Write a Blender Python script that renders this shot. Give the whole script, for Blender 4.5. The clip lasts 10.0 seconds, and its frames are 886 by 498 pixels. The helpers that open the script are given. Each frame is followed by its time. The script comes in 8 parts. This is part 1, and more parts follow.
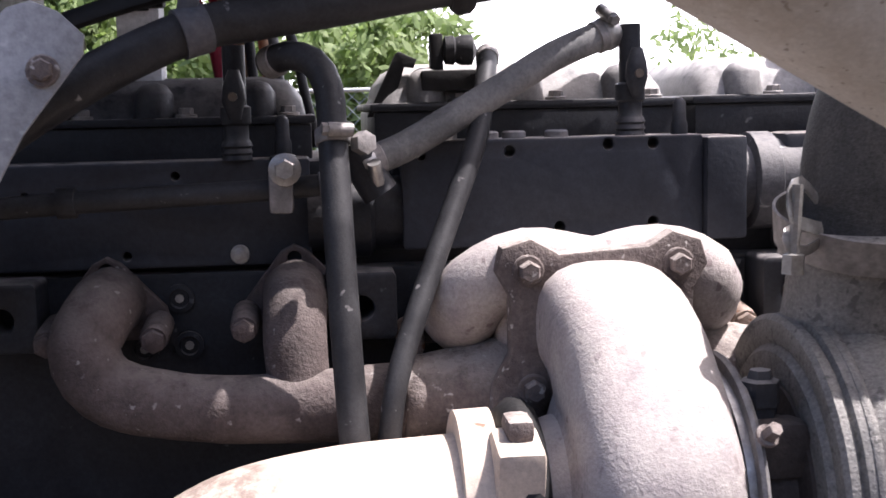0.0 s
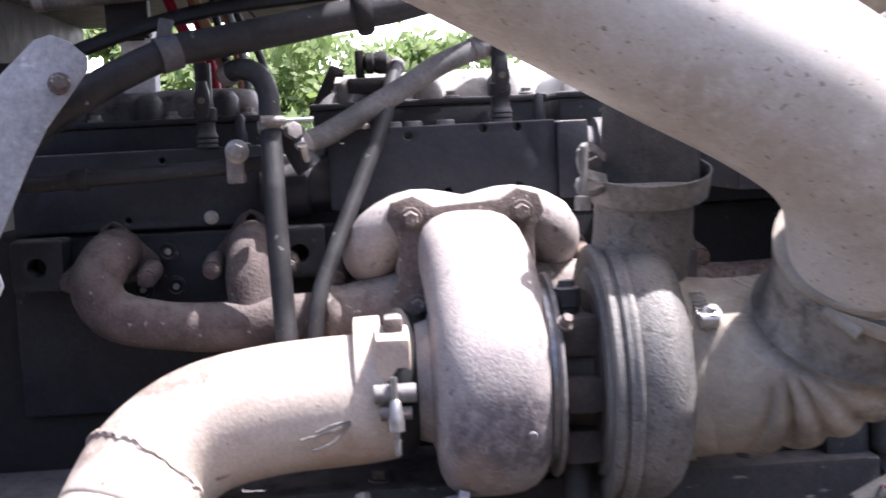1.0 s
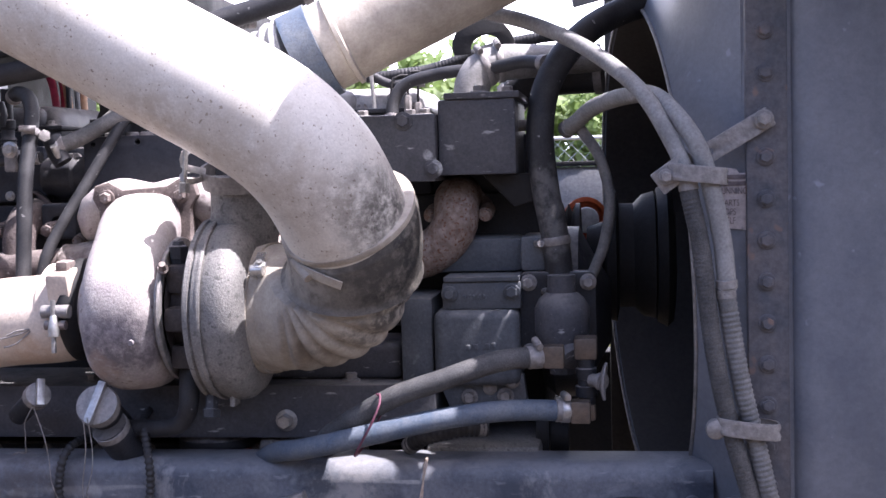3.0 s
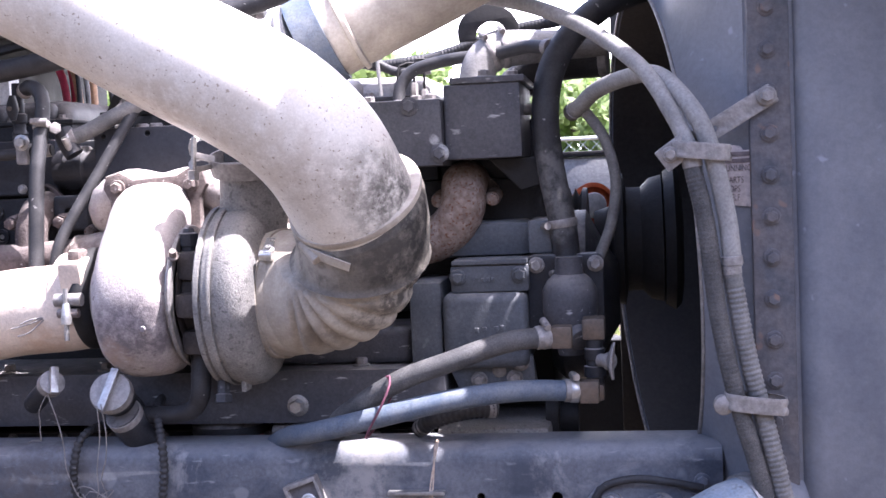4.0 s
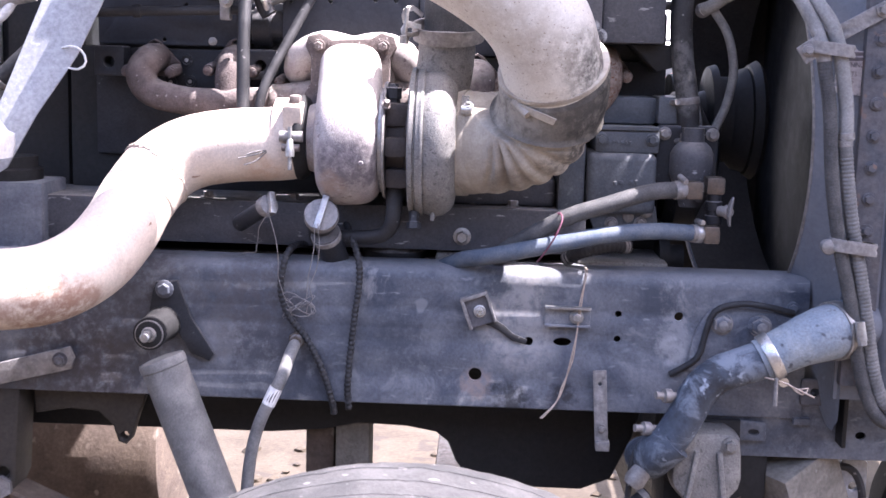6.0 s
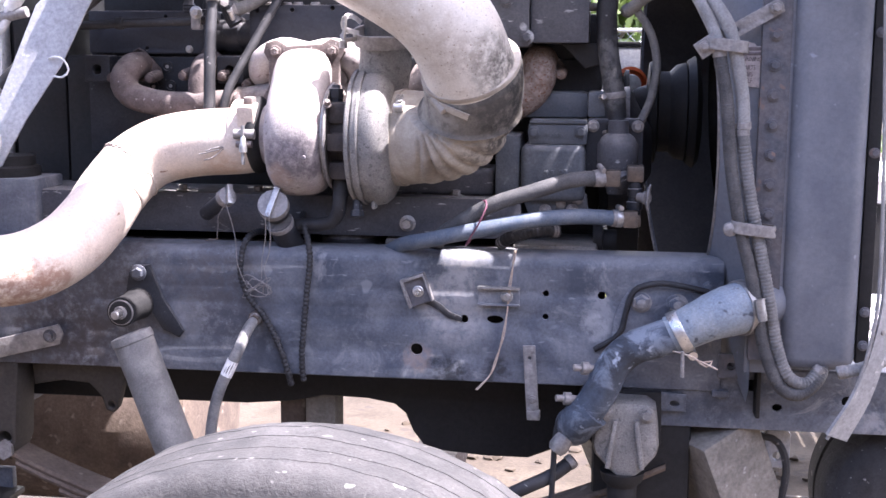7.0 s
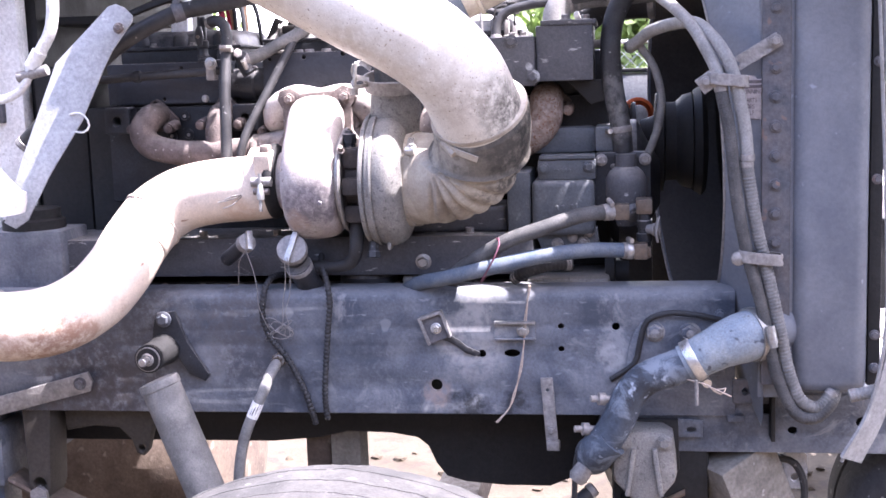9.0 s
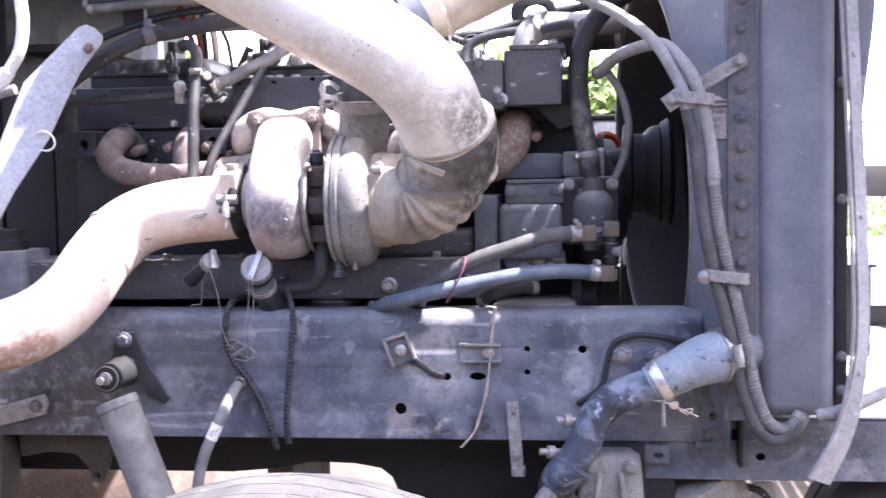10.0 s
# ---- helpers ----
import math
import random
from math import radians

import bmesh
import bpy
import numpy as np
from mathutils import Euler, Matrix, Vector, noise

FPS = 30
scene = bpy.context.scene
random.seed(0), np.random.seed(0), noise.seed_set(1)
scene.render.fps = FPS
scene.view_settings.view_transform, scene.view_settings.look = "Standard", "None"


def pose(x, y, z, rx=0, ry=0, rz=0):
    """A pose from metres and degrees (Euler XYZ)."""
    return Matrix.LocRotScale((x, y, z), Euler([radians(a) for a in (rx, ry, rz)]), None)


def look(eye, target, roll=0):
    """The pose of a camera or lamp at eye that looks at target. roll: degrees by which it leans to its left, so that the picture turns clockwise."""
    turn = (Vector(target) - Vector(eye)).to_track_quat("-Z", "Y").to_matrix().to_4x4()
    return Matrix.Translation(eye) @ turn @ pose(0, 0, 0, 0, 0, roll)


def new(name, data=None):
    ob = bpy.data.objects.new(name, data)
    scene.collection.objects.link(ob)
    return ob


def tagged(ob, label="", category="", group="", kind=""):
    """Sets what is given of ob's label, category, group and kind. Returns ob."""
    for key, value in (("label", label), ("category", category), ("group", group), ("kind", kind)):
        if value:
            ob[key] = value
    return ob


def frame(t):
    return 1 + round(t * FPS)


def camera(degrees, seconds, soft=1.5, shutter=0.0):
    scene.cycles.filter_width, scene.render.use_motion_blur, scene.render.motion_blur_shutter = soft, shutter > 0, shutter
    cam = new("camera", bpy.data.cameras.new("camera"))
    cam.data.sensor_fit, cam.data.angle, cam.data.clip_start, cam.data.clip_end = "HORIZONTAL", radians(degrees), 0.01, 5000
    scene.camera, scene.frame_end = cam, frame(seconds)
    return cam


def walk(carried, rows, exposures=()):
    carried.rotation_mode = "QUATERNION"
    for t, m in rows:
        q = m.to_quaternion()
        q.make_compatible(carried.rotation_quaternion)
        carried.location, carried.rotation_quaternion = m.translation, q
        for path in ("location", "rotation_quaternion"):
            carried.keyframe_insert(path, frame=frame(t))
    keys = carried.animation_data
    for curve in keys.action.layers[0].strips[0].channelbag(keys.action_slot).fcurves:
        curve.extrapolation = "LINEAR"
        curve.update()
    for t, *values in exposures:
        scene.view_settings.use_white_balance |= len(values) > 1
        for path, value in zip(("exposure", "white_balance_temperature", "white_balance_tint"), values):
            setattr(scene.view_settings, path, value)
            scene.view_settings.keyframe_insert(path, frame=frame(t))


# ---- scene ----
cam = camera(40.0, 10.0, shutter=0.3)
PATH = [
    (0, (-0.048, -0.187, 1.641), (0.158, 1.789, 1.408), -1.3),
    (0.5, (-0.017, -0.353, 1.638), (0.136, 1.633, 1.457), -2.2),
    (1, (0.077, -0.574, 1.6), (0.19, 1.414, 1.412), -2.9),
    (1.5, (0.277, -0.636, 1.559), (0.273, 1.361, 1.447), 1.0),
    (2, (0.515, -0.691, 1.587), (0.392, 1.3, 1.442), -0.2),
    (2.5, (0.748, -0.906, 1.529), (0.546, 1.081, 1.434), -4.2),
    (3, (0.914, -1.082, 1.542), (0.638, 0.894, 1.409), -1.6),
    (3.2, (0.939, -1.091, 1.544), (0.603, 0.876, 1.409), -2.1),
    (4.3, (0.903, -1.104, 1.502), (0.663, 0.878, 1.396), -3.1),
    (4.5, (0.736, -1.166, 1.515), (0.679, 0.832, 1.435), -2.2),
    (5, (0.426, -1.213, 1.554), (0.538, 0.78, 1.432), 0.1),
    (5.5, (0.37, -1.318, 1.525), (0.393, 0.662, 1.246), 1.7),
    (5.7, (0.379, -1.422, 1.505), (0.374, 0.555, 1.202), 1.7),
    (6.8, (0.758, -1.774, 1.453), (0.506, 0.19, 1.174), 1.1),
    (7, (0.806, -1.755, 1.497), (0.55, 0.204, 1.188), 0.4),
    (7.5, (0.858, -1.758, 1.503), (0.572, 0.197, 1.193), -0.4),
    (8, (0.872, -1.791, 1.519), (0.569, 0.162, 1.217), -0.3),
    (8.5, (0.882, -1.803, 1.576), (0.603, 0.151, 1.254), -2.2),
    (9, (0.83, -1.803, 1.557), (0.536, 0.154, 1.269), -1.9),
    (9.5, (0.827, -1.777, 1.446), (0.487, 0.187, 1.285), -2.3),
    (10, (0.843, -1.8, 1.403), (0.592, 0.18, 1.269), -1.0),
]
# seconds, stops, kelvin, tint
EXPOSURES = [(0.0, 1.17, 6330, 19), (0.5, 1.57, 6230, 20), (1.0, 1.57, 6130, 20), (1.5, 1.41, 6130, 20), (2.0, 1.29, 6080, 21), (2.5, 1.49, 6030, 22), (3.2, 1.99, 6030, 23), (4.5, 2.62, 6030, 24), (5.5, 2.62, 6080, 24), (7.0, 2.57, 6130, 24), (8.5, 2.82, 6130, 24), (10.0, 2.92, 6130, 24)]
walk(cam, [(t, look(eye, target, roll)) for t, eye, target, roll in PATH], EXPOSURES)

# ---- light ----
SUN_DIR = Vector((0.50, -0.018, 1.0)).normalized()
sun = new("sun", bpy.data.lights.new("sun", "SUN"))
sun.data.energy, sun.data.angle, sun.data.color = 4.7, radians(0.53), (1.0, 0.96, 0.91)
sun.matrix_world = look(SUN_DIR * 30, (0, 0, 0))
world = bpy.data.worlds.new("sky")
scene.world = world
world.use_nodes = True
wn = world.node_tree
sky = wn.nodes.new("ShaderNodeTexSky")
sky.sky_type, sky.sun_disc = "NISHITA", False
sky.sun_elevation = math.asin(SUN_DIR.z)
sky.sun_rotation = math.atan2(SUN_DIR.x, SUN_DIR.y)
sky.air_density, sky.dust_density = 1.0, 4.0
wn.links.new(sky.outputs[0], wn.nodes["Background"].inputs[0])
wn.nodes["Background"].inputs[1].default_value = 0.15


# ---- materials ----
def surf(name, col, col2, rough=0.6, metal=0.0, scale=18.0, bump=0.15, spot=None, spot_at=0.62, spot_scale=60.0,
         fine=120.0, fine_amount=0.25, scratch=None, up=None, up_amount=0.6, stains_and_shade=(), grime=None, patch_edge=0.6):
    """Procedural surface: two colours in broad patches, fine grain, optional spots, scratches and settled dust."""
    m = bpy.data.materials.new(name)
    m.use_nodes = True
    nt = m.node_tree
    N, Lk = nt.nodes, nt.links
    b = N["Principled BSDF"]
    tc = N.new("ShaderNodeNewGeometry")

    def nz(sc, detail=4.0, rgh=0.6, dist=0.0):
        n = N.new("ShaderNodeTexNoise")
        n.inputs["Scale"].default_value, n.inputs["Detail"].default_value = sc, detail
        n.inputs["Roughness"].default_value, n.inputs["Distortion"].default_value = rgh, dist
        Lk.new(tc.outputs["Position"], n.inputs["Vector"])
        return n.outputs[0]

    def ramp(src, a, c):
        r = N.new("ShaderNodeMapRange")
        r.inputs["From Min"].default_value, r.inputs["From Max"].default_value = a, c
        Lk.new(src, r.inputs["Value"])
        return r.outputs[0]

    def mix(fac, a, c, mode="MIX"):
        x = N.new("ShaderNodeMix")
        x.data_type, x.blend_type = "RGBA", mode
        if isinstance(fac, bpy.types.NodeSocket):
            Lk.new(fac, x.inputs[0])
        else:
            x.inputs[0].default_value = fac
        for k, v in ((6, a), (7, c)):
            if isinstance(v, bpy.types.NodeSocket):
                Lk.new(v, x.inputs[k])
            else:
                x.inputs[k].default_value = (*v, 1)
        return x.outputs[2]

    broad = ramp(nz(scale, 5.0, 0.62, 0.4), 0.34, 0.68)
    c = mix(broad, col, col2)
    f = nz(fine, 3.0, 0.7)
    g = N.new("ShaderNodeMapRange")
    g.inputs["From Min"].default_value, g.inputs["From Max"].default_value = 0.3, 0.7
    g.inputs["To Min"].default_value, g.inputs["To Max"].default_value = 1 - fine_amount, 1 + fine_amount * 0.6
    Lk.new(f, g.inputs["Value"])
    cc = N.new("ShaderNodeVectorMath")
    cc.operation = "SCALE"
    Lk.new(c, cc.inputs[0])
    Lk.new(g.outputs[0], cc.inputs["Scale"])
    c = cc.outputs[0]
    if spot:
        s = ramp(nz(spot_scale, 2.0, 0.5), spot_at, spot_at + 0.06)
        c = mix(s, c, spot)
    if scratch:
        mp = N.new("ShaderNodeMapping")
        mp.inputs["Scale"].default_value, mp.inputs["Rotation"].default_value = (26, 260, 90), (0.3, 0.4, 0.2)
        Lk.new(tc.outputs["Position"], mp.inputs[0])
        n = N.new("ShaderNodeTexNoise")
        n.inputs["Scale"].default_value, n.inputs["Detail"].default_value = 1.0, 3.0
        Lk.new(mp.outputs[0], n.inputs["Vector"])
        c = mix(ramp(n.outputs[0], 0.66, 0.74), c, scratch)
    if up:
        ge = N.new("ShaderNodeNewGeometry")
        sp = N.new("ShaderNodeSeparateXYZ")
        Lk.new(ge.outputs["Normal"], sp.inputs[0])
        u = ramp(sp.outputs["Z"], 0.15, 0.95)
        w = N.new("ShaderNodeMath")
        w.operation = "MULTIPLY"
        Lk.new(u, w.inputs[0])
        Lk.new(ramp(nz(scale * 2.3, 4.0, 0.7), 0.3, 0.55), w.inputs[1])
        w2 = N.new("ShaderNodeMath")
        w2.operation = "MULTIPLY"
        w2.inputs[1].default_value = up_amount
        Lk.new(w.outputs[0], w2.inputs[0])
        c = mix(w2.outputs[0], c, up)
    if grime:
        g_col, g_scale, g_lo, g_hi, g_amount = grime
        gm = N.new("ShaderNodeMath")
        gm.operation = "MULTIPLY"
        gm.inputs[1].default_value = g_amount
        Lk.new(ramp(nz(g_scale, 9.0, 0.72, 0.6), g_lo, g_hi), gm.inputs[0])
        c = mix(gm.outputs[0], c, g_col)
    for at, rad, colour, amount in stains_and_shade:
        # one stain or shade patch, ragged edge: distance from its middle, broken by noise
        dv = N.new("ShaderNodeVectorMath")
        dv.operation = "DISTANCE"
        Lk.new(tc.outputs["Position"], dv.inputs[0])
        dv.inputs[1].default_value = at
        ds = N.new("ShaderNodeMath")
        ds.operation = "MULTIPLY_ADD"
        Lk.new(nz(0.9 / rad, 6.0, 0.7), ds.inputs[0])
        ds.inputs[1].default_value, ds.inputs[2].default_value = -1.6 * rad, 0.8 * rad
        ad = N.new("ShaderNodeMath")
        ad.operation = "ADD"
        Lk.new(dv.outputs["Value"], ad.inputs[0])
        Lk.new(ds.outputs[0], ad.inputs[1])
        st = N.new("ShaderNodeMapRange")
        st.inputs["From Min"].default_value, st.inputs["From Max"].default_value = rad, rad * patch_edge
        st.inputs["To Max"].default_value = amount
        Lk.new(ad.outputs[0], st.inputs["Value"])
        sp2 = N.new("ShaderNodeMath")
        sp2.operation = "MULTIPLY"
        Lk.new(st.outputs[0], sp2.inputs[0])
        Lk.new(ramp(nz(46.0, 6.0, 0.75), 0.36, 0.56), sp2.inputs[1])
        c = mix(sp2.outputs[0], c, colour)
    Lk.new(c, b.inputs["Base Color"])
    b.inputs["Metallic"].default_value = metal
    b.inputs["Specular IOR Level"].default_value = 0.3
    rr = N.new("ShaderNodeMapRange")
    rr.inputs["To Min"].default_value, rr.inputs["To Max"].default_value = rough - 0.1, min(1.0, rough + 0.12)
    Lk.new(broad, rr.inputs["Value"])
    Lk.new(rr.outputs[0], b.inputs["Roughness"])
    if bump:
        bp = N.new("ShaderNodeBump")
        bp.inputs["Strength"].default_value, bp.inputs["Distance"].default_value = bump, 0.004
        Lk.new(f, bp.inputs["Height"])
        Lk.new(bp.outputs[0], b.inputs["Normal"])
    return m


DUST = (0.36, 0.32, 0.29)
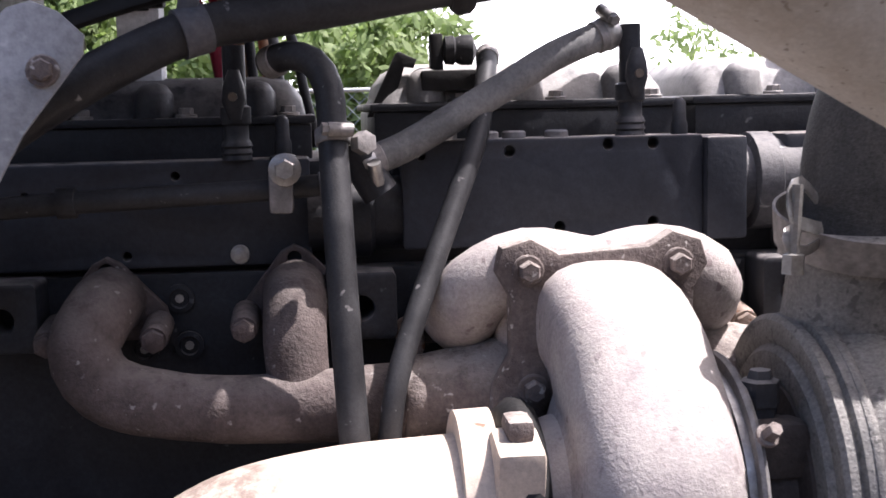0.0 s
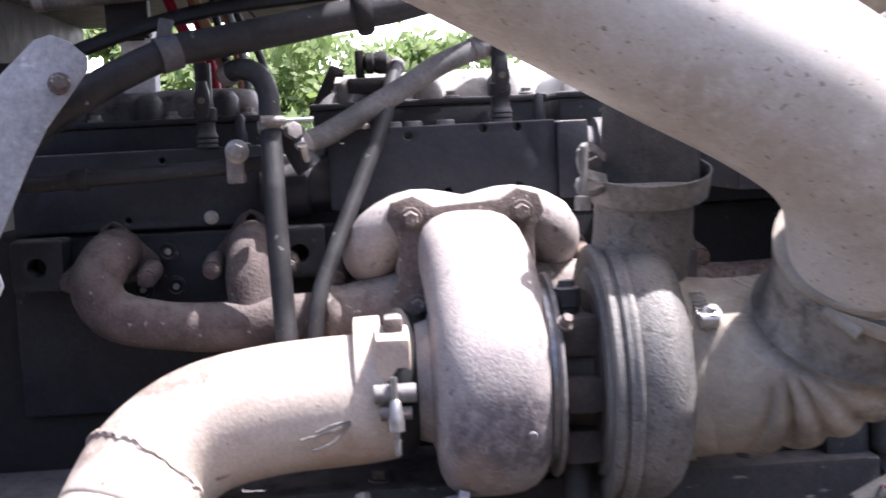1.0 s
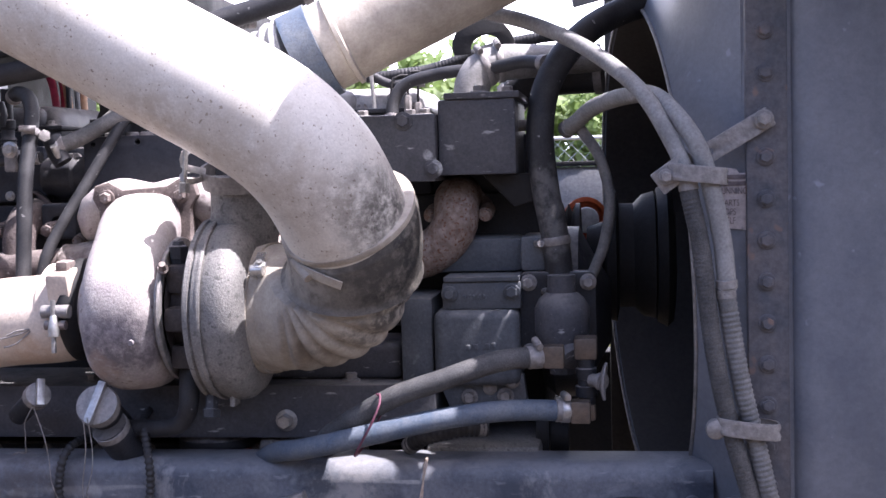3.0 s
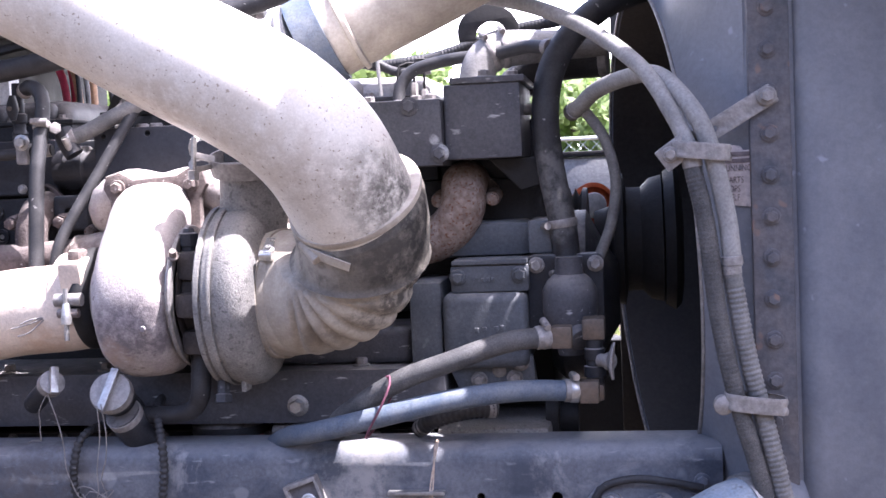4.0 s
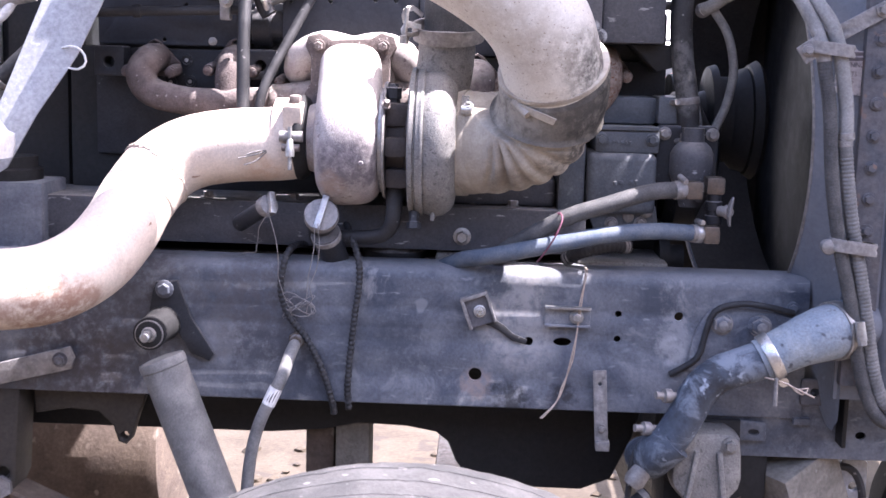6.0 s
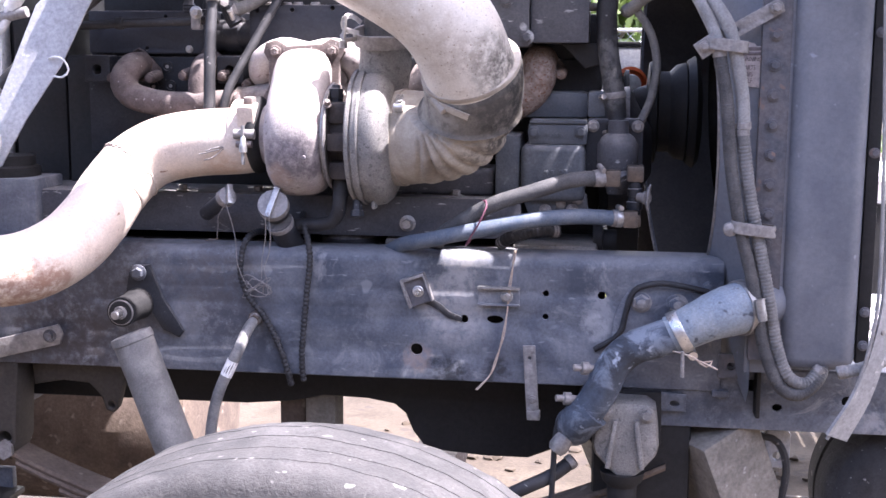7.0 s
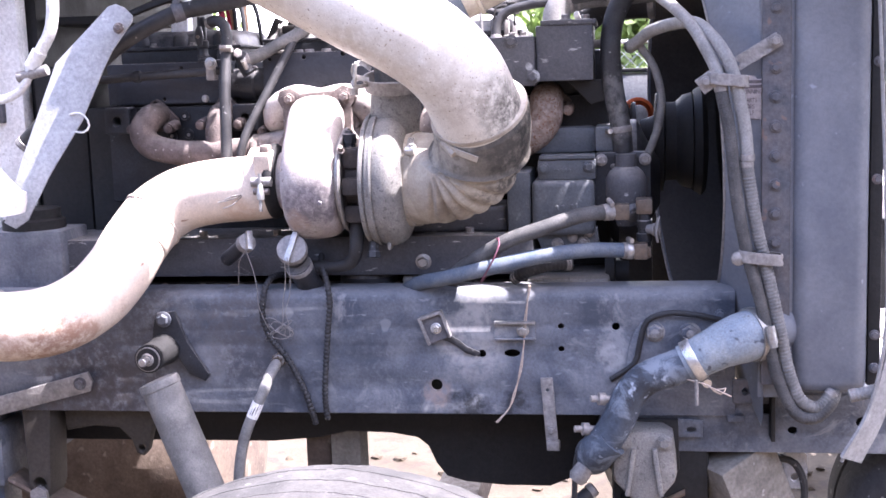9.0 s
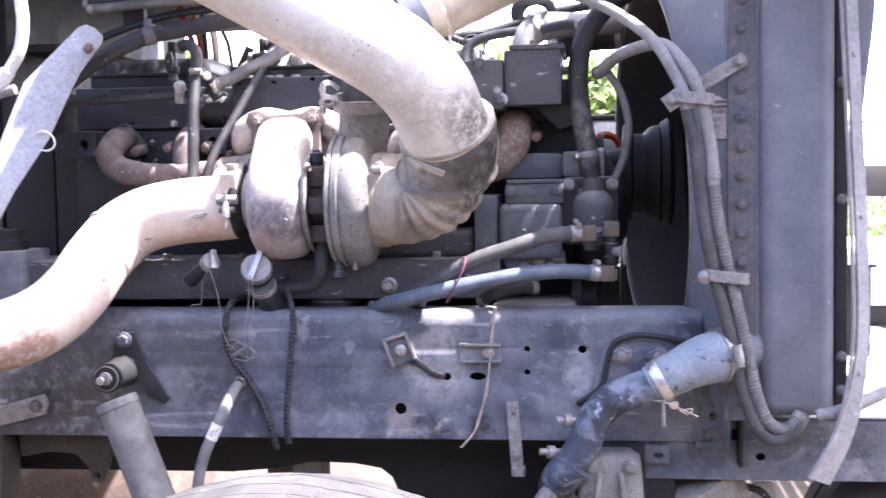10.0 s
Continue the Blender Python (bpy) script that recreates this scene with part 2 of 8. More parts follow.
M = dict(
    white=surf("dusty_white_paint", (0.64, 0.61, 0.56), (0.53, 0.495, 0.44), 0.42, scale=7, bump=0.06, spot=(0.26, 0.22, 0.18), spot_at=0.65, spot_scale=170, fine=320, fine_amount=0.14, up=(0.66, 0.63, 0.59), up_amount=0.3, grime=((0.34, 0.28, 0.22), 30.0, 0.55, 0.70, 0.4),
               # Black smudges by the sleeve; tan underside patches mix dirt and bounced light
               stains_and_shade=[((0.640, 0.49, 1.50), 0.10, (0.030, 0.029, 0.028), 1.0), ((0.625, 0.46, 1.47), 0.06, (0.04, 0.038, 0.036), 1.0), ((0.575, 0.44, 1.51), 0.06, (0.14, 0.125, 0.11), 0.6), ((0.52, 0.42, 1.50), 0.08, (0.34, 0.29, 0.24), 0.6), ((0.46, 0.39, 1.56), 0.10, (0.38, 0.32, 0.25), 0.6), ((0.34, 0.40, 1.62), 0.12, (0.38, 0.32, 0.25), 0.6), ((0.18, 0.41, 1.71), 0.12, (0.38, 0.32, 0.25), 0.6)], patch_edge=0.1),
    castiron=surf("dusty_cast_iron", (0.10, 0.080, 0.076), (0.23, 0.19, 0.175), 0.85, scale=22, bump=0.5, spot=(0.42, 0.39, 0.37), spot_at=0.66, spot_scale=110, fine=240, up=(0.48, 0.43, 0.39), up_amount=0.65),
    turbine=surf("scaled_turbine_iron", (0.44, 0.40, 0.375), (0.28, 0.245, 0.25), 0.8, scale=20, bump=0.3, spot=(0.22, 0.18, 0.18), spot_at=0.66, spot_scale=75, fine=300, fine_amount=0.22, up=(0.50, 0.46, 0.43), up_amount=0.7,
                 # Dark grey and brown patches low on the turbine's front
                 stains_and_shade=[((0.20, 0.60, 1.295), 0.075, (0.11, 0.095, 0.105), 0.85), ((0.16, 0.60, 1.25), 0.04, (0.33, 0.24, 0.19), 0.6)]),
    alu=surf("dusty_cast_aluminium", (0.17, 0.166, 0.162), (0.30, 0.286, 0.268), 0.62, metal=0.25, scale=14, bump=0.35, spot=(0.13, 0.125, 0.12), spot_at=0.62, spot_scale=110, fine=300, fine_amount=0.35),
    # Dark patches sit on the elbow's right side and underside
    elbow=surf("dusty_rubber_elbow", (0.44, 0.40, 0.34), (0.29, 0.255, 0.215), 0.7, scale=14, bump=0.12, fine=200, fine_amount=0.15, grime=((0.20, 0.175, 0.15), 14.0, 0.54, 0.74, 0.4), stains_and_shade=[((0.625, 0.56, 1.35), 0.06, (0.045, 0.042, 0.038), 0.95), ((0.585, 0.54, 1.30), 0.06, (0.09, 0.08, 0.07), 0.8), ((0.48, 0.59, 1.27), 0.05, (0.15, 0.13, 0.11), 0.6)]),
    # Paler patches at the sleeve's left, near-black ones at its right
    darkband=surf("dusty_black_rubber_sleeve", (0.15, 0.135, 0.115), (0.085, 0.077, 0.068), 0.6, scale=14, bump=0.2, fine=200, grime=((0.24, 0.215, 0.18), 16.0, 0.5, 0.7, 0.5), stains_and_shade=[((0.475, 0.54, 1.43), 0.075, (0.30, 0.275, 0.24), 0.9), ((0.50, 0.50, 1.40), 0.05, (0.26, 0.24, 0.21), 0.8), ((0.645, 0.54, 1.42), 0.09, (0.026, 0.025, 0.024), 1.0), ((0.60, 0.50, 1.41), 0.05, (0.05, 0.046, 0.042), 0.8)]),
    exhaust=surf("sun_bleached_exhaust_steel", (0.64, 0.55, 0.46), (0.54, 0.45, 0.38), 0.62, metal=0.1, scale=9, bump=0.15, spot=(0.24, 0.15, 0.11), spot_at=0.70, spot_scale=55, fine=220, fine_amount=0.16,
                 # Rust, plus two dark patches on the upper bend that paint its shade strip
                 stains_and_shade=[((-0.285, 0.385, 1.055), 0.085, (0.25, 0.145, 0.105), 0.85), ((-0.23, 0.42, 1.07), 0.045, (0.30, 0.18, 0.13), 0.8), ((-0.36, 0.35, 1.05), 0.05, (0.33, 0.22, 0.17), 0.8), ((-0.19, 0.50, 1.12), 0.03, (0.36, 0.26, 0.20), 0.7), ((-0.14, 0.69, 1.36), 0.07, (0.16, 0.11, 0.095), 0.7), ((-0.20, 0.66, 1.30), 0.05, (0.17, 0.12, 0.10), 0.6), ((0.03, 0.64, 1.27), 0.05, (0.45, 0.30, 0.20), 0.5)], grime=((0.40, 0.30, 0.23), 16.0, 0.54, 0.72, 0.6)),
    rusty=surf("rusty_exhaust_steel", (0.40, 0.27, 0.22), (0.24, 0.15, 0.12), 0.8, scale=26, bump=0.3, spot=(0.55, 0.47, 0.43), spot_at=0.56, spot_scale=50),
    rust=surf("pitted_brown_rust", (0.19, 0.13, 0.10), (0.32, 0.265, 0.23), 0.9, scale=60, bump=0.5, spot=(0.16, 0.08, 0.05), spot_at=0.58, spot_scale=190),
    # darker copy of the cast iron, with the cowl's shade in its colour
    castshade=surf("shaded_brown_cast_iron", (0.060, 0.046, 0.044), (0.135, 0.108, 0.102), 0.9, scale=22, bump=0.5, spot=(0.26, 0.24, 0.23), spot_at=0.68, spot_scale=110, fine=240, up=(0.26, 0.225, 0.205), up_amount=0.5),
    black=surf("black_engine_paint", (0.017, 0.018, 0.022), (0.032, 0.034, 0.040), 0.5, scale=16, bump=0.12, fine=220, fine_amount=0.3, spot=(0.10, 0.10, 0.105), spot_at=0.70, spot_scale=70, up=(0.30, 0.28, 0.27), up_amount=0.55),
    bearing=surf("oil_baked_bearing_casting", (0.040, 0.034, 0.033), (0.075, 0.064, 0.060), 0.6, scale=30, bump=0.3, fine=220),
    teal=surf("oily_teal_black_engine_paint", (0.072, 0.080, 0.092), (0.112, 0.120, 0.132), 0.55, scale=18, bump=0.15, fine=220, spot=(0.14, 0.15, 0.155), spot_at=0.70, spot_scale=60, up=(0.30, 0.29, 0.28), up_amount=0.6),
    grey=surf("grey_engine_paint", (0.060, 0.061, 0.070), (0.092, 0.092, 0.100), 0.55, scale=16, bump=0.2, fine=220, scratch=(0.38, 0.38, 0.38), up=(0.32, 0.30, 0.28), up_amount=0.5,
              stains_and_shade=[((0.660, 0.745, 1.545), 0.017, (0.50, 0.50, 0.49), 0.85), ((0.640, 0.742, 1.562), 0.009, (0.40, 0.40, 0.40), 0.8), ((0.672, 0.757, 1.572), 0.008, (0.36, 0.36, 0.36), 0.7), ((0.56, 0.86, 1.56), 0.03, (0.22, 0.22, 0.22), 0.5)]),
    plate=surf("chalky_black_manifold_paint", (0.020, 0.023, 0.031), (0.038, 0.042, 0.053), 0.6, scale=12, bump=0.1, fine=160, fine_amount=0.2, up=DUST, up_amount=0.7),
    rail=surf("dusty_blue_black_frame_paint", (0.066, 0.077, 0.101), (0.185, 0.192, 0.212), 0.5, scale=9, bump=0.16, scratch=(0.20, 0.21, 0.23), fine=150, fine_amount=0.25, spot=(0.18, 0.19, 0.21), spot_at=0.69, spot_scale=22, up=(0.20, 0.20, 0.21), up_amount=0.6,
              # The last four patches darken the rail's left end
              grime=((0.28, 0.28, 0.29), 8.0, 0.54, 0.63, 0.6), stains_and_shade=[((0.52, 0.66, 1.02), 0.10, (0.30, 0.29, 0.285), 0.75), ((0.47, 0.66, 1.085), 0.04, (0.045, 0.055, 0.075), 0.85), ((0.58, 0.66, 1.06), 0.03, (0.05, 0.06, 0.08), 0.8), ((0.77, 0.66, 1.06), 0.04, (0.05, 0.06, 0.08), 0.85), ((0.80, 0.66, 0.965), 0.035, (0.36, 0.36, 0.37), 0.75), ((0.44, 0.66, 0.89), 0.035, (0.24, 0.19, 0.17), 0.8), ((0.50, 0.66, 0.86), 0.05, (0.025, 0.027, 0.033), 0.9), ((0.60, 0.66, 0.865), 0.035, (0.03, 0.03, 0.035), 0.9), ((0.30, 0.66, 0.97), 0.06, (0.05, 0.058, 0.075), 0.8), ((-0.05, 0.66, 0.95), 0.06, (0.24, 0.24, 0.25), 0.7), ((0.13, 0.66, 0.90), 0.05, (0.05, 0.055, 0.07), 0.8), ((1.05, 0.66, 0.82), 0.06, (0.05, 0.055, 0.07), 0.8), ((-0.22, 0.66, 1.00), 0.20, (0.060, 0.055, 0.060), 0.8), ((0.02, 0.66, 1.04), 0.13, (0.075, 0.070, 0.075), 0.7), ((-0.35, 0.66, 0.90), 0.16, (0.060, 0.052, 0.055), 0.8), ((0.05, 0.66, 0.90), 0.10, (0.05, 0.055, 0.07), 0.7)]),
    radiator=surf("dusty_blue_grey_tank_paint", (0.125, 0.136, 0.162), (0.185, 0.195, 0.218), 0.5, scale=7, bump=0.08, fine=130, fine_amount=0.12, spot=(0.24, 0.26, 0.30), spot_at=0.70, spot_scale=40),
    strip=surf("rust_stained_channel", (0.13, 0.12, 0.125), (0.085, 0.09, 0.105), 0.7, scale=18, bump=0.2, spot=(0.19, 0.13, 0.11), spot_at=0.64, spot_scale=26),
    hose=surf("black_rubber_hose", (0.020, 0.020, 0.022), (0.042, 0.042, 0.045), 0.55, scale=30, bump=0.12, fine=300, spot=(0.22, 0.21, 0.21), spot_at=0.70, spot_scale=90, stains_and_shade=[((0.815, 0.78, 1.50), 0.05, (0.20, 0.195, 0.19), 0.5), ((0.822, 0.78, 1.43), 0.04, (0.20, 0.195, 0.19), 0.5)]),
    greyhose=surf("dusty_grey_rubber_hose", (0.10, 0.10, 0.10), (0.20, 0.195, 0.19), 0.65, scale=24, bump=0.15, fine=300),
    bluehose=surf("faded_blue_rubber_hose", (0.060, 0.085, 0.125), (0.135, 0.15, 0.17), 0.6, scale=26, bump=0.15, fine=300),
    bluecoat=surf("peeling_blue_coolant_hose", (0.17, 0.21, 0.26), (0.27, 0.30, 0.325), 0.6, scale=20, bump=0.3, fine=220, spot=(0.07, 0.08, 0.10), spot_at=0.66, spot_scale=44, grime=((0.34, 0.36, 0.38), 18.0, 0.52, 0.68, 0.6)),
    bluepipe=surf("blue_painted_worn_pipe", (0.070, 0.090, 0.125), (0.030, 0.034, 0.042), 0.5, scale=16, bump=0.3, spot=(0.30, 0.34, 0.39), spot_at=0.65, spot_scale=50, grime=((0.19, 0.22, 0.265), 15.0, 0.5, 0.60, 0.75)),
    darkhose=surf("braided_dark_rubber_hose", (0.050, 0.050, 0.052), (0.105, 0.102, 0.10), 0.65, scale=24, bump=0.35, fine=420, fine_amount=0.4),
    flap=surf("grey_rubber_seal", (0.30, 0.30, 0.305), (0.22, 0.22, 0.225), 0.7, scale=10, bump=0.1, spot=(0.42, 0.41, 0.40), spot_at=0.68, spot_scale=50),
    pale=surf("chalky_pale_hose", (0.27, 0.265, 0.26), (0.19, 0.185, 0.18), 0.65, scale=26, bump=0.1, fine=260),
    whitehose=surf("white_plastic_hose", (0.72, 0.72, 0.71), (0.60, 0.59, 0.58), 0.45, scale=22, bump=0.05),
    # pale tops hold settled dust and the sunlit look of the lids
    lid=surf("dusty_sunlit_lid_paint", (0.13, 0.128, 0.13), (0.22, 0.215, 0.21), 0.6, scale=14, bump=0.15, fine=220, up=(0.52, 0.50, 0.48), up_amount=0.85),
    steel=surf("dull_steel", (0.42, 0.41, 0.40), (0.30, 0.29, 0.28), 0.42, metal=0.75, scale=50, bump=0.15),
    zinc=surf("bright_zinc_band", (0.62, 0.61, 0.60), (0.46, 0.45, 0.44), 0.35, metal=0.85, scale=60, bump=0.1),
    dirtysteel=surf("dirty_steel_bolt", (0.20, 0.19, 0.185), (0.32, 0.30, 0.29), 0.6, metal=0.4, scale=70, bump=0.3),
    brass=surf("tarnished_brass", (0.16, 0.125, 0.10), (0.10, 0.085, 0.072), 0.5, metal=0.5, scale=60, bump=0.1),
    sheet=surf("worn_galvanised_sheet", (0.40, 0.40, 0.41), (0.31, 0.315, 0.33), 0.55, metal=0.25, scale=12, bump=0.08, spot=(0.50, 0.50, 0.50), spot_at=0.66, spot_scale=60),
    cab=surf("white_cab_paint", (0.80, 0.80, 0.80), (0.68, 0.67, 0.665), 0.5, scale=9, bump=0.1, spot=(0.34, 0.30, 0.27), spot_at=0.70, spot_scale=90, grime=((0.42, 0.38, 0.34), 10.0, 0.58, 0.72, 0.5)),
    # near-black for black metal, and for shade put into block, gaps and recesses
    dark=surf("shade_black_metal", (0.012, 0.012, 0.013), (0.022, 0.021, 0.021), 0.7, scale=20, bump=0.2),
    # dark brown for the shade inside the shroud and for grimy hangers
    shroud=surf("shade_brown_sheet", (0.036, 0.031, 0.027), (0.058, 0.050, 0.043), 0.6, scale=10, bump=0.1),
    grime=surf("mud_caked_steel", (0.15, 0.115, 0.09), (0.085, 0.065, 0.055), 0.9, scale=8, bump=0.4, fine=90, spot=(0.22, 0.18, 0.15), spot_at=0.64, spot_scale=20),
    red=surf("red_filter_paint", (0.30, 0.045, 0.04), (0.22, 0.05, 0.045), 0.5, scale=30, bump=0.05),
    redcable=surf("red_cable", (0.42, 0.02, 0.05), (0.34, 0.03, 0.06), 0.45, scale=40, bump=0.0),
    tancable=surf("tan_cable", (0.45, 0.27, 0.15), (0.38, 0.22, 0.14), 0.5, scale=40, bump=0.0),
    tyre=surf("dusty_grey_tyre_rubber", (0.034, 0.034, 0.035), (0.060, 0.058, 0.058), 0.9, scale=16, bump=0.45, fine=180, spot=(0.17, 0.165, 0.16), spot_at=0.68, spot_scale=45, grime=((0.095, 0.092, 0.092), 9.0, 0.5, 0.66, 0.5)),
    wood=surf("weathered_timber", (0.16, 0.145, 0.125), (0.25, 0.23, 0.20), 0.85, scale=30, bump=0.4, spot=(0.40, 0.38, 0.35), spot_at=0.68, spot_scale=40),
    # Two dark patches paint the truck's shade onto the dirt
    dirt=surf("pale_trodden_dirt", (0.076, 0.060, 0.043), (0.048, 0.038, 0.028), 0.95, scale=3.0, bump=0.6, fine=60, spot=(0.045, 0.036, 0.029), spot_at=0.60, spot_scale=9, stains_and_shade=[((-2.1, 2.4, -0.29), 1.35, (0.04, 0.031, 0.03), 0.9), ((0.2, 1.3, -0.29), 0.5, (0.05, 0.04, 0.035), 0.7)]),
    leaf=surf("tree_leaves", (0.19, 0.26, 0.11), (0.27, 0.33, 0.16), 0.6, scale=1.2, bump=0.0, fine=6, fine_amount=0.4),
    grass=surf("dry_green_grass", (0.20, 0.24, 0.085), (0.30, 0.29, 0.13), 0.8, scale=1.5, bump=0.0, fine=20),
    bark=surf("tree_bark", (0.12, 0.095, 0.075), (0.18, 0.15, 0.12), 0.9, scale=12, bump=0.5),
    galv=surf("galvanised_fence_pipe", (0.52, 0.52, 0.52), (0.42, 0.42, 0.42), 0.5, metal=0.5, scale=20, bump=0.05),
    orange=surf("orange_enamel", (0.55, 0.11, 0.03), (0.46, 0.09, 0.03), 0.4, scale=30, bump=0.05),
    barn=surf("weathered_dark_boards", (0.075, 0.065, 0.055), (0.12, 0.105, 0.09), 0.85, scale=3, bump=0.3, fine=60),
    label=surf("sun_bleached_label", (0.52, 0.47, 0.46), (0.40, 0.36, 0.36), 0.6, scale=45, bump=0.0, spot=(0.26, 0.25, 0.26), spot_at=0.60, spot_scale=90),
    ink=surf("faded_dark_print", (0.13, 0.11, 0.12), (0.20, 0.17, 0.17), 0.7, scale=80, bump=0.0),
    inkred=surf("faded_red_print", (0.42, 0.15, 0.15), (0.36, 0.17, 0.16), 0.7, scale=80, bump=0.0),
    twine=surf("frayed_twine", (0.55, 0.46, 0.38), (0.40, 0.30, 0.24), 0.9, scale=80, bump=0.0),
    purple=surf("plum_wire", (0.16, 0.05, 0.08), (0.12, 0.05, 0.07), 0.6, scale=80, bump=0.0),
)


def let_light_through(m, colour, share):
    """Leaves pass part of the light to their other side."""
    nt = m.node_tree
    tr, mx = nt.nodes.new("ShaderNodeBsdfTranslucent"), nt.nodes.new("ShaderNodeMixShader")
    tr.inputs[0].default_value = (*colour, 1)
    mx.inputs[0].default_value = share
    nt.links.new(nt.nodes["Principled BSDF"].outputs[0], mx.inputs[1])
    nt.links.new(tr.outputs[0], mx.inputs[2])
    nt.links.new(mx.outputs[0], nt.nodes["Material Output"].inputs[0])


let_light_through(M["leaf"], (0.32, 0.44, 0.14), 0.5)
let_light_through(M["grass"], (0.40, 0.46, 0.16), 0.4)


# ---- mesh tools ----
def thing(name, at, label, category, group="", kind=""):
    e = new(name)
    e.location = at
    e.empty_display_size = 0.02
    return tagged(e, label, category, group, kind)


def origin(o):
    p = Vector((0, 0, 0))
    while o:
        p = p + o.location
        o = o.parent
    return p


def mesh_of(name, bm, material, smooth=40):
    bmesh.ops.recalc_face_normals(bm, faces=bm.faces[:])
    me = bpy.data.meshes.new(name)
    bm.to_mesh(me)
    bm.free()
    me.materials.append(material)
    for p in me.polygons:
        p.use_smooth = True
    if smooth < 180:
        me.set_sharp_from_angle(angle=radians(smooth))
    return me


def part(name, bm, material, parent, label="", smooth=40):
    """Links a bmesh in world coordinates as one mesh under a thing or a part."""
    bmesh.ops.translate(bm, verts=bm.verts[:], vec=-origin(parent))
    ob = new(name, mesh_of(name, bm, material, smooth))
    ob.parent = parent
    return tagged(ob, label) if label else ob


def solo(name, bm, material, label, category, group="", kind="", smooth=40):
    """One mesh that is a thing of its own; its origin is its base."""
    lo = Vector([min(v.co[k] for v in bm.verts) for k in range(3)])
    hi = Vector([max(v.co[k] for v in bm.verts) for k in range(3)])
    p = Vector(((lo.x + hi.x) / 2, (lo.y + hi.y) / 2, lo.z))
    bmesh.ops.translate(bm, verts=bm.verts[:], vec=-p)
    ob = new(name, mesh_of(name, bm, material, smooth))
    ob.location = p
    return tagged(ob, label, category, group, kind)


def smooth_path(pts, step=0.012):
    P = [Vector(p) for p in pts]
    if len(P) == 2:
        return P
    P = [P[0] * 2 - P[1]] + P + [P[-1] * 2 - P[-2]]
    out = []
    for i in range(1, len(P) - 2):
        a, b, c, d = P[i - 1:i + 3]
        n = max(2, int((c - b).length / step))
        for k in range(n):
            t = k / n
            out.append(0.5 * (2 * b + (c - a) * t + (2 * a - 5 * b + 4 * c - d) * t * t + (3 * b - a - 3 * c + d) * t ** 3))
    out.append(P[-2])
    return out


def tube(bm, pts, r, seg=16, sm=True, caps=True, step=0.012, flat=None, power=2.0, wob=0.0, ribs=None):
    """Sweeps a round (or, with flat and power, a boxy) section along a path. r: a radius, or radii to spread over the path."""
    path = smooth_path(pts, step) if sm else [Vector(p) for p in pts]
    n = len(path)
    radii = r if isinstance(r, (list, tuple)) else [r]
    lens = [0.0]
    for i in range(1, n):
        lens.append(lens[-1] + (path[i] - path[i - 1]).length)
    total = lens[-1] or 1
    prev, rings = None, []
    for i in range(n):
        t = (path[min(i + 1, n - 1)] - path[max(i - 1, 0)]).normalized()
        if prev is None:
            ref = Vector((1, 0, 0)) if (flat or abs(t.z) > 0.9) else Vector((0, 0, 1))
            u = (ref - t * ref.dot(t)).normalized()
        else:
            u = (prev - t * prev.dot(t)).normalized()
        prev = u
        v = t.cross(u)
        f = lens[i] / total * (len(radii) - 1)
        k = min(int(f), len(radii) - 2) if len(radii) > 1 else 0
        rad = radii[k] + (radii[k + 1] - radii[k]) * (f - k) if len(radii) > 1 else radii[0]
        if ribs:
            rad += ribs[1] * (0.5 + 0.5 * math.sin(lens[i] / ribs[0] * 2 * math.pi))
        ring = []
        for s in range(seg):
            a = 2 * math.pi * s / seg
            ca, sa = math.cos(a), math.sin(a)
            q = (abs(ca) ** power + abs(sa) ** power) ** (-1 / power)
            w = 1 + wob * noise.noise(path[i] * 40 + Vector((ca, sa, 0)) * 1.3) if wob else 1
            ring.append(bm.verts.new(path[i] + (u * ca * (flat or 1) + v * sa) * rad * q * w))
        rings.append(ring)
    for a, b in zip(rings, rings[1:]):
        for s in range(seg):
            bm.faces.new((a[s], a[(s + 1) % seg], b[(s + 1) % seg], b[s]))
    if caps:
        bm.faces.new(rings[0][::-1])
        bm.faces.new(rings[-1])
    return bm


def lathe(bm, o, axis, profile, seg=48, ref=None):
    """Turns a profile of (along, radius) round an axis through o."""
    a = Vector(axis).normalized()
    ref = Vector(ref) if ref else (Vector((0, 0, 1)) if abs(a.z) < 0.9 else Vector((1, 0, 0)))
    u = (ref - a * ref.dot(a)).normalized()
    v = a.cross(u)
    o = Vector(o)
    rings = []
    for s, r in profile:
        rings.append([bm.verts.new(o + a * s + (u * math.cos(2 * math.pi * k / seg) + v * math.sin(2 * math.pi * k / seg)) * r) for k in range(seg)])
    for p, q in zip(rings, rings[1:]):
        for k in range(seg):
            bm.faces.new((p[k], p[(k + 1) % seg], q[(k + 1) % seg], q[k]))
    if profile[0][1] > 1e-5:
        bm.faces.new(rings[0][::-1])
    if profile[-1][1] > 1e-5:
        bm.faces.new(rings[-1])
    return bm


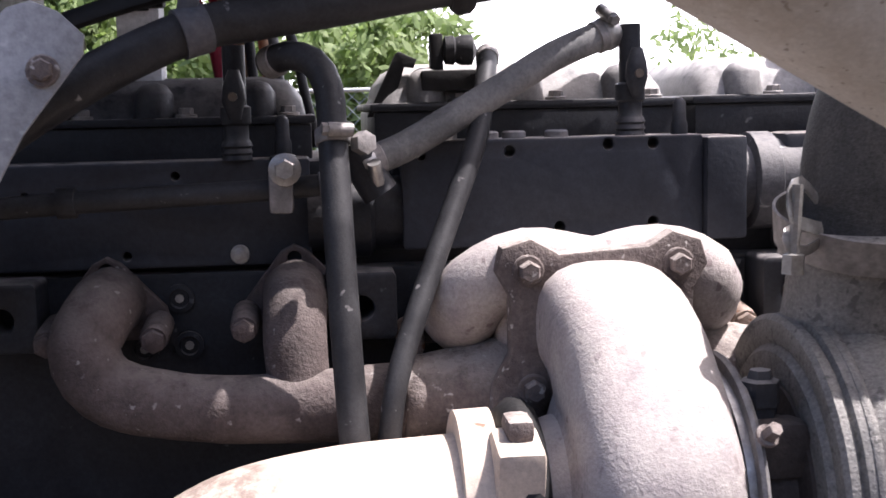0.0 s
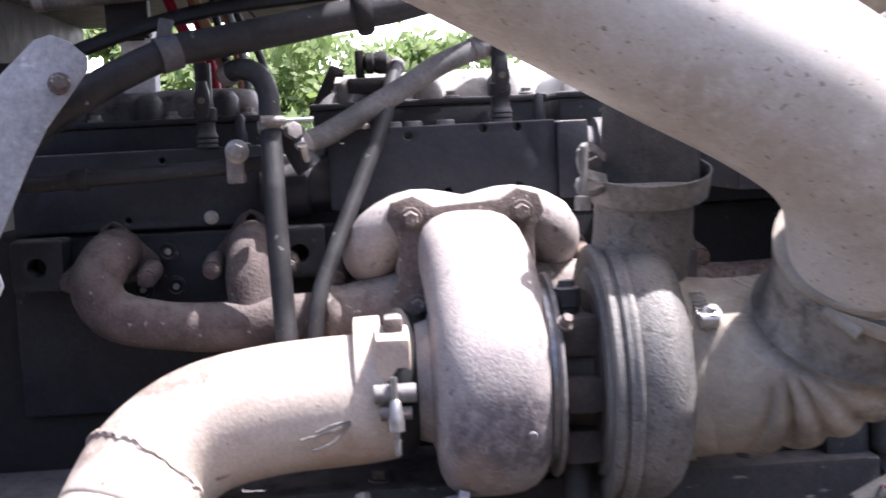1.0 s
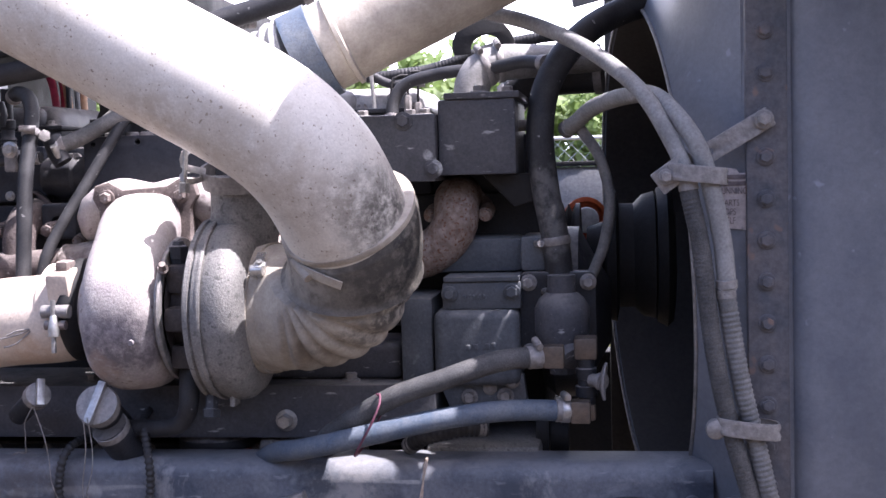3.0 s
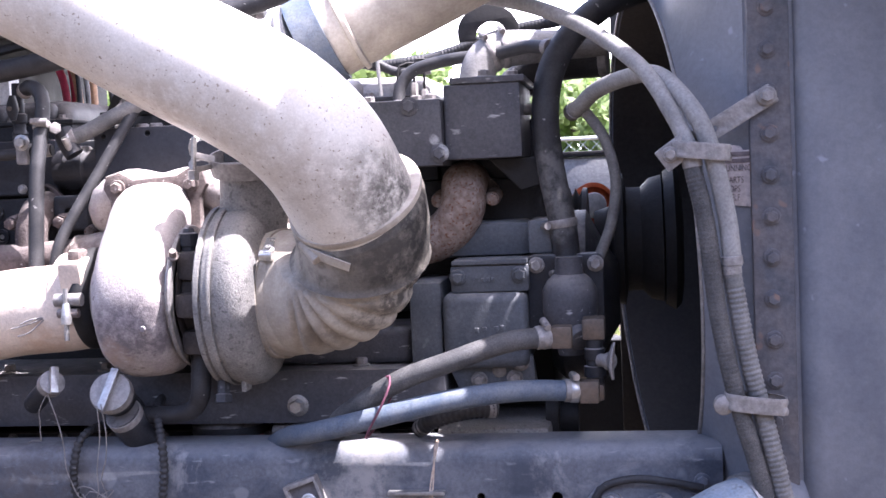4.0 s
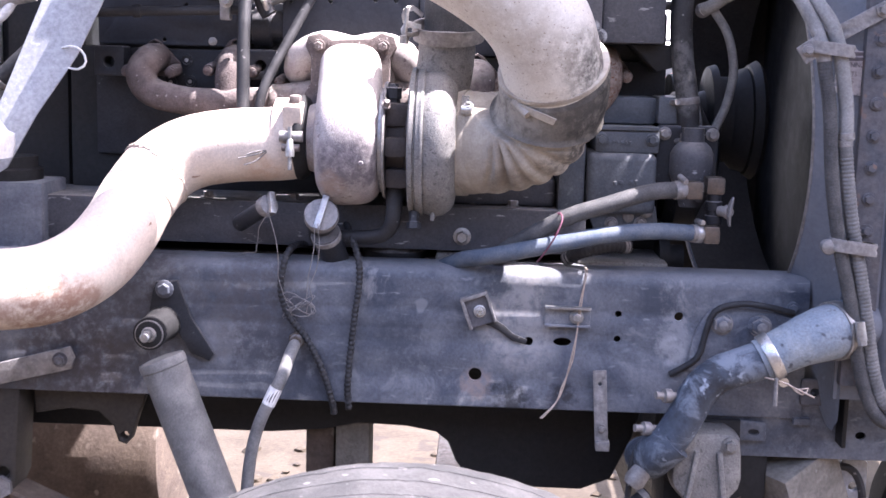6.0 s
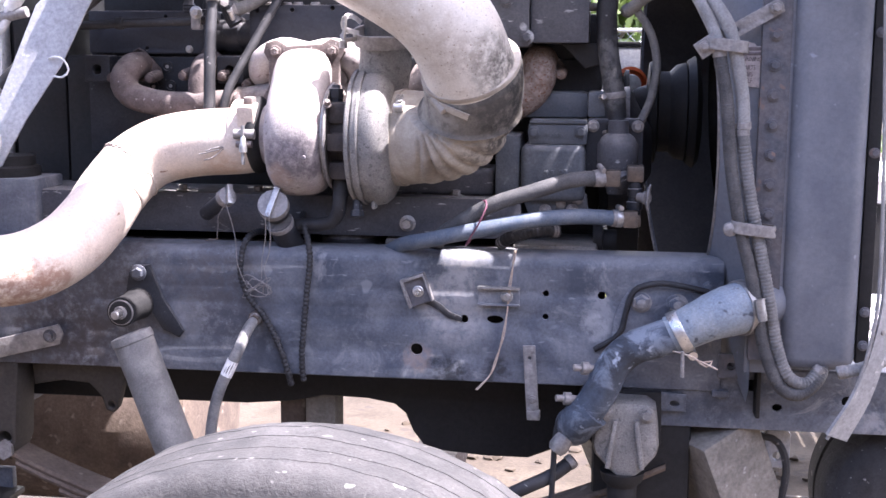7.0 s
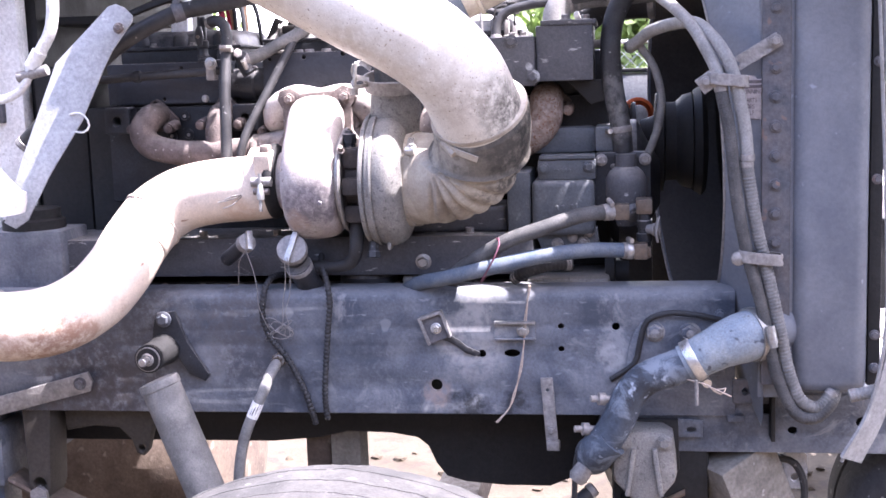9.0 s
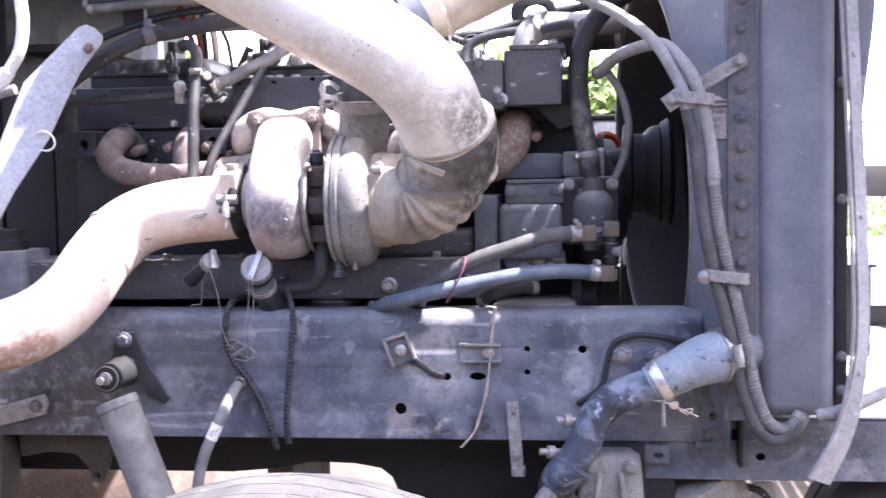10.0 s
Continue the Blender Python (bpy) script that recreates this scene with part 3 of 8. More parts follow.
def box(bm, lo, hi, bev=0.004, rot=None, seg=2):
    """A box between two corners with rounded edges, turned round its middle by rot."""
    lo, hi = Vector(lo), Vector(hi)
    c = (lo + hi) / 2
    t = bmesh.new()
    bmesh.ops.create_cube(t, size=1)
    bmesh.ops.scale(t, verts=t.verts[:], vec=hi - lo)
    if bev:
        bmesh.ops.bevel(t, geom=t.edges[:], offset=min(bev, 0.45 * min(hi - lo)), segments=seg, affect="EDGES", profile=0.6)
    m = Matrix.Translation(c) @ (Euler([radians(x) for x in rot]).to_matrix().to_4x4() if rot else Matrix())
    bmesh.ops.transform(t, verts=t.verts[:], matrix=m)
    return merge(bm, t)


def merge(bm, t):
    vs = {v: bm.verts.new(v.co) for v in t.verts}
    for f in t.faces:
        try:
            bm.faces.new([vs[v] for v in f.verts])
        except ValueError:
            pass
    t.free()
    return bm


def slab(outline, holes, thick, bev, frame_m):
    """A flat plate with holes that go through it: outline and round holes (x, y, r, stretch) in its own plane, then placed by frame_m."""
    cu = bpy.data.curves.new("outline", "CURVE")
    cu.dimensions, cu.fill_mode = "2D", "BOTH"
    cu.extrude, cu.bevel_depth, cu.bevel_resolution = thick / 2 - bev, bev, 1
    cu.offset = -bev
    loops = [outline] + [[(x + r * st * math.cos(2 * math.pi * k / 18), y + r * math.sin(2 * math.pi * k / 18)) for k in range(18)] for x, y, r, st in holes]
    for lp in loops:
        s = cu.splines.new("POLY")
        s.points.add(len(lp) - 1)
        for p, (x, y) in zip(s.points, lp):
            p.co = (x, y, 0, 1)
        s.use_cyclic_u = True
    ob = bpy.data.objects.new("outline", cu)
    me = ob.to_mesh()
    bm = bmesh.new()
    bm.from_mesh(me)
    ob.to_mesh_clear()
    bpy.data.objects.remove(ob)
    bpy.data.curves.remove(cu)
    bmesh.ops.remove_doubles(bm, verts=bm.verts[:], dist=1e-6)
    bmesh.ops.transform(bm, verts=bm.verts[:], matrix=frame_m)
    return bm


FRONT = Matrix(((1, 0, 0, 0), (0, 0, -1, 0), (0, 1, 0, 0), (0, 0, 0, 1)))   # plane x, z seen along +y


def facing(y):
    return Matrix.Translation((0, y, 0)) @ FRONT


def rounded(x0, z0, x1, z1, r, n=5):
    out = []
    for cx, cz, a0 in ((x1 - r, z0 + r, -90), (x1 - r, z1 - r, 0), (x0 + r, z1 - r, 90), (x0 + r, z0 + r, 180)):
        for k in range(n + 1):
            a = radians(a0 + 90 * k / n)
            out.append((cx + r * math.cos(a), cz + r * math.sin(a)))
    return out


def bolt(bm, o, axis, r=0.009, h=0.008, washer=True, shank=0.0):
    """A hexagon head with its washer, seated at o and pointing along axis."""
    a = Vector(axis).normalized()
    o = Vector(o)
    if shank:
        lathe(bm, o, a, [(0, r * 0.62), (shank, r * 0.62)], 12)
        o = o + a * shank
    if washer:
        lathe(bm, o, a, [(0, r * 1.45), (0.0022, r * 1.45), (0.003, r * 1.3)], 16)
        o = o + a * 0.003
    lathe(bm, o, a, [(0, r), (h * 0.85, r), (h, r * 0.82)], 6)
    return bm


def add_bolts(parent, spots, axis, r=0.009, h=0.008, material=None, shank=0.0, label="", name="bolt"):
    for s in spots:
        part(name, bolt(bmesh.new(), s, axis, r, h, True, shank), material or M["dirtysteel"], parent, label, smooth=30)


def band(parent, o, axis, r, width=0.014, screw=0.0, material=None, name="hose_clamp", label="", size=1.0, solo_tags=None):
    """A worm-drive clamp: the band, and its screw housing at the angle screw, as one part."""
    bm = bmesh.new()
    a = Vector(axis).normalized()
    w = width / 2
    lathe(bm, o, a, [(-w, r), (-w, r + 0.0014), (-w * 0.8, r + 0.0022), (w * 0.8, r + 0.0022), (w, r + 0.0014), (w, r)], 40)
    ref = Vector((0, 0, 1)) if abs(a.z) < 0.9 else Vector((0, -1, 0))
    u = (ref - a * ref.dot(a)).normalized()
    v = a.cross(u)
    d = u * math.cos(screw) + v * math.sin(screw)
    t = a.cross(d)
    c = Vector(o) + d * (r + 0.006 * size)
    tube(bm, [c - t * 0.011 * size, c + t * 0.010 * size], 0.0058 * size, 10, sm=False)
    lathe(bm, c + t * 0.010 * size, t, [(0, 0.0052 * size), (0.005 * size, 0.0052 * size)], 6)
    return part(name, bm, material or M["zinc"], parent, label)

X, Y, Z = Vector((1, 0, 0)), Vector((0, 1, 0)), Vector((0, 0, 1))
NB = bmesh.new


# ---- ground and distance ----
def make_ground():
    bm = NB()
    n, size = 60, 400.0
    grid = {}
    for i in range(n + 1):
        for j in range(n + 1):
            fx, fy = (i / n * 2 - 1), (j / n * 2 - 1)
            x, y = math.copysign(abs(fx) ** 3, fx) * size, math.copysign(abs(fy) ** 3, fy) * size + 2
            near = max(abs(x), abs(y - 2))
            z = -0.29 + (0.02 * noise.noise((x * 0.9, y * 0.9, 0)) if near < 12 else 0)
            grid[i, j] = bm.verts.new((x, y, z))
    for i in range(n):
        for j in range(n):
            bm.faces.new((grid[i, j], grid[i + 1, j], grid[i + 1, j + 1], grid[i, j + 1]))
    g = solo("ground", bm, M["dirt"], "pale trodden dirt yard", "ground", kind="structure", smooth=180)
    return g


make_ground()


def make_grass():
    rnd = random.Random(4)
    bm = NB()
    for _ in range(9000):
        x, y = rnd.uniform(-9, 9), rnd.uniform(7.0, 16)
        h, a = rnd.uniform(0.08, 0.24), rnd.uniform(0, 6.28)
        w = 0.012 + 0.002 * y
        dx, dy = math.cos(a) * w, math.sin(a) * w
        lx, ly = rnd.uniform(-.06, .06), rnd.uniform(-.06, .06)
        p = [bm.verts.new((x - dx, y - dy, -0.30)), bm.verts.new((x + dx, y + dy, -0.30)), bm.verts.new((x + lx, y + ly, -0.30 + h))]
        bm.faces.new(p)
    solo("grass", bm, M["grass"], "dry green grass behind the truck", "grass", kind="stuff")


make_grass()


def make_backdrop():
    bm = NB()
    lo, hi = [], []
    for k in range(41):
        a = radians(-75 + 150 * k / 40)
        x, y = math.sin(a) * 150, math.cos(a) * 150
        lo.append(bm.verts.new((x, y, -1)))
        hi.append(bm.verts.new((x, y, 70)))
    for k in range(40):
        bm.faces.new((lo[k], lo[k + 1], hi[k + 1], hi[k]))
    m = bpy.data.materials.new("bright_hazy_sky")
    m.use_nodes = True
    e = m.node_tree.nodes["Principled BSDF"]
    e.inputs["Base Color"].default_value = (0.8, 0.82, 0.85, 1)
    e.inputs["Emission Color"].default_value = (1.0, 0.98, 0.96, 1)
    e.inputs["Emission Strength"].default_value = 1.6
    solo("backdrop", bm, m, "bright hazy white sky beyond the trees", "backdrop", kind="structure")


make_backdrop()


def make_shade_wall():
    # unseen wall, added to cut skylight from behind the camera
    bm = box(NB(), (-14, -5.3, -0.3), (14, -5.1, 3.6), 0.01)
    solo("shade_wall", bm, M["barn"], "added plain dark wall behind the camera that blocks low sky", "wall", kind="structure")


make_shade_wall()


def make_tree(x, y, height, spread, seed):
    rnd = random.Random(seed)
    t = thing("tree", (x, y, -0.29), "leafy green tree beyond the fence", "tree", "trees behind the fence")
    bm = NB()
    tube(bm, [(x, y, -0.35), (x + 0.1, y, height * 0.3), (x - 0.1, y + 0.1, height * 0.7)], [0.22, 0.15, 0.06], 10, step=0.3)
    for k in range(7):
        a = k * 0.9 + rnd.random()
        b = Vector((x + math.cos(a) * spread * 0.6, y + math.sin(a) * spread * 0.6, height * rnd.uniform(0.5, 0.9)))
        tube(bm, [(x, y, height * rnd.uniform(0.25, 0.5)), (Vector((x, y, height * 0.5)) + b) / 2, b], [0.09, 0.05, 0.02], 6, step=0.4)
    part("trunk", bm, M["bark"], t)
    bm = NB()
    heads = [Vector((x + rnd.gauss(0, spread * 0.45), y + rnd.gauss(0, spread * 0.4), height * rnd.uniform(0.18, 1.0))) for _ in range(80)]
    for h in heads:
        rad = rnd.uniform(0.35, 0.75) * spread * 0.4
        for _ in range(130):
            d = Vector((rnd.gauss(0, 1), rnd.gauss(0, 1), rnd.gauss(0, 0.8)))
            c = h + d * rad * 0.6
            s = rnd.uniform(0.06, 0.14)
            u = Vector((rnd.gauss(0, 1), rnd.gauss(0, 1), rnd.gauss(0, 1))).normalized()
            v = u.orthogonal().normalized()
            q = [bm.verts.new(c + u * s), bm.verts.new(c + v * s * 0.5), bm.verts.new(c - u * s), bm.verts.new(c - v * s * 0.5)]
            bm.faces.new(q)
    part("crown", bm, M["leaf"], t)


for k, (tx, ty, th, ts) in enumerate(((-1.4, 18, 3.2, 1.2), (-3.2, 18, 3.6, 0.8), (0.8, 17.5, 2.9, 1.1), (9.5, 20, 3.5, 2.2), (-8.5, 19, 3.6, 2.2))):
    make_tree(tx, ty, th, ts, 10 + k)


def make_fence():
    t = thing("fence", (0, 12, -0.29), "galvanised chain-link fence with a top rail", "fence")
    part("top_rail", tube(NB(), [(-14, 12, 1.82), (14, 12, 1.82)], 0.022, 10, sm=False), M["galv"], t)
    for k in range(10):
        x = -13.2 + k * 3.0
        part("post", lathe(NB(), (x, 12, -0.34), Z, [(0, 0.03), (2.15, 0.03), (2.19, 0.015)], 10), M["galv"], t)
    bm = NB()
    s = 0.085
    for k in range(-40, 220):
        for sgn in (1, -1):
            x0 = -14 + k * s * 1.414 * 1.2
            a, b = Vector((x0, 12, -0.05)), Vector((x0 + sgn * 1.87, 12, 1.82))
            if min(a.x, b.x) < -8 or max(a.x, b.x) > 8:
                continue
            tube(bm, [a, b], 0.0028, 3, sm=False, caps=False)
    tagged(part("wire_mesh", bm, M["galv"], t), kind="stuff")


make_fence()


def make_hedge():
    rnd = random.Random(8)
    bm = NB()
    for _ in range(420):
        h = Vector((rnd.uniform(-13, 9), rnd.uniform(18.5, 21), rnd.uniform(-0.1, 1.35) + 0.35 * noise.noise((rnd.random() * 9, 0, 0))))
        for _ in range(34):
            c = h + Vector((rnd.gauss(0, 0.28), rnd.gauss(0, 0.28), rnd.gauss(0, 0.2)))
            s = rnd.uniform(0.05, 0.13)
            u = Vector((rnd.gauss(0, 1), rnd.gauss(0, 1), rnd.gauss(0, 1))).normalized()
            v = u.orthogonal().normalized()
            bm.faces.new([bm.verts.new(c + u * s), bm.verts.new(c + v * s * 0.5), bm.verts.new(c - u * s), bm.verts.new(c - v * s * 0.5)])
    solo("hedgerow", bm, M["leaf"], "low sunlit green bushes beyond the fence", "bushes", kind="stuff")


make_hedge()


# ---- chassis ----
def make_rail():
    t = thing("frame_rail", (0, 0.66, 0.84), "dusty blue-black steel truck frame rail with bolt holes", "frame rail")
    holes = [(0.437, 0.906, 0.0125, 1.0), (0.535, 0.973, 0.0085, 1.0), (0.598, 0.974, 0.0085, 2.0), (0.700, 1.031, 0.0065, 1), (0.700, 0.983, 0.0065, 1),
             (0.812, 1.030, 0.0085, 1), (-0.62, 0.93, 0.012, 1), (-0.9, 1.0, 0.012, 1)]
    web = slab(rounded(-1.7, 0.8435, 1.05, 1.0845, 0.001, 2), holes, 0.008, 0.0004, facing(0.664))
    part("web", web, M["rail"], t)
    for z, s in ((1.11, -1), (0.84, 1)):
        bm = NB()
        # rounded corner from the web into the flange
        c = 0.026 if s < 0 else 0.012
        prof = [(0.660 + c * (1 - math.cos(radians(a))), z + s * c * (1 - math.sin(radians(a)))) for a in range(0, 91, 15)]
        prof += [(0.742, z), (0.745, z + s * 0.004), (0.742, z + s * 0.008)]
        prof += [(0.660 + c - (c - 0.008) * math.sin(radians(a)), z + s * (c - (c - 0.008) * math.cos(radians(a)))) for a in (0, 45, 90)]
        ends = [[bm.verts.new((x, y, zz)) for y, zz in prof] for x in (-1.7, -0.2, 0.5, 1.05)]
        for a, b in zip(ends, ends[1:]):
            for k in range(len(prof)):
                bm.faces.new((a[k], a[(k + 1) % len(prof)], b[(k + 1) % len(prof)], b[k]))
        bm.faces.new(ends[0])
        bm.faces.new(ends[-1][::-1])
        part("flange", bm, M["rail"], t)
    add_bolts(t, [(0.889, 0.650, 1.025), (0.955, 0.650, 1.021)], -Y, 0.012, 0.010, M["rail"])
    add_bolts(t, [(1.020, 0.660, 1.054)], -Y, 0.008, 0.007, M["rail"])
    # reinforcing plate behind the radiator pipe
    pl = slab([(0.85, 0.955), (0.862, 1.03), (0.885, 1.052), (0.92, 1.046), (0.985, 1.046), (1.0, 1.02), (0.985, 0.95)], [], 0.009, 0.001, facing(0.655))
    part("mounting_plate", pl, M["rail"], t)


make_rail()


def make_front_rail():
    t = thing("frame_extension", (1.2, 0.66, 0.765), "dark steel front frame extension with slotted holes", "frame rail")
    part("web", slab(rounded(0.80, 0.765, 1.62, 0.89, 0.003, 2), [(1.113, 0.856, 0.0115, 1.25), (1.165, 0.812, 0.008, 1.2), (1.30, 0.83, 0.011, 1.0)], 0.008, 0.0008, facing(0.672)), M["rail"], t)
    bm = box(NB(), (0.80, 0.668, 0.885), (1.62, 0.76, 0.893), 0.002)
    part("flange", bm, M["rail"], t)
    # near-black backing, added so that the slots look shaded
    part("slot_backing", box(NB(), (0.80, 0.692, 0.772), (1.62, 0.700, 0.883), 0.001), M["dark"], t)
    part("flange", box(NB(), (0.80, 0.676, 0.762), (1.62, 0.76, 0.770), 0.002), M["rail"], t)
    bm = slab(rounded(1.045, 0.872, 1.095, 0.922, 0.004), [(1.07, 0.897, 0.008, 1)], 0.006, 0.0008, facing(0.655))
    part("lug", bm, M["strip"], t, "rust-stained square lug with a hole")
    part("tab", box(NB(), (1.035, 0.655, 0.832), (1.068, 0.668, 0.845), 0.002), M["rail"], t)
    part("hinge_lug", slab([(0.93, 0.80), (0.985, 0.80), (0.985, 0.835), (0.93, 0.838)], [(0.962, 0.816, 0.006, 1.7)], 0.006, 0.0008, facing(0.655)), M["rail"], t)


make_front_rail()


def make_small_brackets():
    t = thing("pipe_bracket", (0.44, 0.65, 1.0), "small rusty cushion clip bolted to the frame rail", "bracket")
    bm = slab(rounded(-0.024, -0.030, 0.024, 0.030, 0.004), [], 0.012, 0.002, Matrix.Translation((0.440, 0.652, 1.032)) @ FRONT @ Matrix.Rotation(radians(20), 4, "Z"))
    part("clip", bm, M["strip"], t)
    for x0, x1 in ((-0.027, -0.021), (0.021, 0.025)):
        bm = slab(rounded(x0, -0.030, x1, 0.026, 0.002), [], 0.022, 0.001, Matrix.Translation((0.440, 0.648, 1.032)) @ FRONT @ Matrix.Rotation(radians(20), 4, "Z"))
        part("clip_lip", bm, M["dirtysteel"], t)
    part("clip_lip", slab(rounded(-0.027, 0.024, 0.025, 0.031, 0.002), [], 0.022, 0.001, Matrix.Translation((0.440, 0.648, 1.032)) @ FRONT @ Matrix.Rotation(radians(20), 4, "Z")), M["dirtysteel"], t)
    add_bolts(t, [(0.442, 0.646, 1.030)], -Y, 0.008, 0.008, M["zinc"])
    part("tail", slab([(0.455, 1.016), (0.470, 1.013), (0.488, 1.003), (0.505, 0.988), (0.532, 0.977), (0.530, 0.967), (0.503, 0.974), (0.482, 0.990), (0.464, 1.000), (0.450, 1.004)], [], 0.004, 0.001, facing(0.6575)), M["hose"], t, "black crumpled rubber strap")
    t = thing("channel_bracket", (0.6, 0.65, 1.01), "short steel channel bracket with a bright bolt", "bracket")
    part("channel", box(NB(), (0.563, 0.653, 1.007), (0.648, 0.659, 1.043), 0.002), M["rail"], t)
    part("lip", box(NB(), (0.563, 0.640, 1.039), (0.648, 0.655, 1.044), 0.001), M["steel"], t)
    part("lip", box(NB(), (0.563, 0.645, 1.005), (0.648, 0.655, 1.009), 0.001), M["rail"], t)
    add_bolts(t, [(0.622, 0.652, 1.024)], -Y, 0.009, 0.009, M["steel"])
    t = thing("hanger_strip", (0.675, 0.645, 0.77), "flat steel hanger strip hooked under the frame rail", "bracket")
    part("strip", slab(rounded(-0.0125, -0.074, 0.0125, 0.074, 0.002), [(0, 0.048, 0.004, 1)], 0.005, 0.0008, Matrix.Translation((0.674, 0.646, 0.852)) @ FRONT @ Matrix.Rotation(radians(4), 4, "Z")), M["dirtysteel"], t)
    part("hook", box(NB(), (0.667, 0.635, 0.772), (0.694, 0.658, 0.792), 0.004), M["dirtysteel"], t)
    add_bolts(t, [(0.677, 0.643, 0.815)], -Y, 0.006, 0.005)


make_small_brackets()


def make_oil_pan():
    t = thing("oil_pan", (0.3, 1.1, 0.55), "black stepped engine oil pan", "oil pan")
    pts = [(-0.9, 0.84), (-0.9, 0.72), (0.02, 0.722), (0.13, 0.732), (0.20, 0.748), (0.30, 0.745), (0.36, 0.735), (0.385, 0.715), (0.402, 0.675), (0.425, 0.645), (0.47, 0.632), (0.56, 0.625), (0.66, 0.625), (0.72, 0.65), (0.76, 0.74), (0.82, 0.95), (0.82, 1.1), (-0.9, 1.1)]
    bm = slab(pts, [], 0.42, 0.012, facing(1.04))
    part("sump", bm, M["dark"], t)
    part("pan_flange", box(NB(), (-0.9, 0.822, 1.085), (0.82, 0.84, 1.10), 0.003), M["black"], t)
    for k in range(12):
        part("bolt", bolt(NB(), (-0.3 + 0.09 * k, 0.822, 1.092), -Y, 0.006, 0.005), M["dirtysteel"], t, smooth=30)


make_oil_pan()


# ---- engine ----
def make_engine():
    t = thing("diesel_engine", (0.2, 1.2, 1.0), "black six-cylinder diesel engine, dusty and oily", "engine")
    bm = NB()
    box(bm, (-0.42, 0.93, 0.95), (0.80, 1.45, 1.50), 0.012)
    # block coloured near-black to hold the shade of the engine bay
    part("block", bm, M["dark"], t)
    part("pan_rail", box(NB(), (-0.50, 0.752, 1.125), (0.64, 0.95, 1.210), 0.006), M["grey"], t)
    part("block_skirt", box(NB(), (0.26, 0.795, 1.211), (0.582, 0.929, 1.268), 0.012, seg=3), M["grey"], t)
    add_bolts(t, [(0.403, 0.752, 1.154)], -Y, 0.012, 0.016, M["steel"])
    add_bolts(t, [(x, 0.79, 1.210) for x in (-0.1, 0.07, 0.26, 0.50)], Z, 0.010, 0.010)
    # water rail: the left and right plates with their drilled faces
    def drilled(x0, x1, z0, z1, holes, y):
        return slab(rounded(x0, z0, x1, z1, 0.003), holes, 0.05, 0.0015, facing(y + 0.025))
    part("water_manifold", drilled(0.029, 0.302, 1.515, 1.611, [(0.046, 1.598, 0.004, 1), (0.125, 1.600, 0.005, 1), (0.215, 1.604, 0.005, 1), (0.256, 1.604, 0.005, 1), (0.170, 1.531, 0.005, 1), (0.256, 1.533, 0.005, 1)], 0.885), M["plate"], t)
    part("water_manifold", drilled(-0.350, -0.052, 1.504, 1.598, [(-0.30, 1.57, 0.004, 1), (-0.17, 1.585, 0.004, 1), (-0.215, 1.515, 0.004, 1)], 0.905), M["plate"], t)
    part("manifold_back", box(NB(), (-0.36, 0.935, 1.49), (0.80, 1.20, 1.595), 0.006), M["black"], t)
    part("coupling_tube", lathe(NB(), (-0.055, 0.925, 1.545), X, [(0, 0.034), (0.02, 0.034), (0.022, 0.040), (0.055, 0.040), (0.06, 0.034), (0.09, 0.034)], 24), M["black"], t)
    part("end_block", box(NB(), (0.303, 0.876, 1.516), (0.341, 0.95, 1.609), 0.004), M["plate"], t)
    part("coupling_tube", lathe(NB(), (0.302, 0.925, 1.565), X, [(0.036, 0.030), (0.038, 0.036), (0.052, 0.036), (0.054, 0.046), (0.075, 0.046), (0.078, 0.04), (0.12, 0.04)], 24), M["grey"], t)
    part("end_piece", box(NB(), (0.385, 0.90, 1.50), (0.62, 0.95, 1.61), 0.006), M["plate"], t)
    add_bolts(t, [(-0.116, 0.904, 1.514)], -Y, 0.006, 0.003, M["steel"])
    for x in (0.070, 0.108, 0.133, 0.172):
        part("plug", lathe(NB(), (x, 0.908, 1.610), Z, [(0, 0.011), (0.006, 0.011), (0.0075, 0.009)], 16), M["dirtysteel"], t)
    for x in (0.286, -0.075):
        part("sensor", lathe(NB(), (x, 0.905, 1.604 if x > 0 else 1.596), Z, [(0, 0.012), (0.004, 0.012), (0.006, 0.008), (0.016, 0.008), (0.02, 0.0065), (0.036, 0.006), (0.040, 0.003)], 12), M["black"], t)
    # cylinder-head row behind the ports
    part("head_side", box(NB(), (-0.36, 0.915, 1.28), (0.80, 0.96, 1.498), 0.006), M["black"], t)
    for x in (-0.36, -0.055, 0.335):
        part("head_lug", slab(rounded(x + 0.015, 1.44, x + 0.075, 1.50, 0.006), [(x + 0.044, 1.468, 0.011, 1)], 0.05, 0.003, facing(0.885)), M["black"], t)
    for x, z in ((-0.208, 1.467), (-0.172, 1.475), (-0.205, 1.43), (-0.165, 1.432), (-0.020, 1.470)):
        part("core_plug", lathe(NB(), (x, 0.914, z), -Y, [(0, 0.013), (0.004, 0.013), (0.0045, 0.009), (0.001, 0.008), (0.001, 0.0)], 20), M["black"], t)
        part("stud", lathe(NB(), (x, 0.914, z), -Y, [(0, 0.004), (0.004, 0.004)], 8), M["steel"], t)
    return t


ENGINE = make_engine()


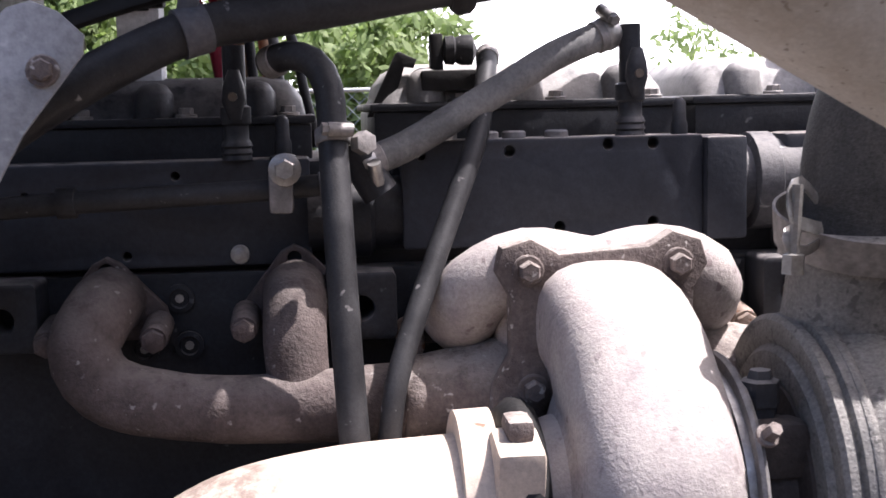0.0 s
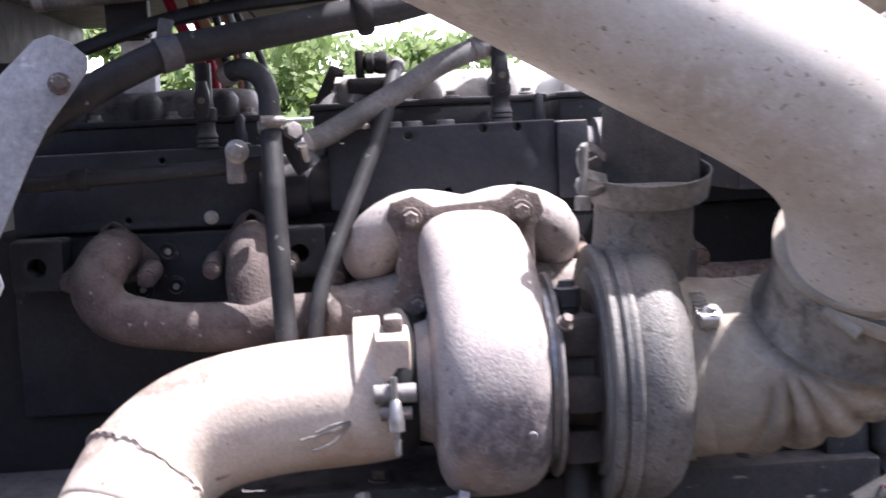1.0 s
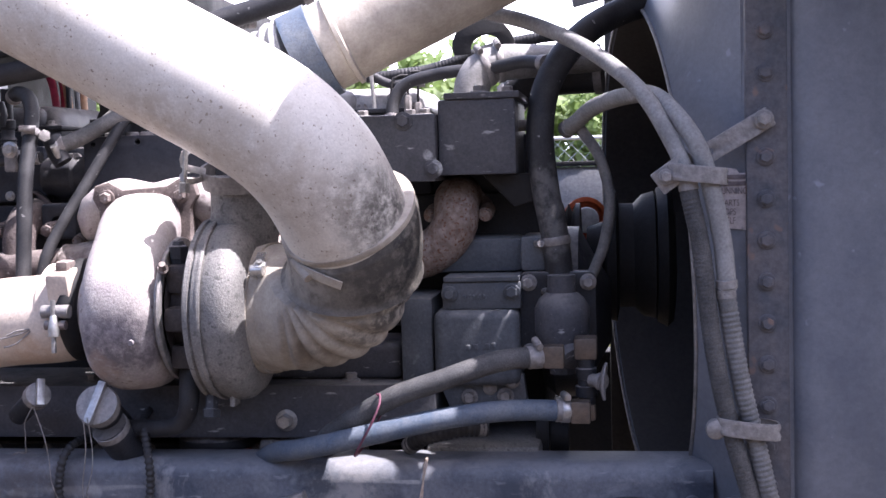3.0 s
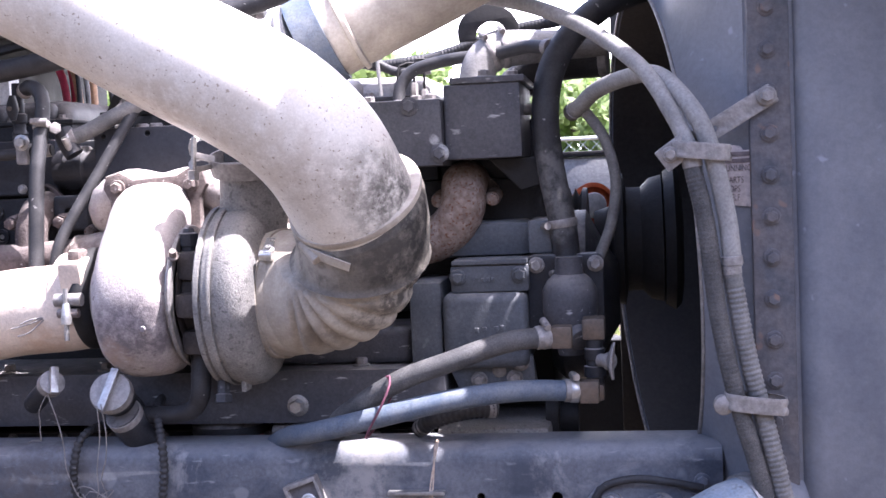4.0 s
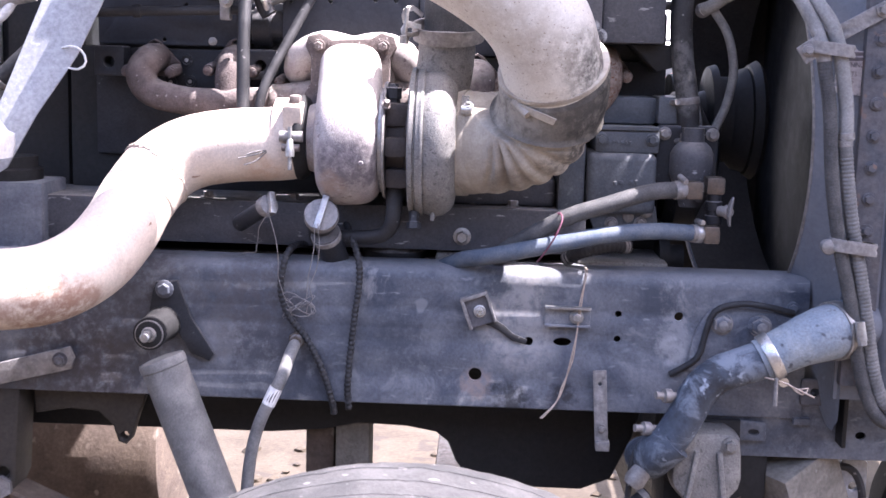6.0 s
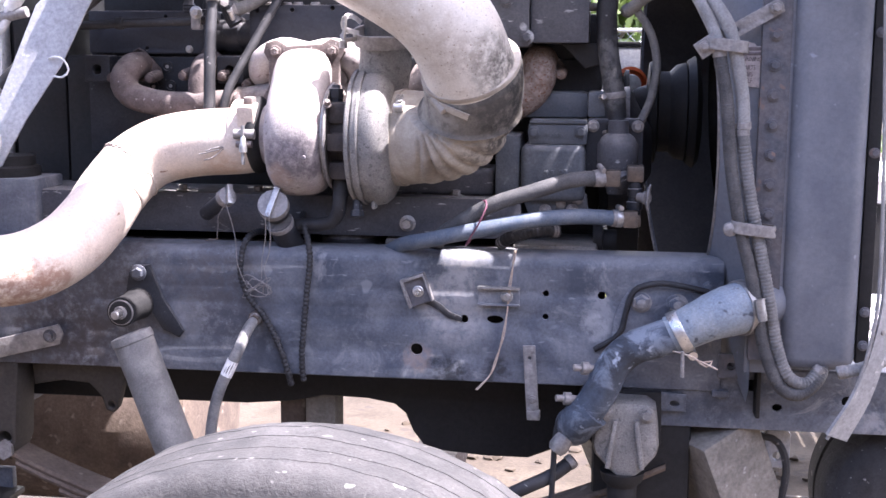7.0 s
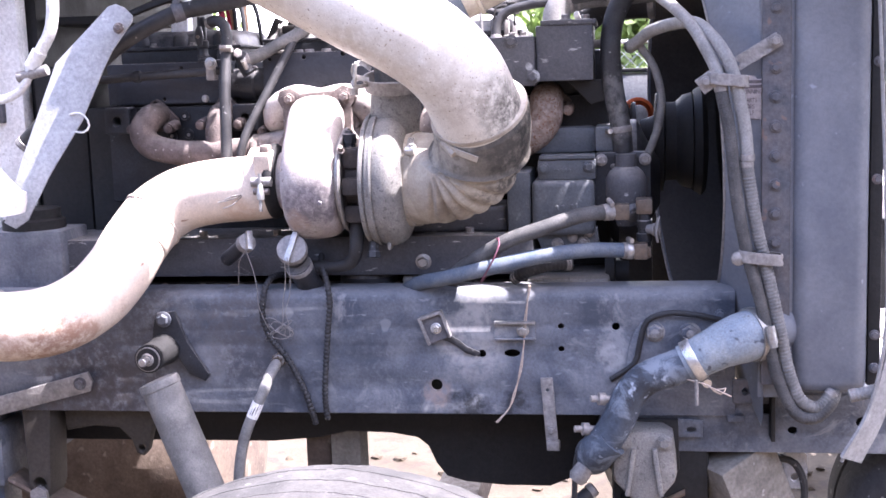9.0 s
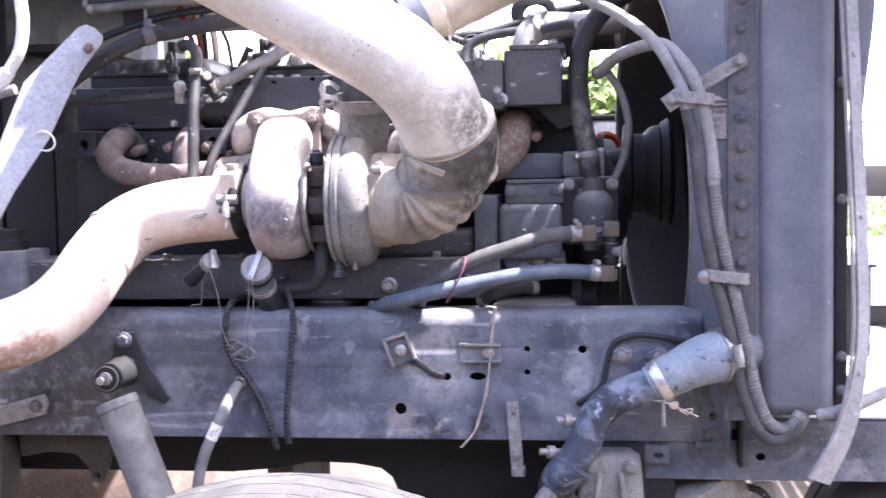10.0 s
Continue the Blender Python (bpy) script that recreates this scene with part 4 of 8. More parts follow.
def make_rocker(x0, x1, zb, y0=0.965, lid="lid"):
    t = thing("rocker_cover", ((x0 + x1) / 2, y0 + 0.12, zb), "dusty black cast rocker cover with a bolted flange", "engine cover", "rocker covers")
    part("flange", box(NB(), (x0, y0, zb), (x1, y0 + 0.34, zb + 0.008), 0.003), M["black"], t)
    bm = NB()
    # sloping sided lid
    outline = [(y0 + 0.012, zb + 0.008), (y0 + 0.022, zb + 0.030), (y0 + 0.040, zb + 0.042), (y0 + 0.075, zb + 0.046), (y0 + 0.27, zb + 0.046), (y0 + 0.32, zb + 0.02), (y0 + 0.325, zb + 0.008)]
    rows = []
    for x, f in ((x0 + 0.010, 0.0), (x0 + 0.014, 0.5), (x0 + 0.026, 0.9), (x0 + 0.05, 1.0), (x1 - 0.05, 1.0), (x1 - 0.026, 0.9), (x1 - 0.014, 0.5), (x1 - 0.010, 0.0)):
        rows.append([bm.verts.new((x, y + (0.01 * (1 - f)), zb + 0.008 + (z - zb - 0.008) * f)) for y, z in outline])
    for a, b in zip(rows, rows[1:]):
        for k in range(len(outline) - 1):
            bm.faces.new((a[k], a[k + 1], b[k + 1], b[k]))
    part("lid", bm, M[lid], t, smooth=60)
    for k in range(3):
        x = x0 + 0.055 + k * (x1 - x0 - 0.11) / 2
        part("boss", lathe(NB(), (x, y0 + 0.020, zb + 0.008), Z, [(0, 0.020), (0.022, 0.018), (0.030, 0.012), (0.033, 0.004)], 16), M[lid], t)
        part("bolt", bolt(NB(), (x + 0.03, y0 + 0.012, zb + 0.008), Z, 0.007, 0.006), M["dirtysteel"], t)
    part("housing", box(NB(), (x0 + 0.004, y0 + 0.006, zb - 0.045), (x1 - 0.004, y0 + 0.33, zb), 0.004), M["black"], t)


make_rocker(0.006, 0.306, 1.637)
make_rocker(0.318, 0.61, 1.638)
# black lid puts the cowl's shade into the rear cover's colour
make_rocker(-0.345, -0.045, 1.628, lid="black")


def make_thermostat_housing():
    t = thing("thermostat_housing", (0.64, 0.83, 1.51), "scraped grey thermostat housing bolted to the engine front", "housing")
    part("lower_body", box(NB(), (0.48, 0.742, 1.522), (0.652, 0.97, 1.624), 0.004), M["grey"], t)
    part("upper_body", box(NB(), (0.6535, 0.762, 1.530), (0.772, 0.97, 1.645), 0.005), M["grey"], t)
    part("cover_plate", box(NB(), (0.664, 0.758, 1.645), (0.779, 0.97, 1.655), 0.002), M["grey"], t)
    add_bolts(t, [(0.604, 0.741, 1.614), (0.648, 0.741, 1.541)], -Y, 0.010, 0.008, M["grey"])
    add_bolts(t, [(0.715, 0.79, 1.655), (0.755, 0.83, 1.655)], Z, 0.009, 0.009)
    add_bolts(t, [(0.530, 0.80, 1.624), (0.602, 0.82, 1.624), (0.628, 0.80, 1.624)], Z, 0.009, 0.008)
    neck = part("neck", tube(NB(), [(0.688, 0.92, 1.645), (0.690, 0.925, 1.675), (0.704, 0.93, 1.700), (0.735, 0.94, 1.712), (0.80, 0.95, 1.714), (0.90, 0.96, 1.715)], [0.030, 0.030, 0.030, 0.027, 0.024, 0.024], 24), M["pale"], t, "pale dusty water neck")
    for o, a in (((0.712, 0.932, 1.704), (0.85, 0.2, 0.4)), ((0.734, 0.939, 1.711), (0.95, 0.2, 0.15))):
        band(neck, o, a, 0.0295, 0.011, 0.4, M["dirtysteel"])
    eye = []
    for k in range(19):
        a = radians(200 - k * 13)
        eye.append((0.707 + 0.052 * math.cos(a), 1.744 + 0.045 * math.sin(a)))
    for k in range(18, -1, -1):
        a = radians(200 - k * 13)
        eye.append((0.712 + 0.026 * math.cos(a), 1.738 + 0.023 * math.sin(a)))
    part("lifting_eye", slab(eye, [], 0.010, 0.001, facing(0.955)), M["dark"], t, "black crescent lifting eye")
    part("foot", slab([(0.715, 1.53), (0.80, 1.53), (0.80, 1.488), (0.765, 1.478)], [], 0.10, 0.004, facing(0.85)), M["dark"], t)
    part("side_fitting", lathe(NB(), (0.772, 0.83, 1.605), X, [(0, 0.009), (0.02, 0.009), (0.022, 0.006), (0.05, 0.006)], 12), M["dirtysteel"], t)


make_thermostat_housing()


def make_front_top_lines():
    def line(name, pts, r, mat, lab, cat="hose", ribs=None):
        t = thing(name, pts[0], lab, cat)
        body = part("hose_body", tube(NB(), pts, r, 14, ribs=ribs, step=0.002 if ribs else 0.01), M[mat], t, smooth=80)
        for e, f in ((0, 1), (-1, -2)):
            a = (Vector(pts[f]) - Vector(pts[e])).normalized()
            part("end_fitting", lathe(NB(), Vector(pts[e]) - a * 0.004, a, [(0, r * 0.7), (0.001, r + 0.0025), (0.014, r + 0.0025), (0.015, r)], 10), M["dirtysteel"], t)
        return t
    line("vent_hose", [(0.556, 0.915, 1.622), (0.558, 0.925, 1.655), (0.581, 0.93, 1.684), (0.647, 0.93, 1.699), (0.721, 0.915, 1.702), (0.775, 0.875, 1.707), (0.815, 0.83, 1.70)], 0.0105, "hose", "thin black vent hose from the thermostat housing")
    line("wiring_loom", [(0.455, 1.00, 1.76), (0.475, 0.99, 1.715), (0.51, 0.98, 1.700), (0.56, 0.98, 1.703), (0.62, 0.99, 1.712), (0.74, 1.0, 1.748), (0.84, 1.0, 1.762)], 0.009, "hose", "black corrugated wiring loom over the engine front", "wiring", ribs=(0.006, 0.0014))
    line("wiring_loom", [(0.47, 0.98, 1.77), (0.50, 0.97, 1.715), (0.535, 0.965, 1.690), (0.56, 0.965, 1.685), (0.60, 0.97, 1.69)], 0.008, "hose", "black corrugated wiring loom over the engine front", "wiring")
    t = thing("throttle_spring", (0.52, 0.93, 1.64), "dusty coil spring on an upright steel rod", "spring")
    part("rod", tube(NB(), [(0.523, 0.935, 1.645), (0.517, 0.94, 1.715), (0.508, 0.945, 1.765)], 0.0035, 8), M["steel"], t)
    pts = [(0.5165 - 0.0016 * k * 0.14 + 0.0085 * math.cos(k * 1.05), 0.94 + 0.0085 * math.sin(k * 1.05), 1.708 + 0.00105 * k) for k in range(40)]
    part("coil", tube(NB(), pts, 0.0022, 6, step=0.004), M["dirtysteel"], t)
    t = thing("sensor_cluster", (0.57, 0.95, 1.62), "small brass and steel sensors with wires", "sensor")
    for x, h in ((0.548, 0.030), (0.577, 0.040), (0.594, 0.028)):
        part("sensor", lathe(NB(), (x, 0.955, 1.622), Z, [(0, 0.010), (0.010, 0.010), (0.012, 0.007), (h, 0.007), (h + 0.004, 0.004)], 6), M["dirtysteel"], t)
        part("lead", tube(NB(), [(x, 0.955, 1.622 + h), (x + 0.004, 0.957, 1.665 + h), (x + 0.03, 0.97, 1.70)], 0.0022, 6), M["dark"], t)
    line("water_outlet", [(0.745, 1.01, 1.655), (0.78, 1.0, 1.68), (0.82, 0.99, 1.688), (0.90, 0.98, 1.69)], 0.030, "hose", "fat black water outlet elbow behind the hoses", "pipe")


make_front_top_lines()


# ---- exhaust side ----
def make_manifold():
    t = thing("exhaust_manifold", (0.1, 0.83, 1.35), "dusty brown cast-iron exhaust manifold with rusty bolts", "exhaust manifold")
    bm = tube(NB(), [(-0.228, 0.90, 1.478), (-0.232, 0.855, 1.474), (-0.243, 0.832, 1.448), (-0.226, 0.825, 1.416), (-0.178, 0.822, 1.400), (-0.10, 0.82, 1.393), (0.03, 0.815, 1.396)],
              [0.030, 0.030, 0.029, 0.028, 0.029, 0.031, 0.033], 24, wob=0.03)
    part("log", bm, M["castshade"], t, smooth=80)
    part("runner", tube(NB(), [(-0.068, 0.90, 1.480), (-0.068, 0.860, 1.474), (-0.069, 0.838, 1.445), (-0.066, 0.825, 1.400)], [0.029, 0.028, 0.027, 0.026], 24, wob=0.03), M["castshade"], t, smooth=80)
    part("slip_joint", lathe(NB(), (0.020, 0.815, 1.397), X, [(0, 0.034), (0.002, 0.037), (0.016, 0.037), (0.018, 0.035), (0.05, 0.038)], 28), M["castiron"], t, smooth=60)
    part("log", tube(NB(), [(0.035, 0.815, 1.397), (0.10, 0.82, 1.40), (0.20, 0.83, 1.405), (0.30, 0.84, 1.40), (0.40, 0.84, 1.40)], [0.036, 0.048, 0.052, 0.046, 0.038], 24, wob=0.03), M["castiron"], t, smooth=80)
    # centre casting that carries the turbocharger
    part("runner", tube(NB(), [(0.075, 0.90, 1.462), (0.074, 0.835, 1.466), (0.085, 0.812, 1.490), (0.125, 0.805, 1.508), (0.18, 0.805, 1.500)], [0.036, 0.034, 0.032, 0.031, 0.030], 24, wob=0.03), M["turbine"], t, smooth=80)
    part("runner", tube(NB(), [(0.285, 0.90, 1.470), (0.284, 0.835, 1.472), (0.275, 0.812, 1.494), (0.235, 0.805, 1.508), (0.18, 0.805, 1.500)], [0.036, 0.034, 0.032, 0.031, 0.030], 24, wob=0.03), M["turbine"], t, smooth=80)
    part("saddle", box(NB(), (0.10, 0.80, 1.37), (0.262, 0.86, 1.50), 0.02, seg=3), M["turbine"], t)
    part("runner", tube(NB(), [(0.42, 0.90, 1.462), (0.425, 0.85, 1.458), (0.42, 0.83, 1.43), (0.40, 0.84, 1.40)], [0.032, 0.032, 0.034, 0.036], 24, wob=0.03), M["castiron"], t, smooth=80)
    part("log", tube(NB(), [(0.40, 0.85, 1.40), (0.50, 0.85, 1.395), (0.60, 0.845, 1.40), (0.645, 0.835, 1.420), (0.668, 0.83, 1.455), (0.668, 0.85, 1.488), (0.668, 0.91, 1.495)], [0.036, 0.036, 0.036, 0.036, 0.036, 0.036, 0.036], 24, wob=0.03), M["rust"], t, "pitted rusty end runner", smooth=80)
    for x, z in ((-0.232, 1.476), (-0.068, 1.482), (0.075, 1.462), (0.285, 1.470), (0.420, 1.465), (0.670, 1.492)):
        fl = slab([(x - 0.052, z - 0.026), (x - 0.046, z - 0.010), (x - 0.012, z + 0.034), (x + 0.0, z + 0.040), (x + 0.012, z + 0.034), (x + 0.050, z - 0.006), (x + 0.054, z - 0.026), (x + 0.03, z - 0.034), (x - 0.03, z - 0.034)],
                  [(x, z + 0.028, 0.0065, 1)], 0.014, 0.002, facing(0.900))
        # left-hand ports take the shaded copy of the iron
        part("port_flange", fl, M["castshade"] if x < 0.05 else M["castiron"], t)
        for dx in (-0.044, 0.044):
            bm = NB()
            lathe(bm, (x + dx, 0.895, z - 0.020), (0.0, -1, -0.12), [(0, 0.0125), (0.040, 0.0125), (0.042, 0.0115), (0.05, 0.0112)], 16)
            bolt(bm, (x + dx, 0.846, z - 0.026), (0, -1, -0.12), 0.010, 0.008, False)
            part("sleeve_bolt", bm, M["rust"] if x > 0.05 else M["castshade"], t)
    return t


make_manifold()


AX = Vector((0, 0.708, 1.338))      # the turbocharger's shaft line


def make_turbo():
    t = thing("turbocharger", (0.28, 0.73, 1.16), "dusty cast turbocharger with scaled turbine and grey compressor housings", "turbocharger")
    # turbine scroll: a boxy duct that leaves the flange and winds round the shaft
    pts = [(0.182, 0.785, 1.462), (0.183, 0.752, 1.464), (0.186, 0.722, 1.450), (0.189, 0.692, 1.424)]
    for k in range(12):
        a = radians(52 + k * 26)
        R = 0.075 - 0.0012 * k
        pts.append((0.190, AX.y - math.sin(a) * R, AX.z - 0.004 + math.cos(a) * R))
    bm = tube(NB(), pts, [0.050, 0.051, 0.052, 0.052, 0.052, 0.052, 0.052, 0.051, 0.050, 0.047, 0.044, 0.040], 28, flat=1.14, power=2.9, wob=0.02, step=0.01)
    part("turbine_housing", bm, M["turbine"], t, "pale scaled cast-iron turbine housing", smooth=80)
    part("turbine_body", lathe(NB(), (0.128, AX.y, AX.z), X, [(-0.02, 0.060), (0.0, 0.066), (0.01, 0.09), (0.05, 0.100), (0.09, 0.095), (0.118, 0.080), (0.126, 0.07)], 40), M["turbine"], t)
    # mounting flange with four nuts
    fl = slab([(0.085, 1.385), (0.095, 1.375), (0.12, 1.383), (0.135, 1.40), (0.225, 1.40), (0.24, 1.388), (0.262, 1.395), (0.268, 1.42), (0.255, 1.44), (0.256, 1.49), (0.268, 1.51), (0.262, 1.53), (0.238, 1.538), (0.218, 1.526), (0.145, 1.522), (0.122, 1.535), (0.098, 1.528), (0.093, 1.508), (0.104, 1.488), (0.104, 1.44), (0.09, 1.415)], [], 0.022, 0.004, facing(0.775))
    part("mounting_flange", fl, M["castiron"], t)
    add_bolts(t, [(0.119, 0.764, 1.509), (0.242, 0.764, 1.511), (0.122, 0.764, 1.412), (0.240, 0.764, 1.420)], -Y, 0.0090, 0.011, M["castiron"], label="scaled flange nut")
    # bearing housing
    bm = lathe(NB(), (0.248, AX.y, AX.z), X, [(0, 0.088), (0.004, 0.092), (0.010, 0.092), (0.012, 0.086), (0.014, 0.066), (0.022, 0.068), (0.046, 0.072), (0.05, 0.088), (0.056, 0.088)], 40)
    part("bearing_housing", bm, M["bearing"], t)
    part("retaining_ring", lathe(NB(), (0.252, AX.y, AX.z), X, [(-0.004, 0.088), (-0.004, 0.098), (0.006, 0.099), (0.008, 0.094), (0.008, 0.088)], 48), M["steel"], t)
    for z, h in ((-0.066, 0.019), (-0.008, 0.019), (0.050, 0.022)):
        part("web", box(NB(), (0.258, AX.y - 0.094 + abs(z) * 0.4, AX.z + z - h), (0.303, AX.y - 0.04, AX.z + z + h), 0.011), M["bearing"], t)
    part("heat_shield_ring", lathe(NB(), (0.257, AX.y, AX.z), X, [(-0.003, 0.085), (-0.003, 0.108), (0.0, 0.110), (0.003, 0.108), (0.003, 0.085)], 48), M["dirtysteel"], t)
    part("ring_bolt", bolt(NB(), (0.262, 0.620, 1.405), (0.2, -0.8, 0.6), 0.006, 0.012, True), M["castiron"], t, smooth=30)
    part("oil_fitting", lathe(NB(), (0.272, 0.660, 1.388), Z, [(0, 0.019), (0.020, 0.019), (0.022, 0.013), (0.028, 0.013), (0.030, 0.015), (0.048, 0.015), (0.050, 0.010), (0.056, 0.008)], 6), M["black"], t)
    # compressor
    prof = [(0.281, 0.06), (0.284, 0.070), (0.281, 0.078), (0.281, 0.118), (0.286, 0.124), (0.283, 0.130), (0.283, 0.145), (0.286, 0.150), (0.292, 0.150), (0.294, 0.1455), (0.296, 0.1455), (0.298, 0.151), (0.304, 0.152), (0.306, 0.148), (0.309, 0.147), (0.318, 0.151), (0.334, 0.154), (0.348, 0.151), (0.360, 0.140), (0.367, 0.126), (0.370, 0.108), (0.38, 0.100)]
    prof = [(a, r * 0.91) for a, r in prof]
    part("compressor_housing", lathe(NB(), (0.020, AX.y, AX.z), X, prof, 96), M["alu"], t, "dusty grey cast-aluminium compressor housing", smooth=30)
    part("v_band", lathe(NB(), (0.3275, AX.y, AX.z), X, [(-0.0035, 0.1333), (-0.0035, 0.1390), (-0.001, 0.1400), (0.001, 0.1400), (0.0035, 0.1390), (0.0035, 0.1338)], 96), M["alu"], t)
    # discharge neck
    part("discharge", tube(NB(), [(0.345, 0.715, 1.37), (0.354, 0.712, 1.42), (0.362, 0.708, 1.47), (0.365, 0.705, 1.50), (0.365, 0.703, 1.527)], [0.054, 0.053, 0.0525, 0.0525, 0.0525], 32), M["alu"], t, smooth=80)
    part("lip", lathe(NB(), (0.365, 0.703, 1.518), Z, [(0, 0.053), (0.004, 0.059), (0.014, 0.060), (0.020, 0.057), (0.022, 0.053)], 40), M["alu"], t)
    part("seam", box(NB(), (0.345, 0.65, 1.195), (0.353, 0.68, 1.215), 0.003), M["alu"], t)
    part("drain_boss", lathe(NB(), (0.315, 0.66, 1.212), (0, -0.25, -1), [(0, 0.010), (0.02, 0.010), (0.022, 0.014), (0.034, 0.014)], 6), M["black"], t)
    part("drain_pipe", tube(NB(), [(0.276, 0.685, 1.28), (0.277, 0.668, 1.215), (0.270, 0.668, 1.178), (0.240, 0.68, 1.158), (0.15, 0.70, 1.152)], [0.019, 0.016, 0.014, 0.014, 0.014], 16), M["hose"], t)
    part("cast_mark", lathe(NB(), (0.222, 0.586, 1.302), -Y, [(0, 0.005), (0.004, 0.004)], 10), M["turbine"], t)


make_turbo()


def make_discharge_hose():
    t = thing("charge_air_pipe", (0.365, 0.703, 1.53), "black charge-air hose and beige pipe joined by a blue hump coupling", "pipe")
    q = Vector((0.482, 0.672, 1.712))
    d = Vector((0.135, 0.012, 0.062)).normalized()
    part("lower_hose", tube(NB(), [(0.374, 0.703, 1.520), (0.374, 0.703, 1.57), (0.376, 0.702, 1.60), (0.387, 0.695, 1.640), (0.410, 0.685, 1.672)], [0.0515, 0.0515, 0.052, 0.054, 0.058], 36), M["darkhose"], t)
    clamp = part("band_clamp", lathe(NB(), (0.368, 0.700, 1.541), (0.0, -0.26, 1), [(-0.014, 0.0635), (-0.014, 0.0655), (0.0, 0.0675), (0.013, 0.0690), (0.014, 0.0680), (0.013, 0.0665), (0.0, 0.0650), (-0.014, 0.0635)], 48), M["dirtysteel"], t, "wide steel band clamp with a looped T-bolt")
    part("band_loop", tube(NB(), [(0.318, 0.662, 1.546), (0.303, 0.650, 1.550), (0.291, 0.646, 1.556), (0.291, 0.650, 1.574), (0.304, 0.664, 1.580), (0.320, 0.676, 1.567)], 0.006, 6, flat=0.3), M["steel"], clamp)
    part("band_loop", tube(NB(), [(0.316, 0.660, 1.536), (0.300, 0.648, 1.532), (0.288, 0.645, 1.536), (0.290, 0.652, 1.546), (0.306, 0.664, 1.548)], 0.005, 6, flat=0.3), M["steel"], clamp)
    part("t_bolt", tube(NB(), [(0.290, 0.645, 1.516), (0.294, 0.647, 1.580)], 0.0042, 8, sm=False), M["steel"], clamp)
    part("nut", lathe(NB(), (0.290, 0.645, 1.516), (0.05, 0.03, 1), [(0, 0.0085), (0.014, 0.0085), (0.015, 0.006)], 6), M["steel"], clamp, smooth=30)
    part("coupling", tube(NB(), [(0.400, 0.690, 1.664), (0.430, 0.682, 1.688), q - d * 0.01], [0.060, 0.066, 0.066], 36, ribs=(0.018, 0.006), step=0.003), M["pale"], t, "ribbed pale coupling hose")
    part("hump_band", lathe(NB(), q, d, [(-0.022, 0.062), (-0.021, 0.0705), (0.021, 0.0705), (0.022, 0.062)], 40), M["bluehose"], t, "blue-grey silicone sleeve")
    part("upper_pipe", tube(NB(), [q, q + d * 0.1, q + d * 0.2, q + d * 0.4 + Vector((0, 0.03, 0.01)), q + d * 0.6 + Vector((0, 0.09, 0.03))], 0.0655, 36), M["elbow"], t)
    part("bead", lathe(NB(), q + d * 0.052, d, [(-0.006, 0.064), (-0.003, 0.0705), (0.003, 0.0705), (0.006, 0.064)], 40), M["elbow"], t)


make_discharge_hose()


